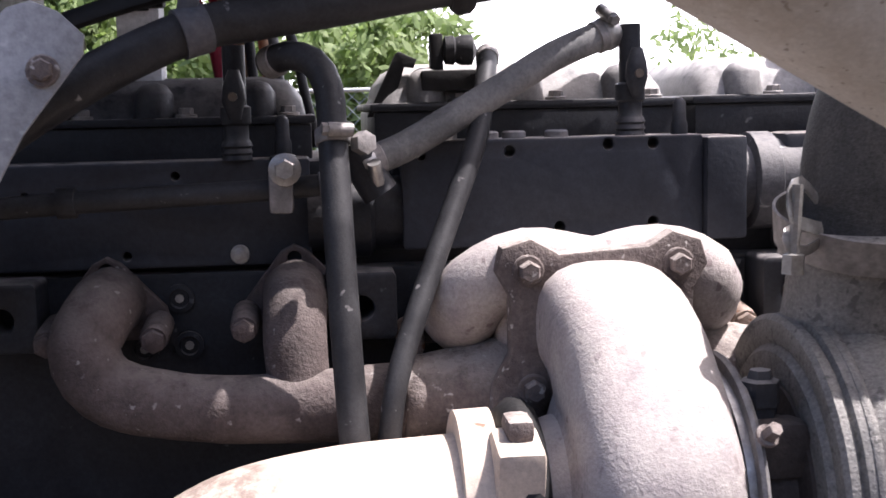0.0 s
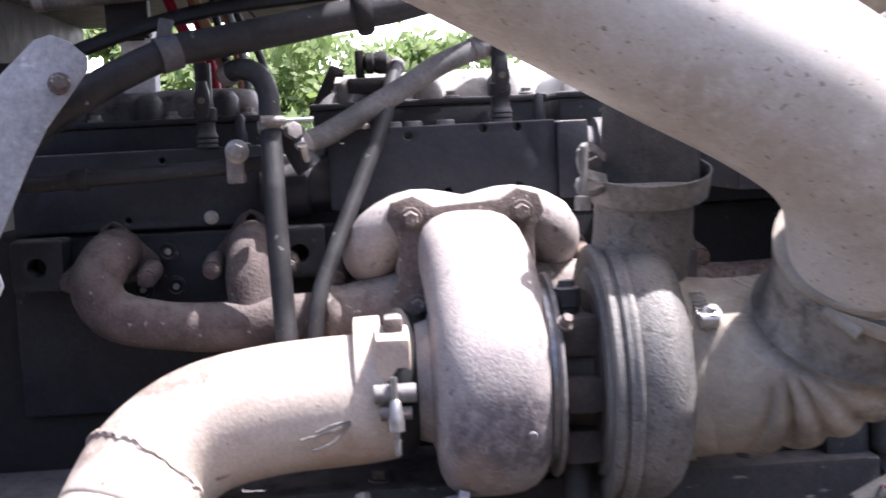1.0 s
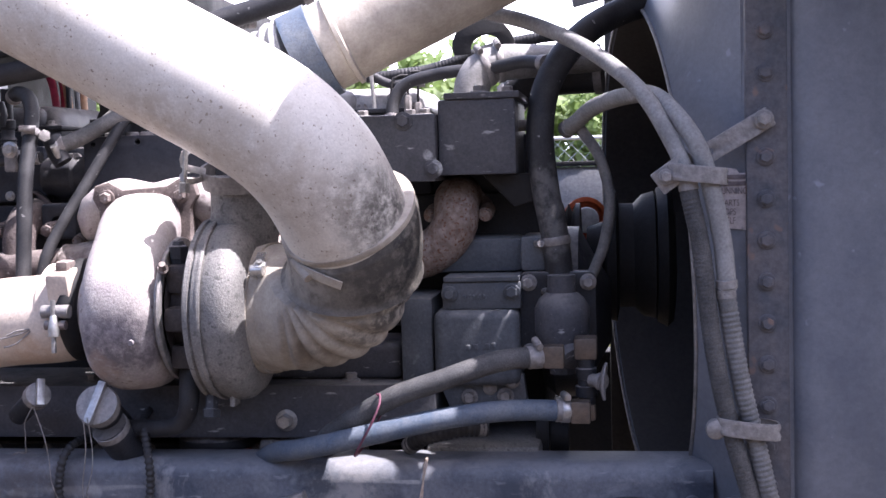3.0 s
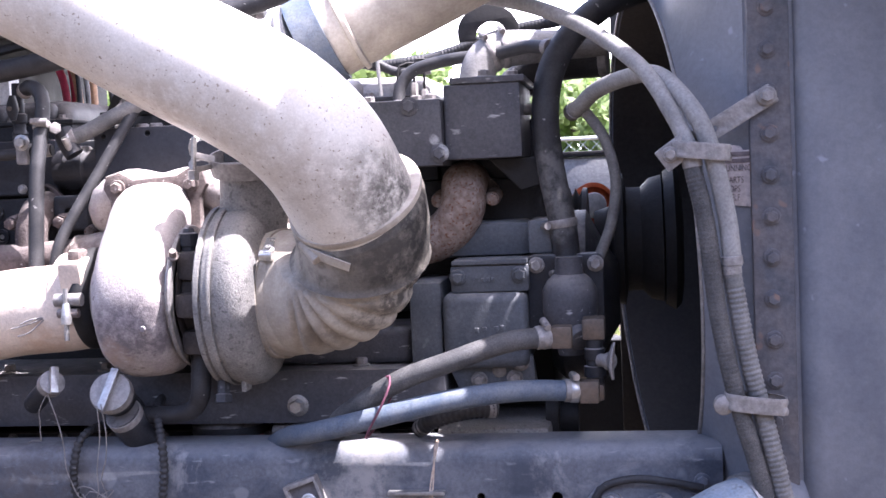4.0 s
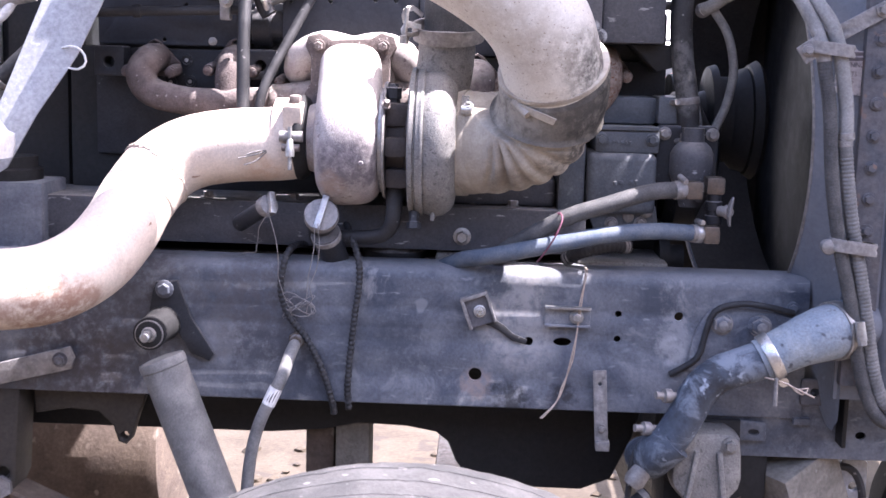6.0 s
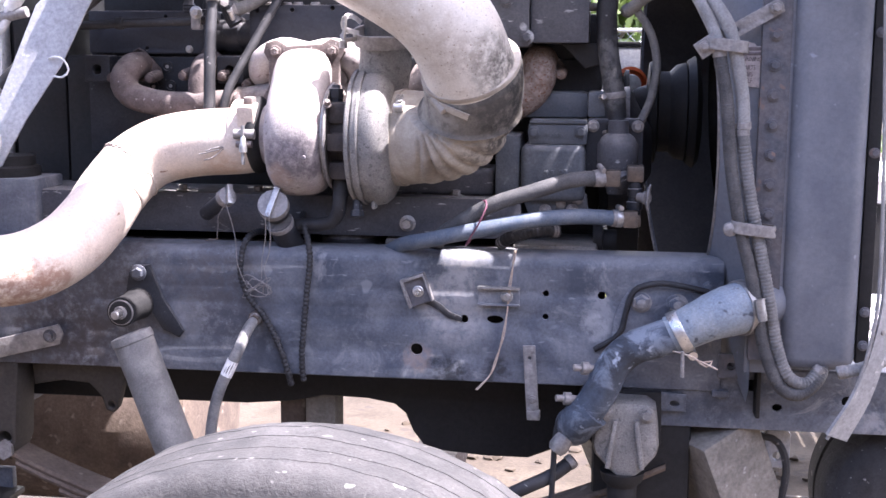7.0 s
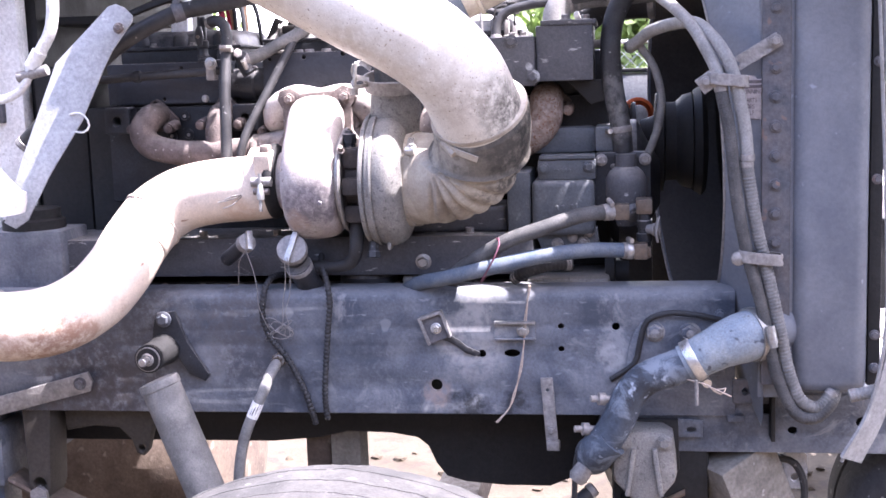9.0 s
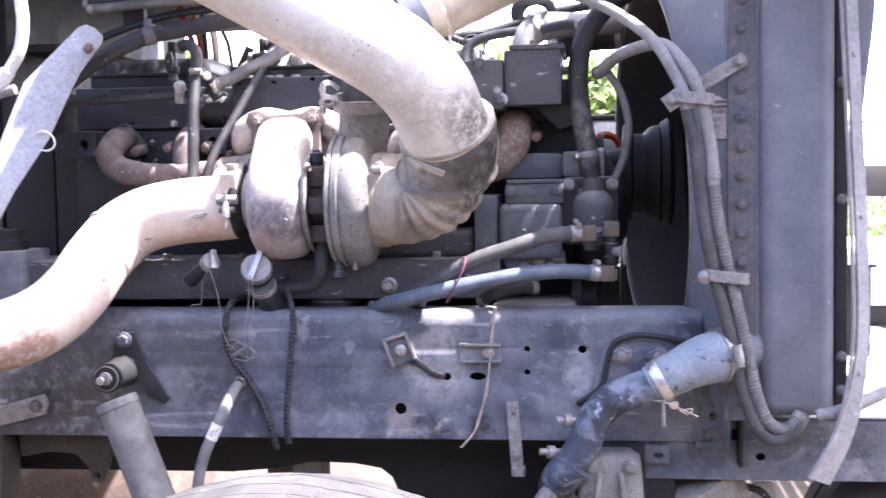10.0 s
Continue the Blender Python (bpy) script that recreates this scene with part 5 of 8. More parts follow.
def make_intake():
    t = thing("intake_elbow", (0.5, 0.64, 1.24), "dusty wrinkled rubber intake elbow clamped to the compressor", "intake elbow")
    part("cuff", lathe(NB(), (0.382, AX.y - 0.004, AX.z), (1, -0.22, 0.01), [(0, 0.090), (0.001, 0.0985), (0.013, 0.1000), (0.015, 0.0965), (0.045, 0.0955), (0.060, 0.0925)], 56), M["elbow"], t, smooth=50)
    bm = tube(NB(), [(0.415, 0.698, 1.338), (0.440, 0.688, 1.339), (0.470, 0.667, 1.343), (0.503, 0.640, 1.354), (0.534, 0.613, 1.377), (0.549, 0.594, 1.400), (0.554, 0.580, 1.418)],
              [0.0935, 0.0935, 0.0930, 0.0925, 0.0915, 0.0905, 0.0890], 144, step=0.0025)
    bm.normal_update()
    foot, foot_axis = Vector((0.547, 0.602, 1.394)), Vector((0.08, -0.52, 0.85)).normalized()
    hub = Vector((0.452, 0.55, 1.385))      # inside of the bend, from where the wrinkles fan out
    shift = []
    for v in bm.verts:
        r = v.co - hub
        ang = math.atan2(-r.z, r.x)
        far = max(0.0, min(1.0, (math.hypot(r.x, r.z) - 0.025) / 0.035))
        below = (foot - v.co).dot(foot_axis)
        s = far * max(0.0, min(1.0, (v.co.x - 0.435) / 0.03)) * max(0.0, min(1.0, (below - 0.004) / 0.012)) * max(0.0, min(1.0, (0.70 - v.co.y) / 0.05))
        w = math.sin(ang * 23 + 2.4 * noise.noise(v.co * 8))
        ridge = s * (0.0024 * w - 0.0050 * math.exp(-((w + 1.0) / 0.4) ** 2)) * (0.45 + 1.3 * abs(noise.noise(v.co * 6)))
        shift.append((v, v.normal * ridge + v.normal * 0.003 * s * noise.noise(v.co * 14)))
        if below < 0.010:       # tucked inside the sleeve
            a = v.co - foot
            a -= foot_axis * a.dot(foot_axis)
            shift[-1] = (v, -a.normalized() * max(0.0, a.length - 0.088))
    for v, d in shift:
        v.co += d
    bmesh.ops.delete(bm, geom=[v for v in bm.verts if (foot - v.co).dot(foot_axis) < -0.012], context="VERTS")
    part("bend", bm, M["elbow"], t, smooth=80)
    clamp = part("hose_clamp", lathe(NB(), (0.402, AX.y - 0.008, AX.z), (1, -0.22, 0.01), [(-0.008, 0.0965), (-0.008, 0.0995), (0.008, 0.0995), (0.008, 0.0965)], 56), M["elbow"], t, "dust-covered steel band clamp")
    part("screw", lathe(NB(), (0.409, 0.622, 1.390), (0.05, -0.45, 0.9), [(0, 0.006), (0.014, 0.006), (0.015, 0.009), (0.024, 0.009), (0.025, 0.005), (0.029, 0.005)], 12), M["zinc"], clamp, "bright clamp screw")
    part("screw_head", lathe(NB(), (0.398, 0.612, 1.402), (1, -0.1, 0.0), [(0, 0.0085), (0.018, 0.0085), (0.019, 0.006)], 14), M["zinc"], clamp)
    for k in range(8):
        a = radians(128 + 3.1 * k)
        p = Vector((0.404, AX.y - 0.010 - math.sin(a) * 0.1005, AX.z - math.cos(a) * 0.1005))
        part("tooth", box(NB(), p - Vector((0.0065, 0.002, 0.0013)), p + Vector((0.0065, 0.002, 0.0013)), 0), M["zinc"], clamp)
    t = thing("intake_sleeve", (0.557, 0.56, 1.40), "black rubber sleeve joining elbow and intake pipe", "hose sleeve")
    o, d = Vector((0.557, 0.556, 1.474)), Vector((-0.20, -0.60, 0.775)).normalized()
    # the sleeve follows the bend: its foot ring is turned less than its upper one
    rings, n = [], 14
    bm = NB()
    for i in range(n + 1):
        f = i / n
        c = Vector((0.547, 0.602, 1.394)).lerp(o, f) + Vector((0.006, 0.0, -0.002)) * math.sin(math.pi * f)
        ax = Vector((0.08, -0.52, 0.85)).lerp(d, f).normalized()
        r = 0.0966 + 0.0048 * math.exp(-((f - 0.07) / 0.05) ** 2) + 0.0012 * math.exp(-((f - 0.93) / 0.06) ** 2) - (0.004 if i in (0, n) else 0)
        u = (X - ax * X.dot(ax)).normalized()
        w = ax.cross(u)
        rings.append([bm.verts.new(c + (u * math.cos(2 * math.pi * k / 64) + w * math.sin(2 * math.pi * k / 64)) * r) for k in range(64)])
    for p, q in zip(rings, rings[1:]):
        for k in range(64):
            bm.faces.new((p[k], p[(k + 1) % 64], q[(k + 1) % 64], q[k]))
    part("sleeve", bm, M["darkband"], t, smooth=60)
    part("upper_bead", lathe(NB(), o + d * 0.010, d, [(-0.009, 0.090), (-0.0085, 0.0955), (-0.004, 0.0975), (0.002, 0.0970), (0.004, 0.0925), (0.0045, 0.086)], 72), M["elbow"], t)
    band_pts = [Vector((0.492, 0.507, 1.416)) + Vector((0.066, -0.020, -0.026)) * (k / 6) + Vector((0.0, -0.008, 0.0)) * math.sin(math.pi * k / 6) for k in range(7)]
    part("clamp_tail", tube(NB(), band_pts, 0.0085, 6, flat=0.2), M["elbow"], t, "dusty steel clamp tail")
    part("clamp_screw", tube(NB(), [(0.488, 0.512, 1.423), (0.512, 0.494, 1.400)], 0.007, 10, sm=False), M["elbow"], t)
    t = thing("intake_pipe", (0.55, 0.53, 1.49), "large white-painted steel intake pipe, dusty and spotted", "pipe")
    bm = tube(NB(), [(0.558, 0.556, 1.463), (0.549, 0.527, 1.494), (0.528, 0.491, 1.547), (0.487, 0.470, 1.596), (0.426, 0.464, 1.638), (0.350, 0.465, 1.680), (0.267, 0.465, 1.727), (0.174, 0.463, 1.779), (0.072, 0.460, 1.835), (-0.005, 0.459, 1.877), (-0.075, 0.459, 1.916)], 0.0868, 64, step=0.008)
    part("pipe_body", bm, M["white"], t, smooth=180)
    d = Vector((-0.875, 0, 0.485)).normalized()
    e = Vector((-0.058, 0.459, 1.9065))
    t = thing("intake_hose", e, "brown stained rubber hose clamped over the pipe end", "hose")
    part("hose_body", tube(NB(), [e, e + d * 0.05, e + d * 0.15, e + d * 0.32], 0.0915, 48), M["strip"], t)
    part("rim", lathe(NB(), e, d, [(-0.006, 0.087), (-0.005, 0.094), (0.004, 0.0955), (0.010, 0.0925)], 48), M["rust"], t, "rust-brown hose rim")
    band(t, e + d * 0.03, d, 0.092, 0.014, 3.6, M["steel"], size=1.5)


make_intake()


def make_exhaust():
    t = thing("exhaust_pipe", (-0.2, 0.65, 1.0), "bleached steel exhaust down-pipe with patchy rust", "exhaust pipe")
    pts = [(0.09, 0.704, 1.330), (0.054, 0.702, 1.325), (-0.039, 0.706, 1.318), (-0.114, 0.703, 1.302), (-0.166, 0.678, 1.268), (-0.192, 0.628, 1.222), (-0.207, 0.566, 1.172), (-0.236, 0.500, 1.126), (-0.290, 0.445, 1.095), (-0.365, 0.415, 1.085), (-0.46, 0.405, 1.090)]
    part("upper_bend", tube(NB(), pts[:6], 0.069, 48, step=0.008), M["exhaust"], t, smooth=180)
    part("lower_bend", tube(NB(), pts[4:], 0.0688, 48, step=0.008), M["exhaust"], t, smooth=180)
    o, d = Vector((-0.170, 0.674, 1.264)), Vector((-0.50, -0.62, -0.60)).normalized()
    u = d.orthogonal().normalized()
    w = d.cross(u)
    rnd = random.Random(3)
    ring = [o + (u * math.cos(a) + w * math.sin(a)) * 0.0695 + d * rnd.uniform(-0.002, 0.002) for a in [2 * math.pi * k / 64 for k in range(65)]]
    part("weld_bead", tube(NB(), ring, 0.0032, 8, sm=False, wob=0.6), M["exhaust"], t)
    for k in range(0, 64, 2):
        n = (ring[k] - o).normalized()
        part("weld_lump", lathe(NB(), ring[k] - n * 0.001, n, [(-0.003, 0.004), (0.001, rnd.uniform(0.0045, 0.0068)), (0.003, 0.004), (0.004, 0.0)], 7), M["exhaust"], t)
    for dx, dz in ((-0.045, -0.008), (-0.055, 0.004), (-0.04, 0.010)):
        part("wire_end", tube(NB(), [(0.048, 0.636, 1.318), (0.025, 0.630, 1.305 + dz), (0.048 + dx, 0.630, 1.298 + dz)], 0.0012, 5), M["dirtysteel"], t)
    part("tail_sleeve", tube(NB(), [(-0.43, 0.407, 1.089), (-0.60, 0.40, 1.10), (-0.9, 0.41, 1.13)], 0.0715, 48), M["rusty"], t, smooth=180)
    part("band_clamp", lathe(NB(), (-0.445, 0.406, 1.090), (1, 0, -0.07), [(-0.042, 0.072), (-0.042, 0.0745), (0.042, 0.0745), (0.042, 0.072)], 48), M["zinc"], t, "bright banded exhaust clamp")
    add_bolts(t, [(-0.415, 0.333, 1.075), (-0.455, 0.333, 1.078)], -Y, 0.008, 0.008, M["zinc"])
    t = thing("v_band_clamp", (0.09, 0.73, 1.25), "rusty steel V-band clamp with a T-bolt", "clamp")
    part("clamp_band", lathe(NB(), (0.098, AX.y, AX.z), X, [(-0.016, 0.066), (-0.014, 0.072), (-0.004, 0.080), (0.004, 0.080), (0.014, 0.072), (0.016, 0.066)], 56), M["dark"], t)
    part("cuff", lathe(NB(), (0.066, AX.y, AX.z), X, [(-0.016, 0.0685), (-0.015, 0.0725), (0.012, 0.0735), (0.013, 0.069)], 56), M["exhaust"], t)
    part("latch", box(NB(), (0.072, 0.632, 1.356), (0.108, 0.680, 1.404), 0.007, (12, 0, 0)), M["exhaust"], t)
    part("latch_tip", box(NB(), (0.082, 0.645, 1.400), (0.102, 0.680, 1.418), 0.006), M["castiron"], t)
    part("trunnion", tube(NB(), [(0.069, 0.627, 1.344), (0.111, 0.627, 1.344)], 0.010, 14, sm=False), M["dirtysteel"], t)
    part("trunnion", tube(NB(), [(0.074, 0.624, 1.324), (0.106, 0.624, 1.324)], 0.007, 12, sm=False), M["castiron"], t)
    part("t_bolt", tube(NB(), [(0.089, 0.620, 1.362), (0.090, 0.614, 1.284)], 0.0038, 10, sm=False), M["steel"], t)
    part("nut", lathe(NB(), (0.0895, 0.6165, 1.308), (0, 0.08, 1), [(0, 0.0085), (0.010, 0.0085), (0.030, 0.0060), (0.032, 0.004)], 10), M["steel"], t)


make_exhaust()


# ---- hoses and lines ----
def hose(name, pts, r, material, label, category="hose", seg=16, clamps=(), ribs=None, step=0.012):
    """A hose as a thing: its body, and clamps at (path index, screw angle)."""
    P = [Vector(p) for p in pts]
    t = thing(name, P[0], label, category)
    part("hose_body", tube(NB(), P, r, seg, ribs=ribs, step=step), M[material], t, smooth=80)
    rr = r if not isinstance(r, (list, tuple)) else r[0]
    if rr >= 0.009 and category in ("hose", "pipe", "conduit"):
        for i, j in ((0, 1), (-1, -2)):
            a = (P[j] - P[i]).normalized()
            part("end_collar", lathe(NB(), P[i] + a * 0.002, a, [(0, rr), (0.001, rr + 0.0016), (0.012, rr + 0.0016), (0.013, rr)], 16), M["dirtysteel"], t)
    for i, ang in clamps:
        a = (P[min(i + 1, len(P) - 1)] - P[max(i - 1, 0)]).normalized()
        band(t, P[i], a, rr, 0.013, ang, M["steel"] if material in ("greyhose", "bluehose") else M["dirtysteel"])
    return t


def make_hoses():
    t = hose("coolant_hose", [(0.455, 0.76, 1.085), (0.468, 0.72, 1.112), (0.488, 0.665, 1.145), (0.531, 0.63, 1.178), (0.599, 0.62, 1.216), (0.665, 0.625, 1.238), (0.746, 0.645, 1.262), (0.803, 0.665, 1.266)], 0.0155, "darkhose",
             "dusty grey rubber coolant hose with a worm clamp", clamps=((7, 0.3),))
    part("end_fitting", box(NB(), (0.812, 0.652, 1.250), (0.842, 0.682, 1.282), 0.003), M["brass"], t, "tarnished brass elbow")
    t = hose("coolant_hose", [(0.33, 0.78, 1.07), (0.365, 0.73, 1.095), (0.41, 0.67, 1.123), (0.46, 0.625, 1.138), (0.533, 0.605, 1.157), (0.662, 0.62, 1.183), (0.759, 0.65, 1.190), (0.841, 0.675, 1.185)], 0.0155, "bluehose",
             "faded blue rubber coolant hose with a worm clamp", clamps=((7, 0.0),))
    part("end_fitting", box(NB(), (0.850, 0.660, 1.168), (0.878, 0.690, 1.200), 0.003), M["brass"], t, "tarnished brass elbow")
    hose("radiator_hose", [(1.10, 0.97, 1.81), (1.015, 0.95, 1.80), (0.947, 0.905, 1.787), (0.876, 0.85, 1.745), (0.824, 0.82, 1.678), (0.807, 0.80, 1.601), (0.812, 0.80, 1.513), (0.827, 0.80, 1.425), (0.833, 0.80, 1.350)],
         0.0215, "hose", "thick black rubber water hose, scuffed and dusty", clamps=((7, 1.2), (8, 1.0)), seg=24)
    hose("bypass_hose", [(0.868, 0.80, 1.596), (0.896, 0.80, 1.553), (0.911, 0.80, 1.491), (0.904, 0.80, 1.43), (0.889, 0.80, 1.387), (0.868, 0.80, 1.345)], 0.0085, "greyhose", "thin dusty grey bypass hose")
    hose("air_hose", [(0.70, 0.83, 1.785), (0.725, 0.80, 1.779), (0.802, 0.75, 1.752), (0.881, 0.68, 1.707), (0.952, 0.60, 1.642), (0.991, 0.562, 1.575), (1.012, 0.55, 1.525), (1.0135, 0.5497, 1.512)],
         0.0115, "pale", "pale chalky air hose looping down the radiator", seg=14)
    hose("conduit", [(1.0125, 0.5498, 1.518), (1.016, 0.549, 1.495), (1.030, 0.548, 1.422), (1.042, 0.548, 1.307), (1.062, 0.548, 1.198), (1.093, 0.55, 1.08), (1.117, 0.55, 0.965), (1.150, 0.55, 0.888), (1.188, 0.55, 0.873), (1.222, 0.56, 0.900), (1.24, 0.60, 0.93)],
         0.0118, "darkhose", "dark grey corrugated conduit looping below the radiator", "conduit", ribs=(0.006, 0.0009), step=0.0018, seg=14)
    hose("heater_hose", [(0.845, 0.82, 1.595), (0.862, 0.79, 1.605), (0.889, 0.75, 1.625), (0.934, 0.68, 1.636), (0.975, 0.605, 1.631), (1.014, 0.562, 1.585), (1.036, 0.550, 1.535), (1.056, 0.551, 1.444), (1.063, 0.551, 1.37)], 0.0125, "pale", "pale dusty heater hose running beside the radiator")
    hose("conduit", [(1.060, 0.552, 1.375), (1.064, 0.552, 1.345), (1.080, 0.552, 1.245), (1.104, 0.552, 1.141), (1.126, 0.552, 1.036), (1.142, 0.552, 0.961), (1.165, 0.552, 0.907), (1.199, 0.555, 0.893), (1.228, 0.57, 0.920)], 0.0115, "greyhose", "grey corrugated cable conduit", "conduit", ribs=(0.007, 0.0016), step=0.0018, seg=14)
    # hoses over the rear of the engine
    t = hose("heater_hose", [(-0.52, 0.80, 1.42), (-0.40, 0.80, 1.53), (-0.310, 0.80, 1.612), (-0.225, 0.812, 1.668), (-0.145, 0.835, 1.706), (-0.095, 0.845, 1.716), (-0.02, 0.85, 1.728), (0.05, 0.853, 1.740), (0.13, 0.857, 1.752), (0.25, 0.87, 1.785), (0.34, 0.89, 1.812), (0.43, 0.90, 1.838)], 0.0185, "hose", "long black dusty heater hose across the engine", seg=20)
    part("joint", lathe(NB(), (-0.143, 0.836, 1.7065), (0.8, 0.3, 0.25), [(-0.012, 0.019), (-0.012, 0.021), (0.012, 0.021), (0.012, 0.019)], 20), M["strip"], t, "brown stained joint sleeve")
    part("hanger", box(NB(), (-0.155, 0.826, 1.694), (-0.138, 0.832, 1.745), 0.002, (0, 12, 0)), M["strip"], t, "dark rust-stained hanger tag")
    part("clamp", lathe(NB(), (0.080, 0.8545, 1.7445), (1, 0.03, 0.12), [(-0.010, 0.019), (-0.010, 0.023), (-0.005, 0.027), (0.005, 0.027), (0.010, 0.023), (0.010, 0.019)], 24), M["dark"], t, "black rubber-lined clamp")
    hose("coolant_line", [(0.000, 0.76, 1.34), (0.003, 0.76, 1.364), (0.007, 0.762, 1.398), (0.015, 0.772, 1.432), (0.037, 0.80, 1.486), (0.066, 0.835, 1.55), (0.095, 0.87, 1.616), (0.110, 0.92, 1.668), (0.118, 0.96, 1.69)], 0.0095, "hose", "slanting black steel coolant line")
    t = hose("coolant_hose", [(-0.004, 0.852, 1.594), (0.030, 0.862, 1.607), (0.069, 0.872, 1.628), (0.119, 0.89, 1.655), (0.170, 0.90, 1.684), (0.222, 0.912, 1.704)], 0.0135, "greyhose", "dusty grey rubber hose between engine fittings", clamps=((0, 2.0), (5, 0.5)))
    part("tee", tube(NB(), [(-0.012, 0.852, 1.612), (-0.002, 0.852, 1.585), (0.008, 0.852, 1.568)], 0.016, 12), M["black"], t)
    t = hose("coolant_hose", [(-0.085, 0.87, 1.68), (-0.067, 0.852, 1.686), (-0.046, 0.842, 1.680), (-0.034, 0.832, 1.658), (-0.032, 0.82, 1.618), (-0.030, 0.79, 1.543), (-0.027, 0.77, 1.453), (-0.023, 0.752, 1.369), (-0.022, 0.752, 1.33)], 0.0125, "hose", "black rubber hose with a worn upright line", clamps=((4, -0.3),))
    part("bolt_lug", lathe(NB(), (-0.010, 0.822, 1.612), (0.5, -0.9, 0.1), [(0, 0.010), (0.012, 0.010), (0.013, 0.006)], 6), M["dirtysteel"], t)
    t = hose("fuel_pipe", [(-0.40, 0.845, 1.563), (-0.333, 0.845, 1.564), (-0.254, 0.845, 1.568), (-0.175, 0.845, 1.571), (-0.092, 0.845, 1.574), (-0.030, 0.85, 1.578)], 0.0095, "hose", "dark steel pipe clipped along the engine", "pipe")
    part("sleeve", tube(NB(), [(-0.26, 0.845, 1.568), (-0.245, 0.845, 1.5685)], 0.013, 14, sm=False), M["hose"], t)
    part("clip", box(NB(), (-0.086, 0.828, 1.555), (-0.066, 0.858, 1.592), 0.004), M["dirtysteel"], t)
    add_bolts(t, [(-0.072, 0.826, 1.592)], -Y, 0.0095, 0.008, M["steel"])


make_hoses()


def make_petcock(x, y, z, name="drain_valve"):
    t = thing(name, (x, y, z), "black brass petcock on a threaded stub", "valve", "petcocks")
    part("stub", lathe(NB(), (x, y, z), Z, [(0, 0.014), (0.004, 0.0125), (0.006, 0.014), (0.010, 0.0125), (0.012, 0.014), (0.016, 0.0125), (0.018, 0.011), (0.03, 0.011), (0.032, 0.0135), (0.046, 0.0135), (0.048, 0.010), (0.10, 0.010)], 16), M["black"], t)
    part("wing_handle", tube(NB(), [(x + 0.001, y - 0.022, z + 0.035), (x, y - 0.022, z + 0.052), (x + 0.001, y - 0.022, z + 0.078)], [0.005, 0.012, 0.005], 12), M["black"], t)
    part("stem", lathe(NB(), (x, y, z + 0.055), -Y, [(0, 0.006), (0.03, 0.006), (0.031, 0.004), (0.034, 0.004)], 10), M["brass"], t)


make_petcock(0.240, 0.905, 1.611)
make_petcock(-0.115, 0.905, 1.598)


def make_wires():
    rnd = random.Random(21)
    cols = ["redcable", "redcable", "tancable", "hose", "tancable", "greyhose", "hose"]
    for k, c in enumerate(cols):
        x = -0.150 + k * 0.013 + rnd.uniform(-0.004, 0.004)
        lean = rnd.uniform(0.02, 0.06)
        y = 1.12 + rnd.uniform(-0.02, 0.05)
        hose("cable", [(x + lean * 0.5, y, 1.60), (x + lean * 0.25, y + 0.01, 1.66), (x, y + 0.02, 1.72), (x - lean * 0.6, y + 0.04, 1.78), (x - lean * 1.5, y + 0.10, 1.87)], 0.0078 if "cable" in c else 0.0055, c, "insulated cable hanging from the cab cowl", "cable", seg=8)
    t = thing("lifting_bracket", (0.02, 0.99, 1.64), "black slanted steel lifting bracket beside the rocker cover", "bracket")
    part("plate", slab([(0.004, 1.632), (0.033, 1.692), (0.036, 1.694), (0.053, 1.686), (0.050, 1.678), (0.041, 1.679), (0.026, 1.632)], [], 0.012, 0.002, facing(0.99)), M["dark"], t)
    t = thing("linkage_knob", (0.10, 0.99, 1.68), "black ribbed knob on the throttle linkage", "knob")
    part("knob", lathe(NB(), (0.078, 0.985, 1.694), X, [(0, 0.008), (0.002, 0.013), (0.010, 0.014), (0.012, 0.012), (0.018, 0.0145), (0.028, 0.0145), (0.030, 0.010), (0.034, 0.0)], 20), M["hose"], t)
    part("bracket", box(NB(), (0.066, 0.978, 1.665), (0.078, 1.00, 1.71), 0.003), M["dark"], t)
    part("seat", box(NB(), (0.055, 0.965, 1.655), (0.12, 1.01, 1.675), 0.004), M["dark"], t)


make_wires()


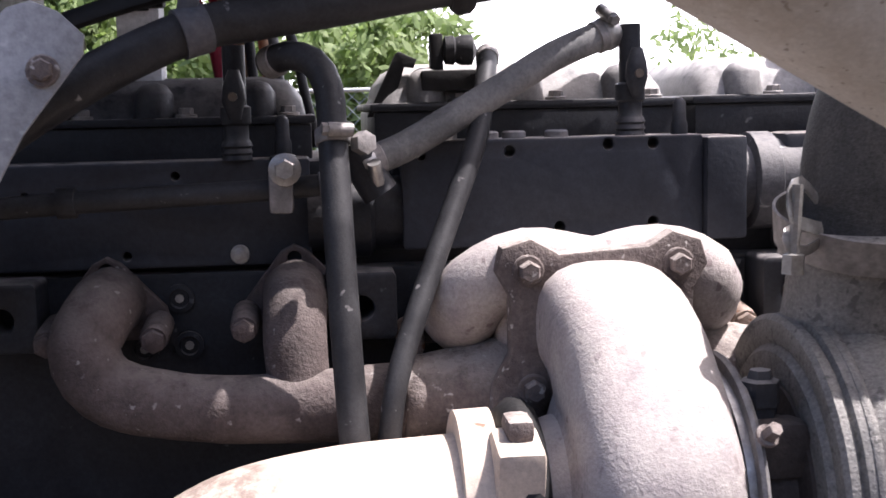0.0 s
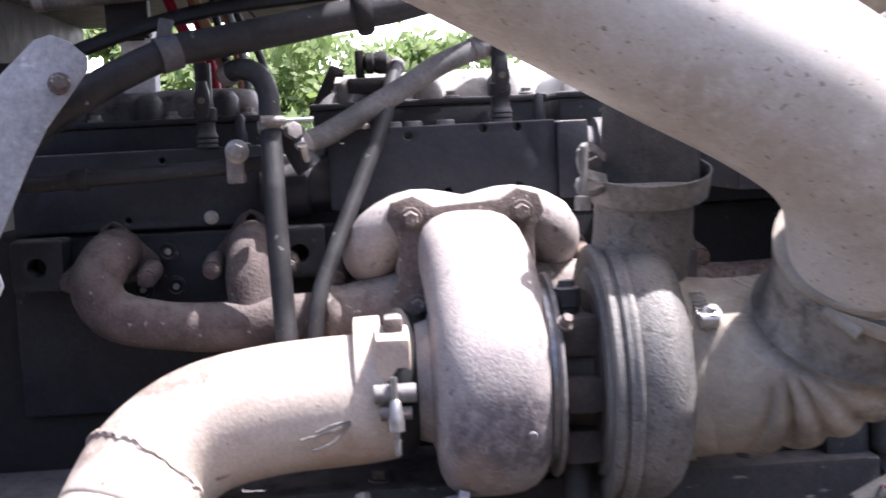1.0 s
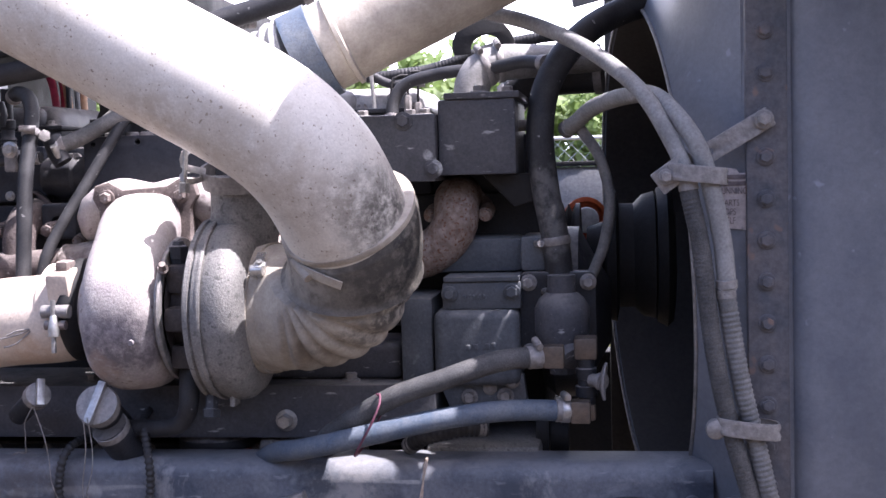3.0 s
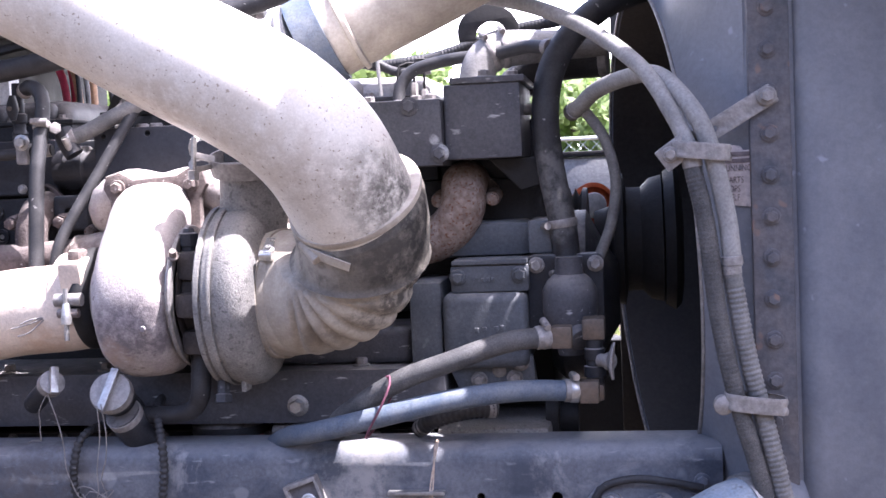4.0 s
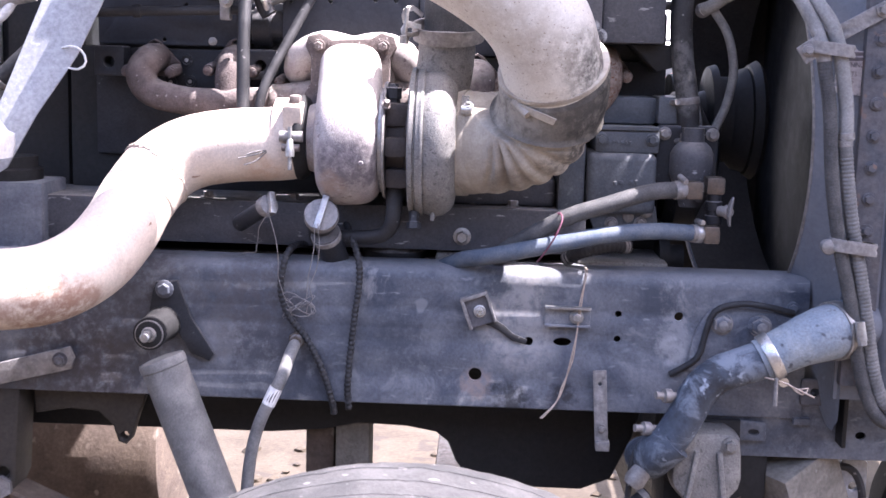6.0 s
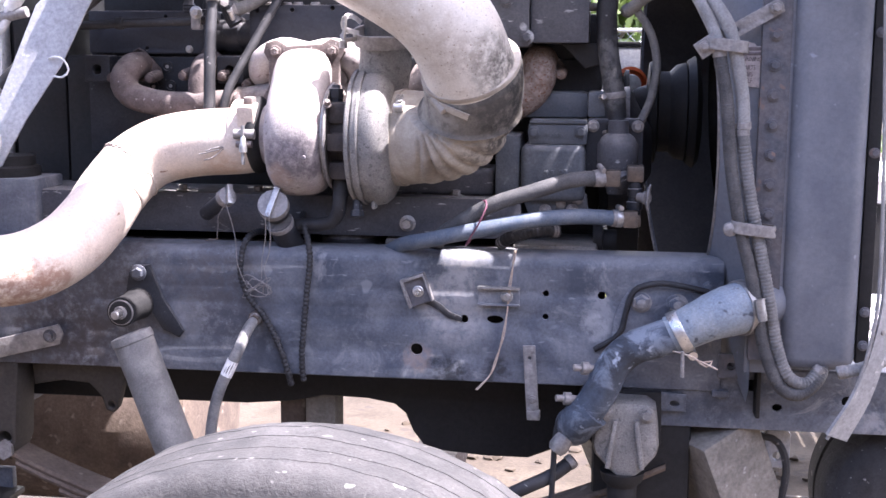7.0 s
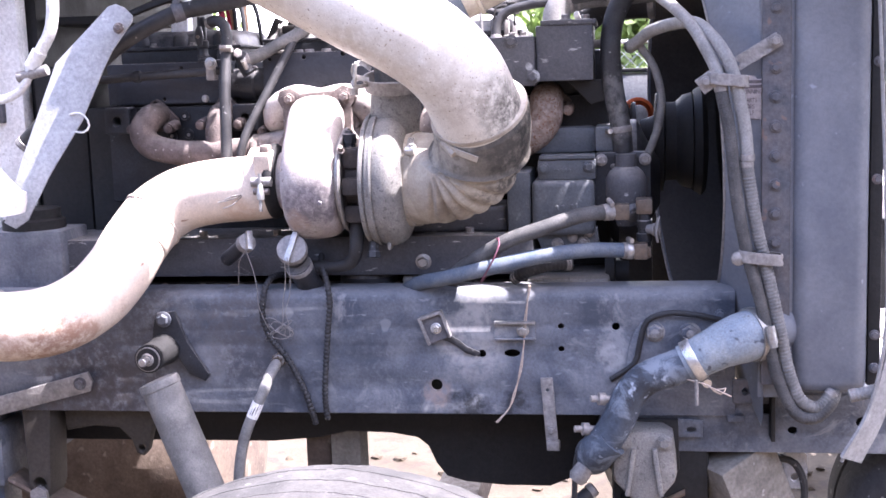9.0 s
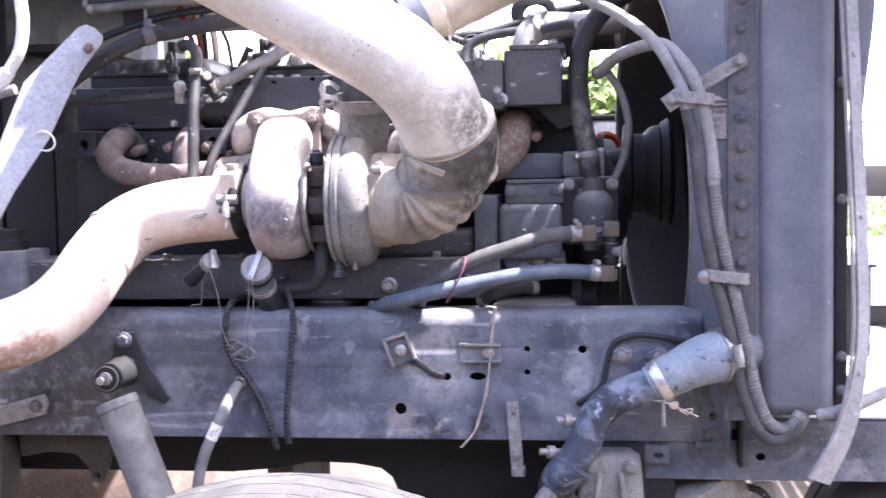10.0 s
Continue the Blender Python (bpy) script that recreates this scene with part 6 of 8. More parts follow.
def make_water_pump():
    t = thing("water_pump", (0.83, 0.80, 1.22), "dark cast water pump outlet with bolted neck", "water pump")
    part("neck", lathe(NB(), (0.836, 0.765, 1.225), Z, [(0, 0.020), (0.02, 0.024), (0.04, 0.034), (0.065, 0.042), (0.10, 0.042), (0.115, 0.034), (0.122, 0.026), (0.124, 0.022), (0.15, 0.021)], 32), M["grey"], t)
    part("flange", slab(rounded(0.770, 1.235, 0.888, 1.378, 0.012), [], 0.03, 0.003, facing(0.80)), M["black"], t)
    add_bolts(t, [(0.785, 0.785, 1.362), (0.876, 0.785, 1.362), (0.785, 0.785, 1.255)], -Y, 0.009, 0.009)
    part("head", box(NB(), (0.772, 0.80, 1.378), (0.84, 0.95, 1.432), 0.008), M["teal"], t)
    part("side_boss", lathe(NB(), (0.845, 0.745, 1.262), (0.3, -0.6, -0.35), [(0, 0.020), (0.022, 0.018), (0.024, 0.014)], 16), M["grey"], t)
    part("volute", lathe(NB(), (0.80, 0.93, 1.30), X, [(0, 0.12), (0.02, 0.14), (0.06, 0.14), (0.08, 0.10), (0.11, 0.05)], 40), M["black"], t)
    t = thing("drain_valve", (0.875, 0.74, 1.18), "black pipe tee with a small brass drain cock", "valve")
    x, y = 0.872, 0.705
    part("pipe", lathe(NB(), (x, y, 1.178), Z, [(0, 0.013), (0.022, 0.013), (0.023, 0.0165), (0.038, 0.0165), (0.039, 0.0125), (0.048, 0.0125), (0.049, 0.015), (0.064, 0.0155), (0.066, 0.013), (0.078, 0.013)], 16), M["black"], t)
    part("elbow", box(NB(), (x - 0.017, y - 0.015, 1.256), (x + 0.017, y + 0.03, 1.288), 0.005, seg=2), M["brass"], t)
    part("elbow", box(NB(), (x - 0.017, y - 0.015, 1.166), (x + 0.013, y + 0.015, 1.190), 0.004), M["brass"], t)
    part("cock", lathe(NB(), (x + 0.008, y - 0.010, 1.226), (0.75, -0.65, 0), [(0, 0.010), (0.014, 0.010), (0.015, 0.013), (0.022, 0.013), (0.023, 0.006), (0.028, 0.006)], 14), M["dirtysteel"], t)
    part("wing_handle", tube(NB(), [(x + 0.026, y - 0.027, 1.200), (x + 0.024, y - 0.027, 1.214), (x + 0.024, y - 0.027, 1.226), (x + 0.026, y - 0.027, 1.240), (x + 0.030, y - 0.026, 1.254)], [0.005, 0.009, 0.012, 0.009, 0.0045], 10, flat=0.45), M["dirtysteel"], t)


make_water_pump()


def make_front_accessories():
    t = thing("fuel_pump", (0.70, 0.84, 1.2), "dark cast accessory drive housing with cover bolts", "pump housing")
    part("lower_cover", box(NB(), (0.638, 0.757, 1.205), (0.771, 0.95, 1.323), 0.016, seg=3), M["teal"], t)
    part("upper_cover", box(NB(), (0.652, 0.768, 1.323), (0.774, 0.95, 1.366), 0.006), M["teal"], t)
    part("cap_plate", box(NB(), (0.655, 0.764, 1.3665), (0.772, 0.95, 1.374), 0.002), M["teal"], t)
    part("upper_step", box(NB(), (0.62, 0.83, 1.374), (0.775, 0.96, 1.43), 0.014), M["teal"], t)
    part("side_cover", box(NB(), (0.584, 0.772, 1.20), (0.6365, 0.95, 1.342), 0.010), M["teal"], t)
    add_bolts(t, [(0.664, 0.767, 1.348), (0.760, 0.767, 1.350)], -Y, 0.009, 0.007, M["teal"])
    for k in range(5):
        part("cast_letter", box(NB(), (0.684 + 0.008 * k, 0.7655, 1.340), (0.689 + 0.008 * k, 0.769, 1.346), 0.001), M["teal"], t)
    for k, x in enumerate((0.688, 0.700, 0.718, 0.728)):
        part("cast_letter", box(NB(), (x, 0.7545, 1.262 + 0.001 * k), (x + 0.007, 0.7575, 1.270 + 0.001 * k), 0.001), M["teal"], t)
    fl = slab([(0.64, 1.215), (0.66, 1.165), (0.72, 1.158), (0.78, 1.18), (0.775, 1.22), (0.72, 1.24)], [(0.722, 1.200, 0.011, 1)], 0.02, 0.003, facing(0.785))
    part("drive_flange", fl, M["teal"], t)
    add_bolts(t, [(0.667, 0.775, 1.224), (0.690, 0.775, 1.186), (0.756, 0.775, 1.212), (0.746, 0.775, 1.188)], -Y, 0.009, 0.010, M["dirtysteel"])
    part("core_plug", lathe(NB(), (0.722, 0.776, 1.200), -Y, [(0, 0.011), (0.002, 0.011), (0.004, 0.007), (0.0045, 0.0)], 20), M["dirtysteel"], t)
    t = thing("oil_filter", (0.27, 0.85, 0.95), "red-topped spin-on oil filter behind the frame", "filter")
    part("canister", lathe(NB(), (0.268, 0.82, 0.93), Z, [(0, 0.05), (0.15, 0.056), (0.165, 0.056), (0.167, 0.05), (0.172, 0.05)], 28), M["red"], t)
    part("head", lathe(NB(), (0.268, 0.82, 1.10), Z, [(0, 0.062), (0.004, 0.064), (0.016, 0.064), (0.024, 0.056)], 28), M["black"], t)
    t = thing("compressor_head", (0.62, 0.80, 1.05), "dusty grey finned accessory behind the frame rail", "compressor")
    part("casing", box(NB(), (0.625, 0.735, 1.00), (0.80, 0.92, 1.118), 0.010), M["alu"], t)
    part("port", lathe(NB(), (0.705, 0.80, 1.135), Z, [(0, 0.012), (0.012, 0.012), (0.014, 0.008), (0.03, 0.008)], 12), M["dirtysteel"], t)
    part("hub", lathe(NB(), (0.79, 0.84, 1.11), X, [(0, 0.05), (0.02, 0.05), (0.022, 0.03), (0.05, 0.03)], 24), M["dark"], t)
    t = thing("reservoir_can", (0.39, 0.80, 1.0), "pale grey plastic canister beside the frame", "canister")
    part("body", box(NB(), (0.352, 0.765, 0.98), (0.434, 0.86, 1.121), 0.008), M["alu"], t)
    hose("power_steering_hose", [(0.60, 0.72, 1.12), (0.63, 0.70, 1.14), (0.68, 0.70, 1.152), (0.72, 0.72, 1.15)], 0.012, "hose", "black ribbed return hose above the frame", ribs=(0.008, 0.0015), step=0.002)


make_front_accessories()


# ---- cooling pack ----
FAN_C = Vector((0.975, 1.048, 1.382))


def make_shroud():
    t = thing("fan_shroud", (1.0, 1.1, 0.8), "dusty blue-grey fan shroud with a round opening", "fan shroud")
    seg = 96
    bm = NB()
    rows = [[], [], [], []]
    out = []

    def plane_x(y, z):      # the opening leans: its near edge lies further forward
        return 0.963 - 0.144 * (y - FAN_C.y) - 0.043 * (z - FAN_C.z)
    for k in range(seg):
        a = 2 * math.pi * k / seg
        s, c = math.sin(a), math.cos(a)
        for row, (dx, r) in zip(rows, ((0.030, 0.426), (0.004, 0.427), (0.0, 0.430), (0.004, 0.434))):
            y, z = FAN_C.y + r * s, FAN_C.z + r * c
            row.append(bm.verts.new((plane_x(y, z) + dx, y, z)))
        q = max(abs(s) / (0.455 if s < 0 else 0.58), abs(c) / (0.62 if c > 0 else 0.55))
        out.append(bm.verts.new((1.098, FAN_C.y + s / q, FAN_C.z + c / q)))
    rows.append(out)
    for a, b in zip(rows, rows[1:]):
        for k in range(seg):
            bm.faces.new((a[k], a[(k + 1) % seg], b[(k + 1) % seg], b[k]))
    part("funnel", bm, M["radiator"], t, smooth=30)
    ring = []
    for k in range(seg + 1):
        a = 2 * math.pi * k / seg
        s, c = math.sin(a), math.cos(a)
        y, z = FAN_C.y + 0.429 * s, FAN_C.z + 0.429 * c
        ring.append((plane_x(y, z) - 0.001, y, z))
    bm = NB()
    rows = [[bm.verts.new((plane_x(FAN_C.y + r * math.sin(a), FAN_C.z + r * math.cos(a)) + dx, FAN_C.y + r * math.sin(a), FAN_C.z + r * math.cos(a))) for a in [2 * math.pi * k / seg for k in range(seg)]] for dx, r in ((0.004, 0.4235), (0.05, 0.422), (0.10, 0.421), (0.17, 0.420))]
    for a, b in zip(rows, rows[1:]):
        for k in range(seg):
            bm.faces.new((a[k], a[(k + 1) % seg], b[(k + 1) % seg], b[k]))
    # lining, baffle and backing added in dark colours to keep the inside shaded
    part("inner_ring", bm, M["shroud"], t, "dark brown lining that deepens the shade inside the shroud")
    part("far_side", box(NB(), (0.905, 1.488, 0.80), (1.135, 1.50, 1.99), 0.003), M["shroud"], t, "added dark brown baffle sheet on the far side")
    part("shade_backing", box(NB(), (1.118, 0.625, 0.80), (1.126, 1.487, 1.99), 0.002), M["dark"], t, "added near-black sheet for the shade deep inside the shroud")
    part("rolled_lip", tube(NB(), ring, 0.0030, 6, sm=False), M["dirtysteel"], t, "scuffed rolled edge")
    for ang in (200, 235, 300, 340):
        a = radians(ang)
        part("rivet", lathe(NB(), (1.078, FAN_C.y + 0.44 * math.sin(a), FAN_C.z + 0.53 * math.cos(a)), -X, [(0, 0.006), (0.003, 0.005), (0.004, 0.002)], 10), M["dirtysteel"], t)
    t = thing("cooling_fan", (0.98, 1.12, 0.9), "black engine fan rotor at rest inside the shroud", "fan")
    part("hub", lathe(NB(), (0.87, FAN_C.y, FAN_C.z), X, [(0, 0.05), (0.03, 0.06), (0.035, 0.11), (0.05, 0.115), (0.055, 0.09), (0.08, 0.09), (0.095, 0.105), (0.115, 0.11), (0.12, 0.09)], 48), M["dark"], t)
    part("clutch", lathe(NB(), (0.985, FAN_C.y, FAN_C.z), X, [(0, 0.08), (0.004, 0.115), (0.02, 0.125), (0.03, 0.115), (0.034, 0.09)], 48), M["dark"], t, "round fan clutch disc")
    t = thing("fan_pulley", (0.88, 1.05, 1.2), "black grooved drive pulley behind the belt", "pulley")
    part("rim", lathe(NB(), (0.82, 1.03, 1.36), X, [(0, 0.07), (0.002, 0.115), (0.01, 0.115), (0.014, 0.10), (0.02, 0.115), (0.026, 0.10), (0.032, 0.115), (0.04, 0.115), (0.042, 0.07), (0.05, 0.04)], 40), M["dark"], t)


make_shroud()


def make_radiator():
    t = thing("radiator", (1.2, 0.9, 0.92), "tall dusty blue-grey radiator with a rounded side tank", "radiator")
    # side tank, rounded front edges
    bm = NB()
    pts = []
    n = 8
    for k in range(n + 1):
        a = radians(180 + 90 * k / n)
        pts.append((1.150 + 0.03 + 0.03 * math.cos(a), 0.565 + 0.03 + 0.03 * math.sin(a)))
    for k in range(n + 1):
        a = radians(270 + 90 * k / n)
        pts.append((1.292 - 0.03 + 0.03 * math.cos(a), 0.565 + 0.03 + 0.03 * math.sin(a)))
    pts += [(1.292, 0.70), (1.150, 0.70)]
    zs = [(0.915, 0.86), (0.922, 0.95), (0.94, 1.0), (1.3, 1.0), (1.9, 1.0), (2.0, 1.0)]
    rings = []
    for z, s in zs:
        rings.append([bm.verts.new((1.206 + (x - 1.206) * s, 0.70 + (y - 0.70) * s, z)) for x, y in pts])
    for a, b in zip(rings, rings[1:]):
        for k in range(len(pts)):
            bm.faces.new((a[k], a[(k + 1) % len(pts)], b[(k + 1) % len(pts)], b[k]))
    bm.faces.new(rings[0][::-1])
    bm.faces.new(rings[-1])
    part("side_tank", bm, M["radiator"], t, smooth=50)
    part("core", box(NB(), (1.16, 0.70, 0.93), (1.25, 1.60, 1.98), 0.004), M["dark"], t)
    part("side_channel", box(NB(), (1.092, 0.578, 0.93), (1.146, 0.60, 2.0), 0.003), M["strip"], t, "rust-stained bolted side channel")
    part("channel_web", box(NB(), (1.140, 0.585, 0.93), (1.152, 0.70, 2.0), 0.002), M["radiator"], t)
    part("side_panel", box(NB(), (1.088, 0.600, 0.90), (1.140, 0.612, 2.0), 0.001), M["radiator"], t)
    z = 0.99
    while z < 1.95:
        part("bolt", bolt(NB(), (1.117, 0.578, z), -Y, 0.0085, 0.006), M["strip"], t, smooth=30)
        z += 0.0555
    part("rear_flange", box(NB(), (1.292, 0.580, 0.93), (1.315, 0.60, 2.0), 0.002), M["dark"], t)
    for z in (0.965, 1.03, 1.33, 1.55):
        part("bolt", bolt(NB(), (1.304, 0.580, z), -Y, 0.007, 0.006), M["strip"], t, smooth=30)
    part("outlet_neck", lathe(NB(), (1.15, 0.63, 1.035), -X, [(0, 0.038), (0.05, 0.038), (0.055, 0.036)], 32), M["radiator"], t)
    # strut from the channel to the hose clamp
    d = Vector((0.118, 0, 0.068)).normalized()
    m = Matrix.Translation((1.056, 0.572, 1.560)) @ FRONT @ Matrix.Rotation(math.atan2(0.068, 0.118), 4, "Z")
    part("strut", slab(rounded(-0.075, -0.0135, 0.078, 0.0135, 0.003), [(-0.013, 0.0, 0.0045, 1)], 0.005, 0.0008, m), M["dirtysteel"], t, "flat steel strut bolted to the side channel")
    part("bolt", bolt(NB(), (1.114, 0.568, 1.594), -Y, 0.009, 0.007), M["dirtysteel"], t, smooth=30)
    t = thing("hose_bracket", (1.0, 0.545, 1.50), "steel lug and band clamp holding two hoses", "clamp")
    m = Matrix.Translation((0.990, 0.545, 1.523)) @ FRONT @ Matrix.Rotation(radians(35), 4, "Z")
    part("lug", slab(rounded(-0.020, -0.016, 0.026, 0.016, 0.002), [], 0.005, 0.0008, m), M["dirtysteel"], t)
    part("bolt", bolt(NB(), (0.985, 0.541, 1.522), -Y, 0.0075, 0.006), M["dirtysteel"], t, smooth=30)
    for name, c, hw in (("strap", Vector((1.026, 0.550, 1.525)), 0.036), ("strap", Vector((1.088, 0.551, 1.187)), 0.038)):
        bm = NB()
        ring = []
        for k in range(24):
            a = 2 * math.pi * k / 24
            ca, sa = math.cos(a), math.sin(a)
            q = (abs(ca) ** 3 + abs(sa) ** 3) ** (-1 / 3)
            ring.append((ca * q * hw, sa * q * 0.0185))
        m3 = Matrix.Rotation(radians(8), 3, "Y")
        prof = [(-0.011, 0.0), (-0.011, 0.002), (-0.006, 0.003), (0.0, 0.0012), (0.006, 0.003), (0.011, 0.002), (0.011, 0.0)]
        rows = [[bm.verts.new(c + Vector((x * (1 + e / 0.03), y * (1 + e / 0.018), 0)) + Z * (s - 0.12 * x)) for x, y in ring] for s, e in prof]
        for a, b in zip(rows, rows[1:]):
            for k in range(24):
                bm.faces.new((a[k], a[(k + 1) % 24], b[(k + 1) % 24], b[k]))
        if c.z > 1.4:
            part(name, bm, M["dirtysteel"], t)
        else:
            t2 = thing("hose_bracket", (1.05, 0.55, 1.18), "steel band clamp with a round-headed bolt holding hoses", "clamp")
            part(name, bm, M["dirtysteel"], t2)
            part("bolt_head", lathe(NB(), (1.045, 0.545, 1.186), -Y, [(-0.02, 0.011), (0, 0.014), (0.004, 0.0125), (0.007, 0.006)], 18), M["dirtysteel"], t2)
    t = thing("radiator_stay", (1.0, 0.66, 1.77), "dark steel stay bar over the fan shroud", "bar")
    a, b = Vector((0.86, 0.715, 1.795)), Vector((1.12, 0.620, 1.842))
    m = Matrix.Translation((a + b) / 2) @ Matrix.Rotation(math.atan2(b.y - a.y, b.x - a.x), 4, "Z") @ Matrix.Rotation(-math.atan2(b.z - a.z, (b - a).xy.length), 4, "Y")
    bm = box(NB(), (-(b - a).length / 2, -0.004, -0.027), ((b - a).length / 2, 0.004, 0.027), 0.002)
    box(bm, (-(b - a).length / 2, -0.004, 0.0275), ((b - a).length / 2, 0.04, 0.034), 0.002)
    bmesh.ops.transform(bm, verts=bm.verts[:], matrix=m)
    part("bar", bm, M["radiator"], t)
    part("bolt", bolt(NB(), (a + b) / 2 + Vector((-0.02, -0.011, -0.004)), (-0.35, -0.94, 0), 0.010, 0.009), M["dirtysteel"], t, smooth=30)
    # warning label on the shroud sheet, which slopes
    def on_sheet(bm):
        for v in bm.verts:
            v.co.y += 0.0095 - 0.36 * (v.co.x - 1.05)
        return bm
    t = thing("warning_label", (1.075, 0.60, 1.45), "faded torn warning sticker with red border", "label")
    torn = [(1.050, 1.452), (1.103, 1.446), (1.104, 1.512), (1.098, 1.516), (1.096, 1.524), (1.084, 1.524), (1.080, 1.530), (1.064, 1.532), (1.052, 1.526)]
    part("paper", on_sheet(slab(torn, [], 0.002, 0.0003, facing(0.598))), M["label"], t)
    part("red_border", on_sheet(slab(rounded(1.0985, 1.450, 1.1025, 1.506, 0.001), [], 0.002, 0.0003, facing(0.5965))), M["inkred"], t)
    for txt, zz in (("RUNNING", 1.496), ("STARTS", 1.480), ("STOPS", 1.468), ("ITSELF", 1.456)):
        cu = bpy.data.curves.new("words", "FONT")
        cu.body, cu.size, cu.extrude = txt, 0.0125, 0.0002
        ob = bpy.data.objects.new("words", cu)
        me = ob.to_mesh()
        bm = NB()
        bm.from_mesh(me)
        ob.to_mesh_clear()
        bpy.data.objects.remove(ob)
        bpy.data.curves.remove(cu)
        bmesh.ops.transform(bm, verts=bm.verts[:], matrix=Matrix.Translation((1.056, 0.5962, zz)) @ FRONT @ Matrix.Diagonal((0.66, 1, 1, 1)))
        part("print", on_sheet(bm), M["ink"], t, smooth=180)
    for zz in (1.519, 1.510):
        part("print", on_sheet(slab(rounded(1.056, zz - 0.003, 1.092, zz + 0.003, 0.0005), [], 0.001, 0.0002, facing(0.5963))), M["ink"], t)


make_radiator()


def make_flap():
    t = thing("rubber_flap", (1.27, 0.46, 0.83), "long pale curved rubber hood seal hanging beside the radiator", "seal")
    pts = [(1.290, 0.50, 2.0), (1.298, 0.495, 1.75), (1.306, 0.49, 1.57), (1.318, 0.485, 1.30), (1.322, 0.48, 1.10), (1.310, 0.48, 0.98), (1.285, 0.482, 0.89), (1.246, 0.483, 0.812)]
    path = smooth_path(pts, 0.02)
    bm = NB()
    rows = []
    for i, p in enumerate(path):
        w = 0.014 if p.z > 1.05 else 0.014 + (1.05 - p.z) * 0.07
        t3 = (path[min(i + 1, len(path) - 1)] - path[max(i - 1, 0)]).normalized()
        s = (X + Y * 0.7).normalized() * 0.9
        s = (s - t3 * s.dot(t3)).normalized()
        nn = t3.cross(s) * 0.003
        rows.append([bm.verts.new(p - s * w - nn), bm.verts.new(p - nn - s * 0.002), bm.verts.new(p + s * w - nn), bm.verts.new(p + s * w + nn), bm.verts.new(p + nn), bm.verts.new(p - s * w + nn)])
    for a, b in zip(rows, rows[1:]):
        for k in range(6):
            bm.faces.new((a[k], a[(k + 1) % 6], b[(k + 1) % 6], b[k]))
    bm.faces.new(rows[0])
    bm.faces.new(rows[-1])
    part("strip", bm, M["flap"], t)
    bead = [p + Vector((-0.019, -0.012, 0)) for p in path]
    part("edge_bead", tube(NB(), bead, 0.0035, 6, sm=False), M["pale"], t)
    for p in path[6::14]:
        part("rivet", lathe(NB(), p + Vector((0, -0.002, 0)), (0.5, -0.85, 0), [(0, 0.006), (0.003, 0.005), (0.004, 0.002)], 10), M["dirtysteel"], t)


make_flap()


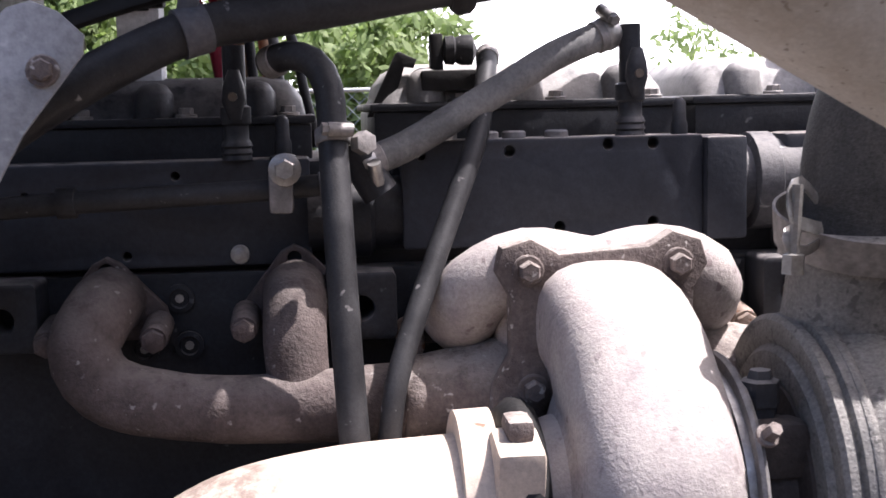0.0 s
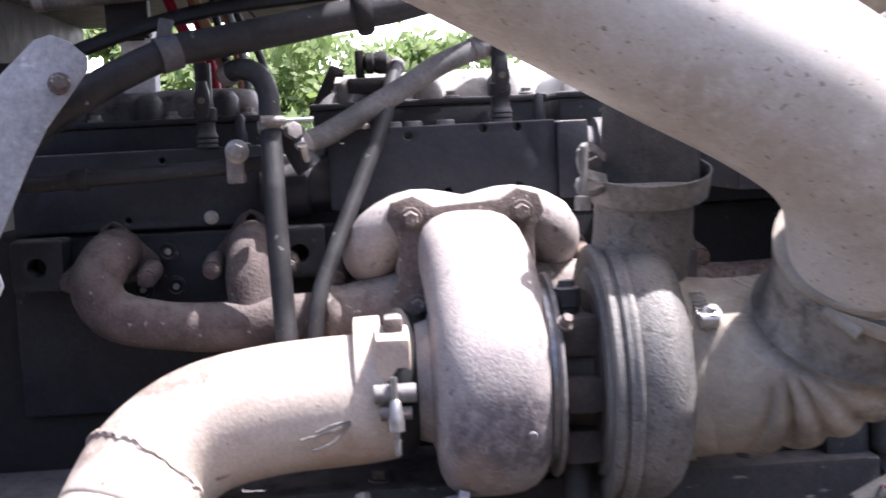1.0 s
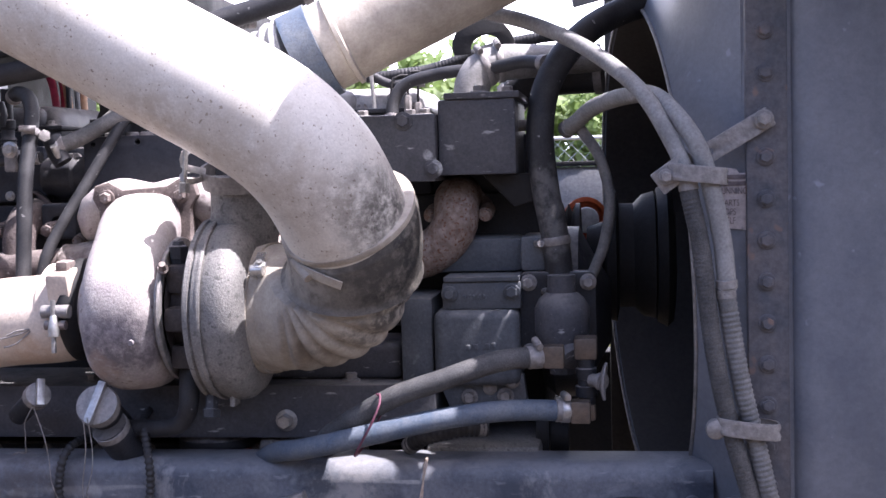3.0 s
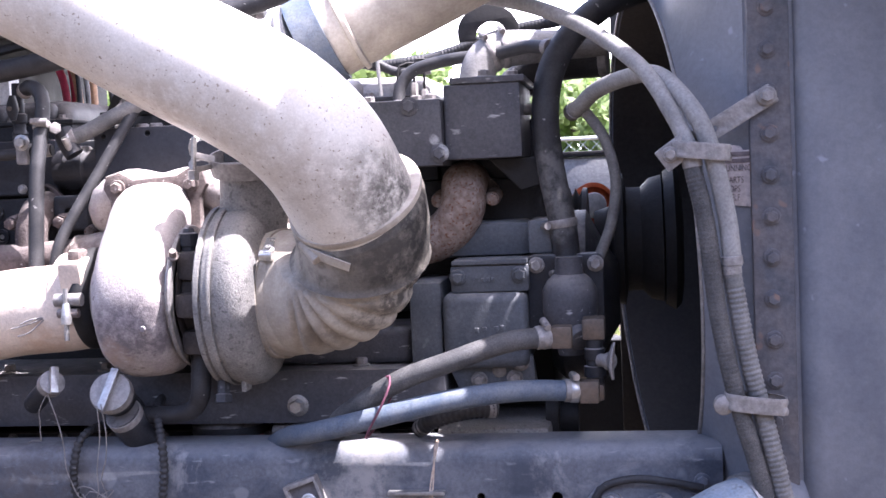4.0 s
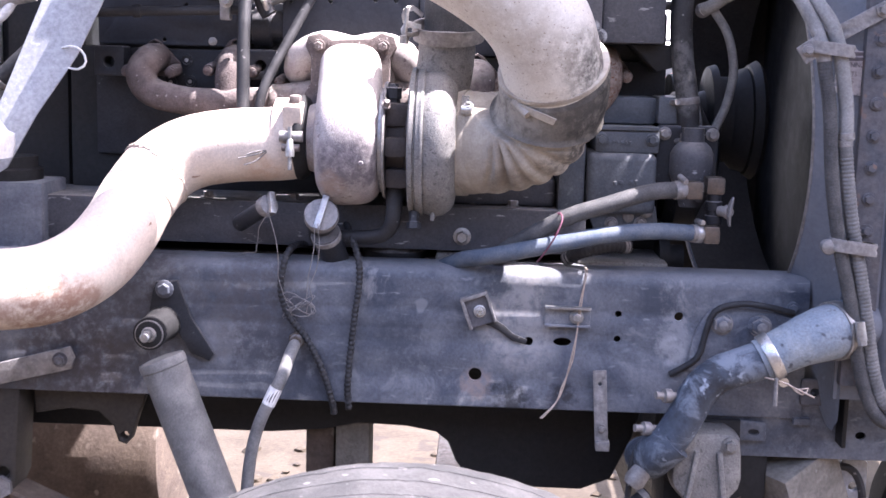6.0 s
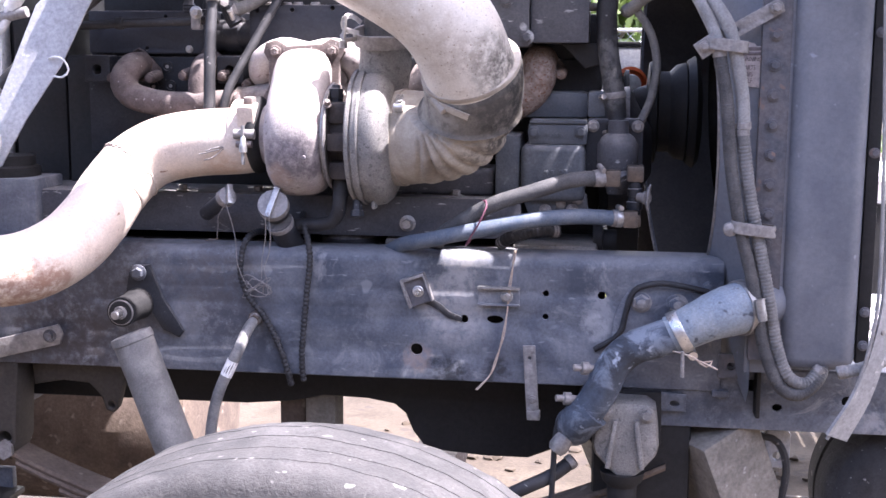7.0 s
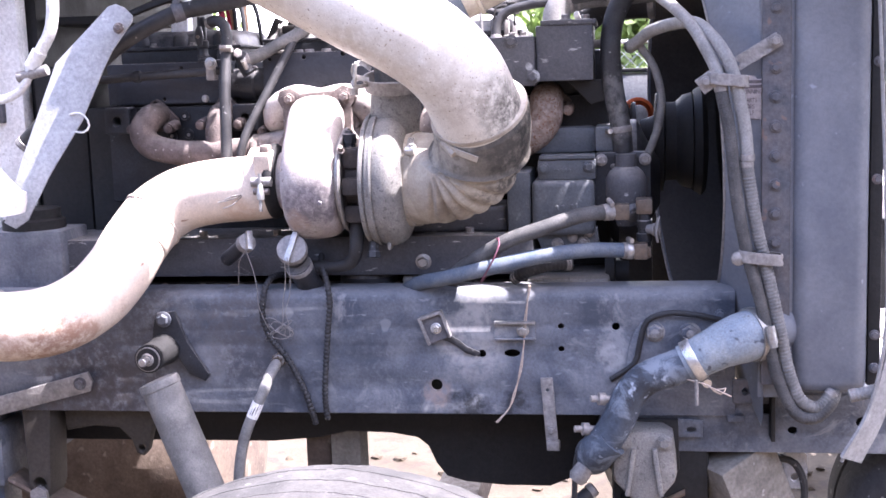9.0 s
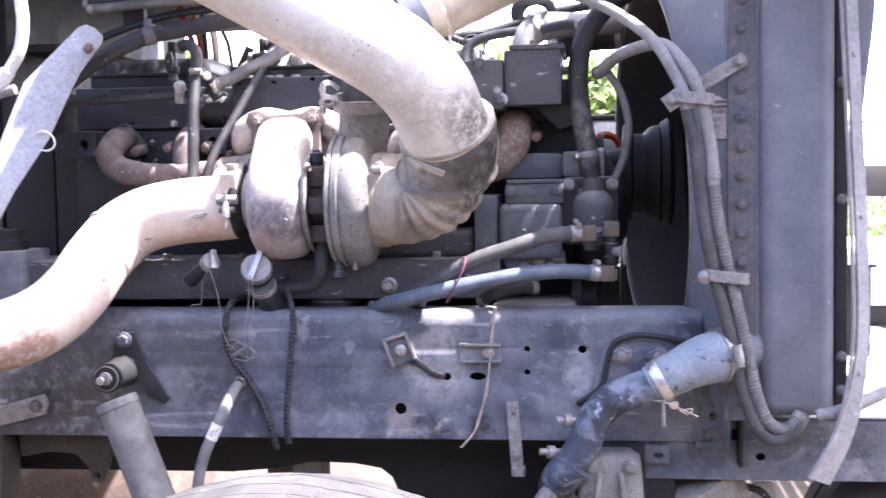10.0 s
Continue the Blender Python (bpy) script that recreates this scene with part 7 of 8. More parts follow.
def make_lower_pipe():
    t = thing("lower_radiator_hose", (0.95, 0.56, 0.75), "peeling blue lower radiator hose on a worn blue steel pipe", "hose")
    part("rubber_hose", tube(NB(), [(1.105, 0.60, 1.037), (1.075, 0.578, 1.031), (1.035, 0.565, 1.021), (0.995, 0.562, 1.002), (0.962, 0.562, 0.985), (0.945, 0.562, 0.976)], [0.049, 0.050, 0.048, 0.043, 0.040, 0.038], 32, wob=0.03), M["bluecoat"], t, smooth=80)
    d = Vector((0.05, 0, 0.028)).normalized()
    band(t, (0.962, 0.562, 0.984), d, 0.041, 0.020, 3.4, M["zinc"], size=1.6)
    band(t, (1.078, 0.580, 1.031), (0.9, 0.5, 0.12), 0.0515, 0.020, 1.4, M["steel"], size=1.6)
    part("outlet_neck", lathe(NB(), (1.090, 0.590, 1.034), (0.9, 0.5, 0.12), [(0, 0.047), (0.012, 0.047), (0.014, 0.054), (0.024, 0.054), (0.026, 0.047), (0.07, 0.047)], 32), M["radiator"], t)
    part("steel_pipe", tube(NB(), [(0.952, 0.562, 0.978), (0.91, 0.562, 0.963), (0.868, 0.562, 0.945), (0.838, 0.562, 0.912), (0.818, 0.562, 0.868), (0.796, 0.565, 0.828), (0.772, 0.575, 0.795), (0.765, 0.60, 0.775)], [0.035, 0.034, 0.033, 0.033, 0.033, 0.033, 0.033, 0.033], 32), M["bluepipe"], t, smooth=80)
    part("elbow", tube(NB(), [(0.80, 0.565, 0.822), (0.776, 0.572, 0.798), (0.765, 0.60, 0.775), (0.762, 0.66, 0.76)], 0.038, 28), M["bluepipe"], t)
    for p, a in (((0.790, 0.56, 0.905), (-1, -0.3, 0.1)), ((0.757, 0.57, 0.840), (-1, -0.3, 0.1))):
        part("t_bolt", lathe(NB(), p, a, [(-0.03, 0.007), (0.0, 0.008), (0.001, 0.013), (0.014, 0.013), (0.016, 0.007), (0.03, 0.007)], 12), M["dirtysteel"], t)
    part("foot_clamp", lathe(NB(), (0.745, 0.575, 0.755), (-0.6, -0.2, -0.8), [(-0.02, 0.018), (0.02, 0.02), (0.03, 0.014)], 12), M["dirtysteel"], t)
    part("hanging_screw", tube(NB(), [(0.965, 0.520, 0.955), (0.966, 0.520, 0.905)], 0.0035, 8, sm=False), M["dirtysteel"], t)
    hose("earth_cable", [(1.02, 0.65, 1.046), (0.97, 0.64, 1.058), (0.92, 0.64, 1.062), (0.875, 0.645, 1.045), (0.86, 0.648, 1.00), (0.848, 0.65, 0.955), (0.80, 0.655, 0.92)], 0.006, "hose", "dark cable looped over the frame bolts", "cable", seg=8)
    hose("brake_line", [(0.755, 0.59, 0.815), (0.735, 0.585, 0.79), (0.727, 0.585, 0.74), (0.722, 0.585, 0.60), (0.72, 0.60, 0.45)], 0.006, "hose", "thin black line hanging below the pipe", seg=8)
    hose("return_hose", [(0.765, 0.62, 0.70), (0.72, 0.60, 0.67), (0.66, 0.58, 0.645), (0.55, 0.60, 0.58)], 0.014, "hose", "black hose running behind the tyre", seg=12)
    t = thing("gusset_plate", (0.92, 0.66, 1.0), "dark arched gusset plate with two large dusty nuts", "bracket")
    part("plate", slab([(0.832, 0.930), (0.838, 0.989), (0.852, 1.025), (0.868, 1.046), (0.905, 1.054), (0.975, 1.048), (1.030, 1.030), (1.030, 0.930)], [], 0.006, 0.0015, facing(0.656)), M["rail"], t)
    for x, z in ((0.890, 1.021), (0.961, 1.019)):
        nut = part("nut", lathe(NB(), (x, 0.653, z), -Y, [(0, 0.0175), (0.013, 0.0175), (0.0145, 0.015)], 6), M["dirtysteel"], t, smooth=30)
        part("washer", lathe(NB(), (x, 0.653, z), -Y, [(0, 0.021), (0.003, 0.021), (0.0035, 0.018)], 24), M["dirtysteel"], nut)
        part("stud_end", lathe(NB(), (x, 0.640, z), -Y, [(0, 0.009), (0.008, 0.009), (0.009, 0.007)], 14), M["dirtysteel"], nut)
    t = thing("steering_gear", (0.86, 0.6, 0.65), "grimy cast steering gear housing with a domed cover", "steering gear")
    part("cover", slab([(0.808, 0.828), (0.803, 0.79), (0.800, 0.745), (0.806, 0.725), (0.838, 0.690), (0.850, 0.680), (0.885, 0.680), (0.897, 0.690), (0.926, 0.725), (0.931, 0.745), (0.928, 0.79), (0.924, 0.822), (0.905, 0.834), (0.825, 0.836)], [], 0.09, 0.016, facing(0.622)), M["alu"], t)
    part("cover_flange", slab([(0.80, 0.84), (0.795, 0.735), (0.833, 0.682), (0.90, 0.682), (0.938, 0.735), (0.935, 0.84)], [], 0.02, 0.003, facing(0.652)), M["dark"], t)
    for x in (0.838, 0.892):
        part("rib", box(NB(), (x - 0.005, 0.568, 0.70), (x + 0.005, 0.585, 0.80), 0.004, (0, 8 if x < 0.86 else -8, 0)), M["alu"], t)
    add_bolts(t, [(0.905, 0.576, 0.812), (0.825, 0.576, 0.812)], -Y, 0.011, 0.008, M["alu"])
    part("lower_boss", lathe(NB(), (0.862, 0.615, 0.685), -Z, [(0, 0.045), (0.02, 0.04), (0.03, 0.030), (0.10, 0.028)], 24), M["dark"], t)
    part("case", box(NB(), (0.80, 0.672, 0.45), (1.00, 0.82, 0.84), 0.02), M["dark"], t)


make_lower_pipe()


# ---- wheel side ----
def make_wheel():
    t = thing("truck_wheel_assembly", (0.35, 0.03, -0.29), "dusty worn truck tyre with cracked circumferential grooves", "wheel")
    R = 0.60
    c = Vector((0.35, 0.03, 0.91 - R))
    prof = [(-0.135, R - 0.22), (-0.142, R - 0.145), (-0.145, R - 0.085), (-0.140, R - 0.035), (-0.128, R - 0.013), (-0.105, R - 0.006)]
    for g, w in ((-0.088, 0.0016), (-0.040, 0.0014), (0.014, 0.0018), (0.072, 0.0020)):
        prof += [(g - w, R - 0.0015 - 0.25 * g * g), (g - w * 0.6, R - 0.0050), (g + w * 0.6, R - 0.0050), (g + w, R - 0.0015 - 0.25 * g * g)]
    prof += [(0.105, R - 0.006), (0.128, R - 0.013), (0.140, R - 0.035), (0.145, R - 0.085), (0.142, R - 0.145), (0.135, R - 0.22)]
    bm = NB()
    seg = 360
    ref = Matrix.Rotation(radians(-3), 3, "Z")
    rings = []
    for s, r in prof:
        ring = []
        for k in range(seg):
            a = 2 * math.pi * k / seg
            wv = 0.0025 * noise.noise((a * 9, s * 20, 0)) if r > R - 0.02 else 0
            sv = s + (0.0045 * noise.noise((a * 22, round(s * 25), 3)) + 0.0028 * noise.noise((a * 85, round(s * 25), 7)) + 0.0015 * noise.noise((a * 220, round(s * 25), 9)) if r > R - 0.015 else 0)
            ring.append(bm.verts.new(c + ref @ Vector((math.sin(a) * (r + wv), sv, math.cos(a) * (r + wv)))))
        rings.append(ring)
    for p, q in zip(rings, rings[1:]):
        for k in range(seg):
            bm.faces.new((p[k], p[(k + 1) % seg], q[(k + 1) % seg], q[k]))
    part("tyre", bm, M["tyre"], t, smooth=50)
    part("rim", lathe(NB(), c, Y, [(-0.13, 0.05), (-0.05, 0.06), (-0.04, 0.20), (-0.10, 0.33), (-0.135, 0.385), (0.135, 0.385), (0.10, 0.33), (0.02, 0.30)], 64), M["cab"], t)


make_wheel()


def make_shock():
    t = thing("shock_absorber", (-0.05, 0.53, 0.45), "dusty grey shock absorber on a frame bracket", "shock absorber")
    a, b = Vector((-0.122, 0.535, 0.936)), Vector((0.025, 0.52, 0.56))
    d = (b - a).normalized()
    part("dust_tube", lathe(NB(), a, d, [(-0.012, 0.030), (-0.010, 0.041), (-0.004, 0.043), (0.006, 0.043), (0.008, 0.041), (0.28, 0.041), (0.281, 0.036), (0.5, 0.036)], 36), M["greyhose"], t)
    part("eye", lathe(NB(), (-0.152, 0.647, 0.985), -Y, [(0, 0.034), (0.040, 0.030), (0.092, 0.030), (0.093, 0.024), (0.097, 0.024)], 28), M["dark"], t)
    part("washer", lathe(NB(), (-0.152, 0.555, 0.985), -Y, [(0, 0.026), (0.004, 0.026), (0.005, 0.014), (0.012, 0.012)], 28), M["dirtysteel"], t)
    part("stud", lathe(NB(), (-0.152, 0.552, 0.985), -Y, [(0, 0.009), (0.03, 0.009), (0.032, 0.007)], 12), M["steel"], t)
    part("bracket", slab([(-0.172, 1.045), (-0.165, 1.065), (-0.125, 1.068), (-0.10, 1.00), (-0.055, 0.93), (-0.065, 0.915), (-0.10, 0.93), (-0.125, 0.97), (-0.185, 0.975)], [], 0.012, 0.003, facing(0.652)), M["black"], t)
    add_bolts(t, [(-0.147, 0.640, 1.052)], -Y, 0.012, 0.010, M["rail"])
    hose("brake_hose", [(0.100, 0.66, 0.962), (0.100, 0.645, 0.960), (0.096, 0.60, 0.945), (0.088, 0.565, 0.913), (0.068, 0.555, 0.87), (0.050, 0.555, 0.83), (0.036, 0.555, 0.78), (0.028, 0.55, 0.71), (0.03, 0.52, 0.62)], 0.0115, "greyhose", "dusty grey brake hose out of the frame rail", seg=14)
    t = thing("bulkhead_nut", (0.10, 0.655, 0.95), "brass bulkhead fitting where the brake hose leaves", "fitting")
    part("nut", lathe(NB(), (0.100, 0.659, 0.962), (0, -1, -0.1), [(0, 0.016), (0.01, 0.016), (0.011, 0.012), (0.028, 0.0125)], 6), M["brass"], t)
    part("ferrule", tube(NB(), [(0.0785, 0.5585, 0.893), (0.0645, 0.5550, 0.862)], 0.0124, 14, sm=False), M["whitehose"], t)


make_shock()


def make_caps():
    for x, y, z, r, lean, lab in ((0.147, 0.625, 1.205, 0.032, (0.1, -0.85, 0.45), "large dull metal filler cap with a grip bar"), (0.050, 0.64, 1.218, 0.020, (0.6, -0.6, 0.4), "small steel filler cap with a grip bar")):
        t = thing("oil_filler", (x, y, z - 0.05), lab, "oil filler", "engine filler caps")
        d = Vector(lean).normalized()
        o = Vector((x, y, z))
        part("tube", lathe(NB(), o - d * 0.11, d, [(0, r * 0.8), (0.095, r * 0.8)], 24), M["black"], t)
        cap = part("cap", lathe(NB(), o - d * 0.018, d, [(0, r), (0.012, r), (0.016, r * 0.95), (0.018, r * 0.5), (0.019, 0.0)], 32), M["dirtysteel"], t)
        s = d.orthogonal().normalized()
        s = Vector((0.25, 0, 1)) - d * d.dot(Vector((0.25, 0, 1)))
        s.normalize()
        n3 = d.cross(s)
        bm = NB()
        t2 = box(NB(), (-r * 1.05, -0.006, 0), (r * 1.05, 0.006, 0.012), 0.002)
        m = Matrix((s, n3, d)).transposed().to_4x4()
        bmesh.ops.transform(t2, verts=t2.verts[:], matrix=Matrix.Translation(o) @ m)
        part("grip_bar", t2, M["steel"], cap)
    # neck below the large cap
    hose("filler_tube", [(0.150, 0.66, 1.165), (0.16, 0.70, 1.12), (0.18, 0.80, 1.02), (0.2, 0.9, 0.95)], 0.027, "black", "black oil filler tube behind the frame", "pipe", seg=20)
    rnd = random.Random(7)
    for a, b, sag in (((0.055, 0.62, 1.205), (0.095, 0.645, 1.03), 0.03), ((0.145, 0.60, 1.19), (0.085, 0.645, 1.02), 0.05), ((0.150, 0.60, 1.19), (0.12, 0.645, 1.015), 0.03), ((0.045, 0.62, 1.20), (0.0, 0.66, 1.12), 0.02)):
        A, B = Vector(a), Vector(b)
        pts = [A.lerp(B, k / 6) + Vector((rnd.uniform(-.008, .008), -0.004, -sag * math.sin(math.pi * k / 6) + rnd.uniform(-.004, .004))) for k in range(7)]
        hose("retainer_wire", pts, 0.0009, "dirtysteel", "thin kinked wire tied to a filler cap", "wire", seg=5)
    pts = [(0.10 + 0.028 * math.cos(k * 0.9) * (1 + 0.3 * math.sin(k)), 0.648 + 0.004 * math.sin(k * 2), 1.015 + 0.016 * math.sin(k * 1.3) + 0.003 * k * 0.3) for k in range(30)]
    hose("wire_tangle", pts, 0.0010, "dirtysteel", "tangled rusty wire lying against the frame", "wire", seg=5)
    # ribbed cords hung over the rail
    for pts in ([(0.105, 0.80, 1.12), (0.09, 0.70, 1.135), (0.078, 0.655, 1.118), (0.070, 0.648, 1.06), (0.085, 0.648, 1.01), (0.120, 0.648, 0.965), (0.150, 0.648, 0.905), (0.168, 0.648, 0.85), (0.172, 0.66, 0.82)],
                [(0.17, 0.80, 1.17), (0.19, 0.70, 1.165), (0.212, 0.655, 1.125), (0.217, 0.648, 1.08), (0.210, 0.648, 1.02), (0.203, 0.648, 0.95), (0.198, 0.648, 0.88), (0.20, 0.655, 0.83)]):
        hose("toothed_belt", pts, 0.0052, "hose", "black notched rubber belt draped over the frame", "belt", seg=8, ribs=(0.009, 0.0022), step=0.0022)
    pts = [(0.636, 0.68, 1.114), (0.635, 0.655, 1.108), (0.630, 0.650, 1.05), (0.623, 0.648, 0.99), (0.614, 0.648, 0.94), (0.603, 0.648, 0.89), (0.590, 0.646, 0.86), (0.562, 0.644, 0.83)]
    hose("twine", pts, 0.0016, "twine", "frayed pale twine hanging down the frame", "twine", seg=5)
    hose("twine", [(p[0] + 0.004 * math.sin(i * 2.1), p[1] - 0.002, p[2]) for i, p in enumerate(pts)], 0.0012, "twine", "frayed pale twine hanging down the frame", "twine", seg=5)
    ring = [(0.565 + 0.012 * math.cos(a * 0.7) + 0.01 * math.sin(a), 0.605 + 0.026 * math.sin(a * 0.7), 1.178 + 0.045 * math.cos(a * 0.7)) for a in range(10)]
    hose("tie_wire", ring, 0.0018, "purple", "plum-coloured wire tied round two hoses", "wire", seg=6)
    hose("tie_wire", [(0.925, 0.55, 0.955), (0.985, 0.52, 0.945), (1.0, 0.52, 0.935), (1.02, 0.515, 0.94), (1.01, 0.515, 0.928), (0.99, 0.515, 0.942), (1.03, 0.51, 0.925)], 0.0016, "twine", "frayed copper tie wire under the blue hose", "wire", seg=5)


make_caps()


def make_plate():
    t = thing("support_plate", (-0.3, 0.70, 1.25), "bent galvanised steel support plate with a rusty bolt", "bracket")
    out = [(-0.467, 1.390), (-0.502, 1.263), (-0.475, 1.250), (-0.447, 1.268), (-0.398, 1.365), (-0.327, 1.477), (-0.278, 1.590), (-0.259, 1.626), (-0.214, 1.685), (-0.213, 1.699), (-0.232, 1.717), (-0.251, 1.725), (-0.268, 1.720), (-0.390, 1.603)]
    bm = slab(out, [], 0.005, 0.0008, facing(0.66))
    for v in bm.verts:      # it leans back, and kinks at the bend line
        h = (v.co.x * 0.12 + v.co.z) - (-0.278 * 0.12 + 1.590)
        v.co.y += (v.co.z - 1.26) * 0.21 + (h * -0.06 if h > 0 else 0)
    part("plate", bm, M["sheet"], t)
    add_bolts(t, [(-0.2425, 0.737, 1.673)], (0, -1, 0.15), 0.0085, 0.006, M["castiron"])
    hose("wire_loop", [(-0.365, 0.715, 1.490), (-0.332, 0.69, 1.495), (-0.314, 0.69, 1.488), (-0.305, 0.69, 1.468), (-0.320, 0.69, 1.453), (-0.37, 0.715, 1.460)], 0.0022, "whitehose", "thin white wire loop behind the plate", "wire", seg=6)


def make_overhead_loom():
    hose("overhead_conduit", [(-0.30, 0.88, 1.775), (-0.12, 0.86, 1.783), (0.02, 0.86, 1.786), (0.18, 0.88, 1.792), (0.32, 0.95, 1.80)], 0.0105, "greyhose", "grey corrugated conduit strapped over the engine", "conduit", ribs=(0.006, 0.0015), step=0.0018)
    hose("overhead_conduit", [(-0.32, 0.90, 1.79), (-0.12, 0.88, 1.80), (0.05, 0.89, 1.805), (0.3, 0.98, 1.81)], 0.0095, "hose", "black corrugated conduit strapped over the engine", "conduit", ribs=(0.006, 0.0015), step=0.0018)
    t = thing("overhead_brace", (-0.1, 0.84, 1.70), "black steel brace under the cab cowl", "brace")
    part("bar", tube(NB(), [(-0.34, 0.90, 1.69), (-0.205, 0.88, 1.733), (-0.10, 0.875, 1.757), (0.02, 0.87, 1.768), (0.12, 0.87, 1.776)], 0.016, 12, flat=0.5), M["dark"], t)
    part("cowl_lug", box(NB(), (-0.22, 0.88, 1.73), (-0.17, 0.90, 1.862), 0.003), M["dark"], t)


make_overhead_loom()


make_plate()


# ---- cab end ----
def make_cab():
    t = thing("cab_bulkhead", (-0.9, 1.0, 0.9), "weathered white cab bulkhead panel with fittings", "cab")
    part("panel", box(NB(), (-1.75, 0.98, 1.00), (-0.60, 1.02, 2.4), 0.006), M["cab"], t)
    part("flange", box(NB(), (-0.66, 0.94, 1.15), (-0.58, 0.99, 2.4), 0.006), M["cab"], t)
    # panel added with a backward lean so that light from above brightens it
    part("door_edge", box(NB(), (-1.5, 0.74, 1.56), (-0.70, 0.775, 2.3), 0.01, (-32, 0, 0)), M["cab"], t, "white panel at the cab, leaned back to catch the light")
    for x, z0, z1 in ((-0.685, 1.16, 1.56), (-0.735, 1.16, 1.52), (-0.79, 1.2, 1.5)):
        part("rib", box(NB(), (x - 0.012, 0.955, z0), (x + 0.012, 0.985, z1), 0.004), M["cab"], t)
    for x, z, w, h in ((-0.76, 1.545, 0.035, 0.012), (-0.70, 1.50, 0.018, 0.022), (-0.775, 1.49, 0.02, 0.02), (-0.645, 1.70, 0.008, 0.10), (-0.64, 1.50, 0.014, 0.03), (-0.72, 1.36, 0.02, 0.03)):
        part("fitting", box(NB(), (x - w, 0.925, z - h), (x + w, 0.985, z + h), 0.004), M["strip"], t)
    part("cowl", box(NB(), (-1.75, 0.80, 1.88), (-0.163, 2.3, 1.95), 0.01), M["dark"], t, "black underside of the cab cowl, placed to shade the engine's rear")
    # two unseen overhead pieces, added to cast shade on exhaust and manifold
    part("shade_corner", box(NB(), (-0.16, 0.52, 1.88), (0.03, 2.3, 1.95), 0.01), M["dark"], t)
    part("shade_edge", box(NB(), (-0.158, 0.70, 1.99), (0.16, 1.60, 2.03), 0.01), M["dark"], t)
    part("floor_pan", box(NB(), (-2.6, 1.06, 1.225), (-0.66, 2.60, 1.245), 0.004), M["dark"], t)
    part("shelf", box(NB(), (-0.70, 1.05, 1.70), (-0.36, 1.45, 1.72), 0.004), M["dark"], t)
    t2 = thing("junction_box", (-0.20, 1.03, 1.69), "small weathered white box behind the engine", "box")
    part("body", box(NB(), (-0.232, 1.02, 1.65), (-0.190, 1.06, 1.754), 0.005), M["cab"], t2)
    part("slot", box(NB(), (-0.222, 1.014, 1.738), (-0.200, 1.021, 1.743), 0.001), M["dark"], t2)
    part("firewall", box(NB(), (-0.62, 1.00, 1.05), (-0.56, 2.3, 2.4), 0.006), M["dark"], t)
    t = thing("washer_hose", (-0.42, 0.75, 1.52), "white plastic hose with a ribbed end against the cab", "hose")
    part("hose_body", tube(NB(), [(-0.395, 0.75, 1.95), (-0.400, 0.75, 1.807), (-0.396, 0.75, 1.734), (-0.406, 0.75, 1.674), (-0.434, 0.75, 1.628)], 0.0135, 14), M["whitehose"], t)
    part("ribbed_end", tube(NB(), [(-0.434, 0.75, 1.630), (-0.458, 0.75, 1.596)], 0.015, 14, ribs=(0.009, 0.004), step=0.002, sm=False), M["whitehose"], t)
    part("fitting", tube(NB(), [(-0.49, 0.75, 1.575), (-0.42, 0.75, 1.590)], 0.012, 12, sm=False), M["dirtysteel"], t)
    part("lower_bend", tube(NB(), [(-0.458, 0.75, 1.60), (-0.475, 0.75, 1.56), (-0.52, 0.75, 1.53), (-0.60, 0.75, 1.525)], 0.010, 12), M["whitehose"], t)
    t = thing("horn_bracket", (-0.45, 0.62, 1.1), "grey stepped engine mount block behind the exhaust", "mount")
    part("base", box(NB(), (-0.60, 0.72, 1.10), (-0.405, 0.86, 1.235), 0.006), M["rail"], t)
    part("ring", lathe(NB(), (-0.50, 0.79, 1.235), Z, [(0, 0.07), (0.02, 0.07), (0.024, 0.06), (0.045, 0.06)], 28), M["dark"], t)
    t = thing("breather_cap", (-0.46, 0.50, 1.28), "white moulded breather cap near the cab", "cap")
    part("skirt", lathe(NB(), (-0.475, 0.50, 1.30), Z, [(0, 0.095), (0.02, 0.10), (0.04, 0.10), (0.045, 0.09), (0.09, 0.055), (0.11, 0.045)], 36), M["whitehose"], t)
    part("dome", lathe(NB(), (-0.475, 0.50, 1.41), Z, [(0, 0.05), (0.025, 0.052), (0.045, 0.045), (0.055, 0.02), (0.057, 0)], 32), M["whitehose"], t)
    t = thing("flat_bar", (-0.45, 0.655, 0.85), "dusty flat steel bar bolted to the frame", "bar")
    part("bar", slab([(-1.1, 0.69), (-0.45, 0.861), (-0.325, 0.893), (-0.318, 0.915), (-0.327, 0.936), (-0.45, 0.903), (-1.1, 0.732)], [], 0.010, 0.002, facing(0.640)), M["dirtysteel"], t)
    add_bolts(t, [(-0.345, 0.635, 0.911)], -Y, 0.010, 0.008, M["rail"])
    t = thing("fuel_tank", (-2.0, 2.2, -0.05), "brown mud-caked fuel tank on the far side", "fuel tank")
    part("shell", lathe(NB(), (-3.2, 2.2, 0.30), X, [(0, 0.20), (0.03, 0.32), (0.06, 0.34), (2.66, 0.34), (2.69, 0.32), (2.72, 0.20), (2.722, 0.0)], 40), M["grime"], t)
    for x in (-2.6, -1.3):
        part("strap", lathe(NB(), (x, 2.2, 0.30), X, [(-0.03, 0.341), (-0.03, 0.346), (0.03, 0.346), (0.03, 0.341)], 40), M["dirtysteel"], t)
        part("tank_bracket", box(NB(), (x - 0.03, 1.80, 0.20), (x + 0.03, 1.90, 0.95), 0.005), M["dark"], t)
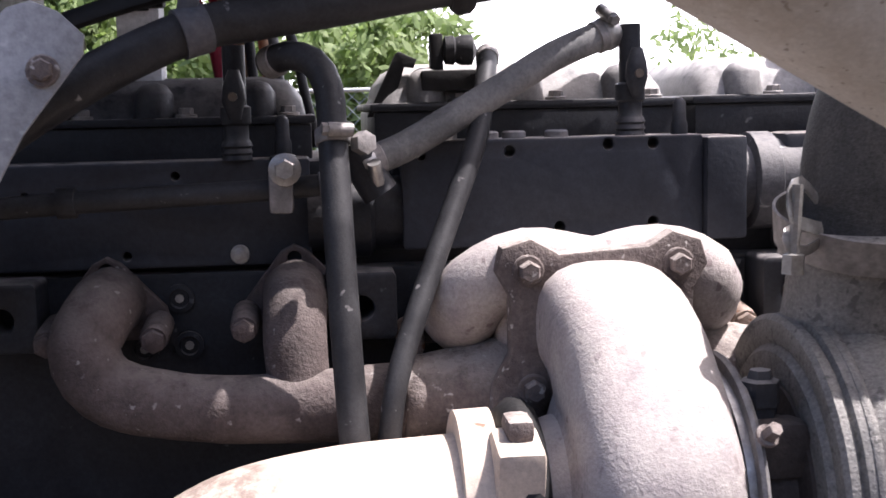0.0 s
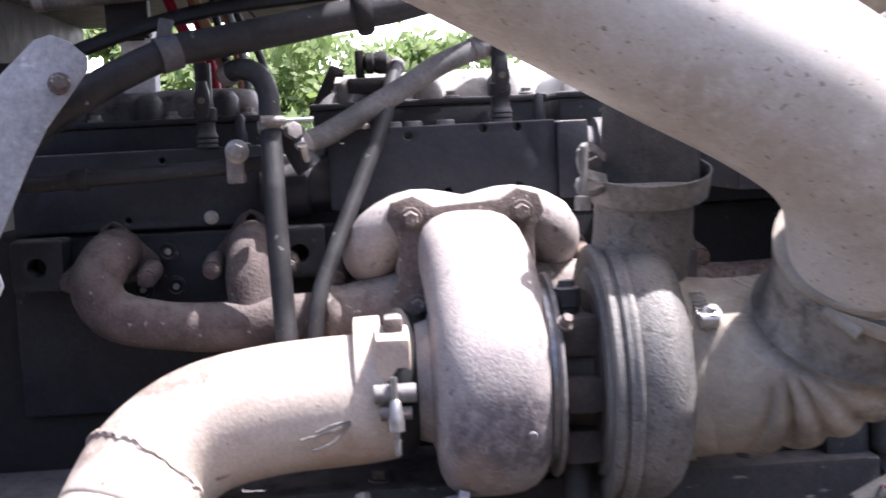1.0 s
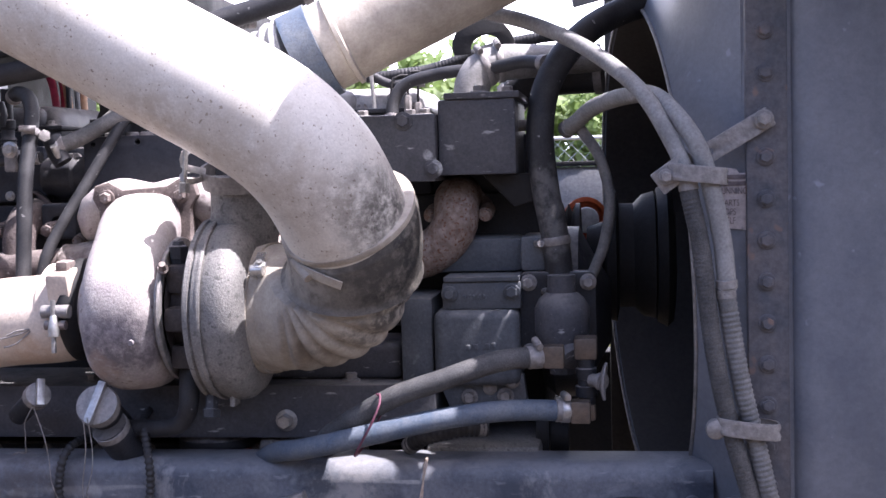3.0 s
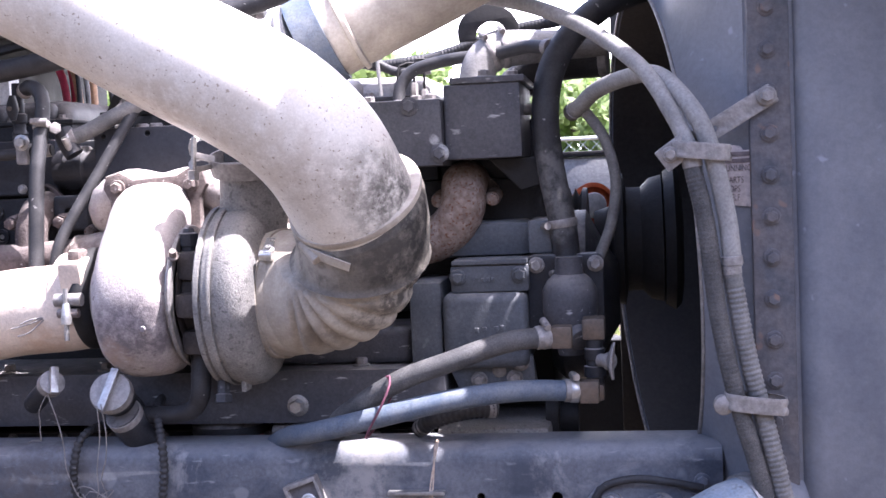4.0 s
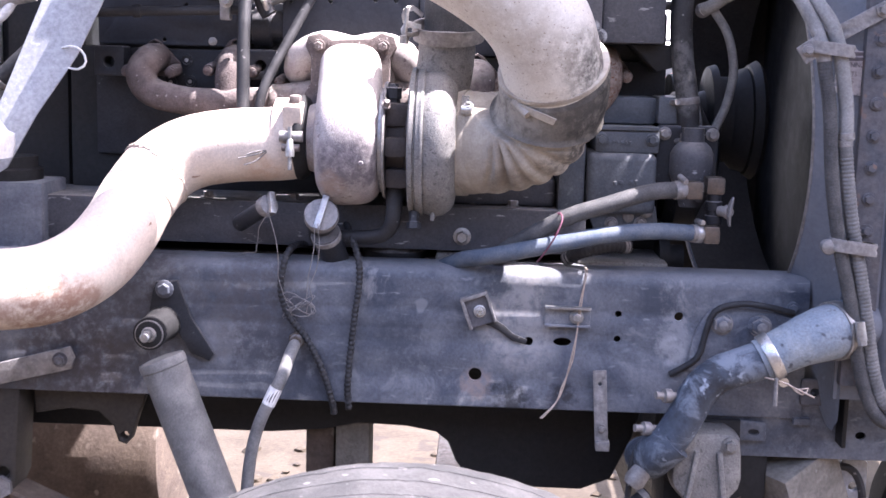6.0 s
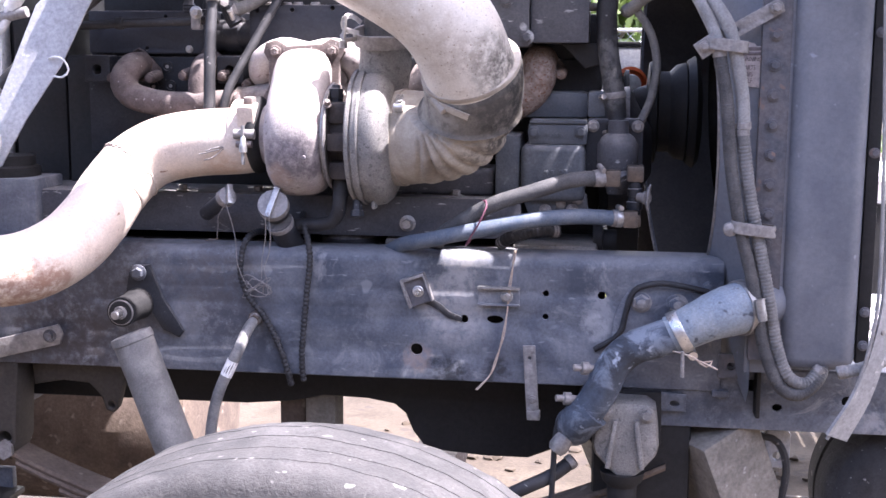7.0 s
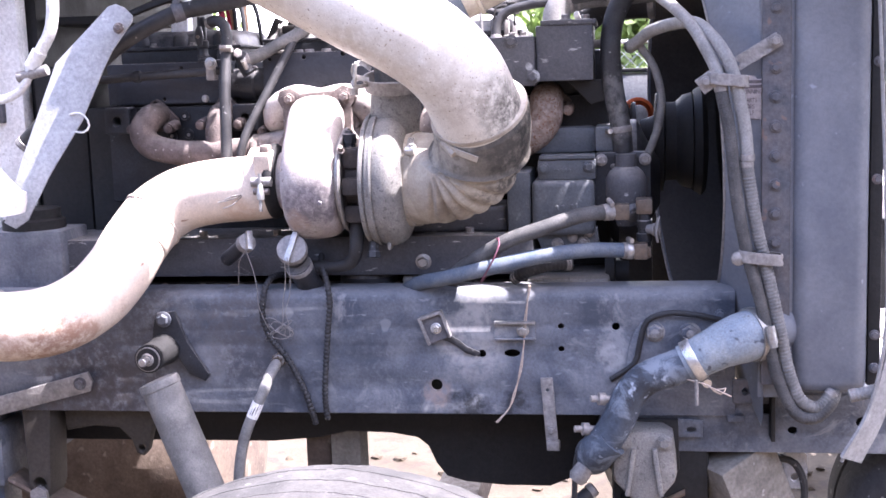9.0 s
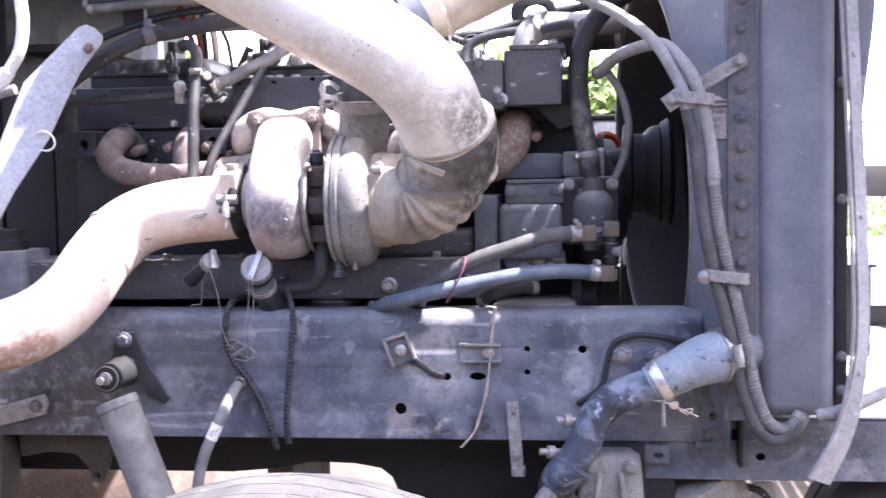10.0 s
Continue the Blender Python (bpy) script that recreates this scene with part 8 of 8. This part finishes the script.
    t = thing("leaf_spring", (-0.3, 0.75, 0.6), "grimy leaf-spring hanger under the frame", "suspension")
    part("hanger", slab([(-0.505, 0.845), (-0.435, 0.845), (-0.442, 0.76), (-0.448, 0.66), (-0.465, 0.62), (-0.50, 0.64)], [(-0.475, 0.67, 0.014, 1)], 0.09, 0.008, facing(0.71)), M["shroud"], t)
    part("hanger_plate", slab([(-0.43, 0.84), (-0.20, 0.84), (-0.222, 0.78), (-0.235, 0.735), (-0.246, 0.722), (-0.262, 0.728), (-0.272, 0.76), (-0.30, 0.788), (-0.36, 0.792), (-0.425, 0.78)], [(-0.248, 0.742, 0.007, 1)], 0.03, 0.006, facing(0.73)), M["shroud"], t)
    part("shackle_pin", lathe(NB(), (-0.475, 0.67, 0.645), -Y, [(-0.1, 0.013), (0.0, 0.013), (0.001, 0.022), (0.014, 0.022)], 6), M["dirtysteel"], t)
    for k in range(6):
        h = 1.0 - 0.13 * k
        bm = NB()
        rows = []
        for i in range(25):
            x = 0.2 + (i / 24 - 0.5) * 1.5 * h
            z = 0.47 + 0.20 * ((x - 0.2) / 0.75) ** 2 - 0.0155 * k
            rows.append([bm.verts.new((x, y, z + dz)) for y, dz in ((0.668, 0), (0.742, 0), (0.745, 0.007), (0.742, 0.0135), (0.668, 0.0135), (0.665, 0.007))])
        for a, b in zip(rows, rows[1:]):
            for q in range(6):
                bm.faces.new((a[q], a[(q + 1) % 6], b[(q + 1) % 6], b[q]))
        bm.faces.new(rows[0])
        bm.faces.new(rows[-1])
        part("leaf", bm, M["grime"], t)
    part("spring_clip", box(NB(), (-0.20, 0.658, 0.46), (-0.165, 0.752, 0.57), 0.004), M["rail"], t)
    t = thing("gearbox", (-0.9, 1.2, 0.55), "grimy black gearbox and bell housing behind the engine", "gearbox")
    part("bell_housing", lathe(NB(), (-0.42, 1.20, 1.02), -X, [(0, 0.30), (0.03, 0.32), (0.10, 0.30), (0.30, 0.24), (0.32, 0.24)], 40), M["dark"], t)
    part("case", box(NB(), (-1.6, 1.02, 0.78), (-0.72, 1.40, 1.22), 0.03), M["dark"], t)
    part("flywheel_cover", box(NB(), (-0.555, 0.94, 0.95), (-0.424, 1.40, 1.60), 0.02), M["dark"], t)
    part("crossmember", box(NB(), (-0.66, 0.67, 0.66), (-0.56, 1.79, 0.80), 0.01), M["rail"], t)
    t = thing("step_board", (-0.75, 0.62, 0.45), "dusty grey battery step beside the frame", "step")
    part("tread_plate", box(NB(), (-1.6, 0.42, 0.535), (-0.50, 0.80, 0.55), 0.004, (0, 4, 0)), M["shroud"], t)
    part("riser", box(NB(), (-1.6, 0.78, 0.44), (-0.52, 0.80, 0.56), 0.004), M["rail"], t)
    part("bracket", box(NB(), (-0.62, 0.70, 0.53), (-0.58, 0.78, 0.86), 0.004), M["rail"], t)
    t = thing("axle_beam", (0.4, 0.6, 0.4), "dusty front axle beam and spring seat blocks", "axle")
    part("beam", box(NB(), (0.34, 0.1, 0.40), (0.46, 2.1, 0.50), 0.02), M["castiron"], t)
    part("seat_block", box(NB(), (0.150, 0.86, 0.50), (0.222, 0.95, 0.80), 0.01), M["wood"], t, "pale dusty block")
    part("spacer", box(NB(), (0.085, 0.88, 0.50), (0.147, 0.96, 0.80), 0.012), M["grime"], t)


make_cab()


def make_front_end():
    t = thing("timber_block", (1.1, 0.9, 0.5), "weathered grey timber baulk under the front frame", "timber")
    b2 = box(NB(), (-0.07, -0.05, -0.36), (0.07, 0.55, 0.06), 0.008)
    bmesh.ops.transform(b2, verts=b2.verts[:], matrix=Matrix.Translation((1.07, 0.72, 0.70)) @ Euler((0, radians(-24), radians(32))).to_matrix().to_4x4())
    part("baulk", b2, M["wood"], t)
    # tilted-forward hood seen past the radiator
    t = thing("tilted_hood", (1.4, 0.56, 1.3), "grey weathered edge panel of the tipped hood", "hood seal")
    part("seal_strip", slab([(1.318, 2.0), (1.385, 2.0), (1.362, 1.66), (1.340, 1.47), (1.322, 1.34), (1.318, 1.5)], [], 0.008, 0.002, facing(0.59)), M["radiator"], t)
    part("hinge_tab", box(NB(), (1.322, 0.577, 1.52), (1.345, 0.585, 1.56), 0.002), M["dirtysteel"], t)
    # white slatted deck ahead of the truck
    t = thing("slatted_deck", (2.2, 3.6, -0.29), "white weathered slatted deck on bearers", "deck")
    rnd = random.Random(5)
    for n in range(24):
        x = 1.46 + n * 0.077 + rnd.uniform(-0.004, 0.004)
        part("board", box(NB(), (x, 0.95 + rnd.uniform(-0.05, 0.05), 0.70), (x + 0.046, 6.4 + rnd.uniform(-0.1, 0.1), 0.73 + rnd.uniform(-0.004, 0.004)), 0.004), M["cab"], t)
    for y in (1.3, 3.6, 6.0):
        part("bearer", box(NB(), (1.44, y - 0.05, 0.60), (3.30, y + 0.05, 0.70), 0.004), M["wood"], t)
        for x in (1.50, 3.18):
            part("leg", box(NB(), (x, y - 0.05, -0.32), (x + 0.10, y + 0.05, 0.60), 0.004), M["wood"], t)
    t = thing("crate", (2.6, 4.9, 0.73), "pale weathered crate standing on the deck", "crate")
    part("body", box(NB(), (1.72, 3.22, 0.82), (2.90, 3.90, 1.03), 0.012), M["label"], t)
    part("lid", box(NB(), (1.70, 3.20, 1.03), (2.92, 3.92, 1.055), 0.006), M["cab"], t)
    part("skid", box(NB(), (1.74, 3.26, 0.735), (2.88, 3.86, 0.82), 0.006), M["dark"], t)
    t = thing("hood_strut", (1.44, 1.60, 0.73), "grey weathered strut propping the tipped hood", "strut")
    part("bar", box(NB(), (1.430, 1.575, 0.735), (1.482, 1.60, 2.25), 0.006, (0, 2.2, 0)), M["sheet"], t)
    part("foot_bracket", box(NB(), (1.405, 1.565, 0.735), (1.50, 1.61, 0.75), 0.003), M["dirtysteel"], t)
    t = thing("timber_rail", (3.5, 8.0, -0.29), "dark weathered timber rail on posts in the yard", "rail")
    part("beam", box(NB(), (2.45, 8.0, 1.12), (6.0, 8.12, 1.36), 0.01), M["barn"], t)
    for x in (2.6, 4.2, 5.8):
        part("post", box(NB(), (x, 8.13, -0.33), (x + 0.12, 8.25, 1.36), 0.008), M["barn"], t)
    hose("wiring_conduit", [(1.245, 0.50, 0.93), (1.30, 0.50, 0.945), (1.40, 0.55, 0.975), (1.6, 0.6, 1.03)], 0.011, "pale", "grey corrugated wiring conduit to the hood", "conduit", ribs=(0.007, 0.0015), step=0.002)
    t = thing("towing_bracket", (1.2, 0.8, 0.7), "pale steel tie lug hanging below the frame", "bracket")
    part("lug", slab(rounded(1.155, 0.665, 1.205, 0.745, 0.01), [(1.18, 0.69, 0.009, 1)], 0.012, 0.002, facing(0.74)), M["sheet"], t)
    part("wire", tube(NB(), [(1.10, 0.73, 0.76), (1.14, 0.735, 0.735), (1.18, 0.735, 0.72), (1.20, 0.735, 0.66), (1.185, 0.74, 0.55)], 0.008, 8), M["hose"], t)
    t = thing("front_tyre_object", (1.5, 1.1, 0.2), "dark round rubber bumper block ahead of the radiator", "tyre")
    part("tread", lathe(NB(), (1.50, 0.72, 0.58), Y, [(0.03, 0.205), (0.045, 0.216), (0.06, 0.22), (0.13, 0.221), (0.133, 0.214), (0.147, 0.214), (0.15, 0.221), (0.22, 0.22), (0.235, 0.216), (0.25, 0.205)], 64), M["tyre"], t)
    part("sidewall", lathe(NB(), (1.50, 0.72, 0.58), Y, [(0, 0.12), (0.004, 0.15), (0.012, 0.185), (0.03, 0.205)], 64), M["hose"], t)
    part("hub", lathe(NB(), (1.50, 0.735, 0.58), Y, [(0, 0.0), (0.0, 0.04), (0.01, 0.05), (0.02, 0.115), (0.03, 0.125)], 40), M["dirtysteel"], t)
    t = thing("tensioner_pulley", (0.87, 1.14, 1.40), "small orange belt tensioner pulley", "pulley")
    part("wheel", lathe(NB(), (0.862, 1.17, 1.440), (0.3, -1, 0), [(0, 0.02), (0.0, 0.040), (0.014, 0.042), (0.018, 0.034), (0.012, 0.030), (0.012, 0.018), (0.020, 0.016), (0.021, 0.0)], 36), M["orange"], t)
    part("cap", lathe(NB(), (0.866, 1.155, 1.440), (0.3, -1, 0), [(0.006, 0.024), (0.010, 0.022), (0.011, 0.016)], 28), M["whitehose"], t)


make_front_end()


def make_shade_panel():
    # out-of-view sheets, added to shade the intake elbow, radiator and fan
    t = thing("overhead_shade_panel", (1.0, 0.53, 2.0), "added white panel above the radiator that casts shade, unseen", "hood")
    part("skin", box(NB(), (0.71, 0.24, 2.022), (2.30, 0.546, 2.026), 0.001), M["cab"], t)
    part("top_shade", box(NB(), (1.115, 0.5465, 2.022), (2.30, 1.70, 2.026), 0.001), M["cab"], t)
    part("rear_shade", box(NB(), (0.93, 0.77, 2.022), (1.111, 1.70, 2.026), 0.001), M["cab"], t)
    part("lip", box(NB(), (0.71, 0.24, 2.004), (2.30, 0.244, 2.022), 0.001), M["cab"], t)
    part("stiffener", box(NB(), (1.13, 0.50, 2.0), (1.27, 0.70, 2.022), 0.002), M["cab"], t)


make_shade_panel()


def make_far_side():
    t = thing("inner_fender", (1.0, 1.70, 0.45), "black inner fender panel on the far side", "fender")
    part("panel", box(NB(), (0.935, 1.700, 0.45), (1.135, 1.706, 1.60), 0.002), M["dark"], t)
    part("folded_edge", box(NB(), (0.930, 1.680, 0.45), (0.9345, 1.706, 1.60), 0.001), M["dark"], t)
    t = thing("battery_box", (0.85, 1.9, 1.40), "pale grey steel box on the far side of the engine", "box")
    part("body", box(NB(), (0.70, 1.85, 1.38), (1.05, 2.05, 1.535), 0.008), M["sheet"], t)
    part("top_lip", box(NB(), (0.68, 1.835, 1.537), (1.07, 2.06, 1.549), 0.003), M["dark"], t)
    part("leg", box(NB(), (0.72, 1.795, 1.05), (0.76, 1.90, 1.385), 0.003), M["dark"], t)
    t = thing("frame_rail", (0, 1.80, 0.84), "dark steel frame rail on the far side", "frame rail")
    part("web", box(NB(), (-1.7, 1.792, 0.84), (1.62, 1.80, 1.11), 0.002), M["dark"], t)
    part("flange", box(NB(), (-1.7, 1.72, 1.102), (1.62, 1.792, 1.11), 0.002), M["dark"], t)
    rnd = random.Random(12)
    bm = NB()
    for _ in range(260):
        x, y = rnd.uniform(-1.4, 2.2), rnd.uniform(0.7, 4.0)
        s = rnd.uniform(0.012, 0.045)
        b = NB()
        bmesh.ops.create_icosphere(b, subdivisions=1, radius=s)
        for v in b.verts:
            v.co = v.co * (1 + 0.5 * noise.noise(v.co * 40 + Vector((x, y, 0)) * 9))
            v.co.z *= 0.55
            v.co += Vector((x, y, -0.285))
        merge(bm, b)
    solo("gravel", bm, M["dirt"], "loose stones and clods under the truck", "stones", kind="stuff")
    for k in range(14):
        x, y = rnd.uniform(-0.6, 1.6), rnd.uniform(1.0, 3.2)
        a, l = rnd.uniform(0, 3.1), rnd.uniform(0.1, 0.4)
        dx, dy = math.cos(a) * l, math.sin(a) * l
        bm = tube(NB(), [(x - dx, y - dy, -0.278), (x, y, -0.27), (x + dx, y + dy, -0.278)], rnd.uniform(0.006, 0.014), 6)
        solo("stick", bm, M["wood"], "dry stick lying on the dirt", "stick", "sticks under the truck")


make_far_side()
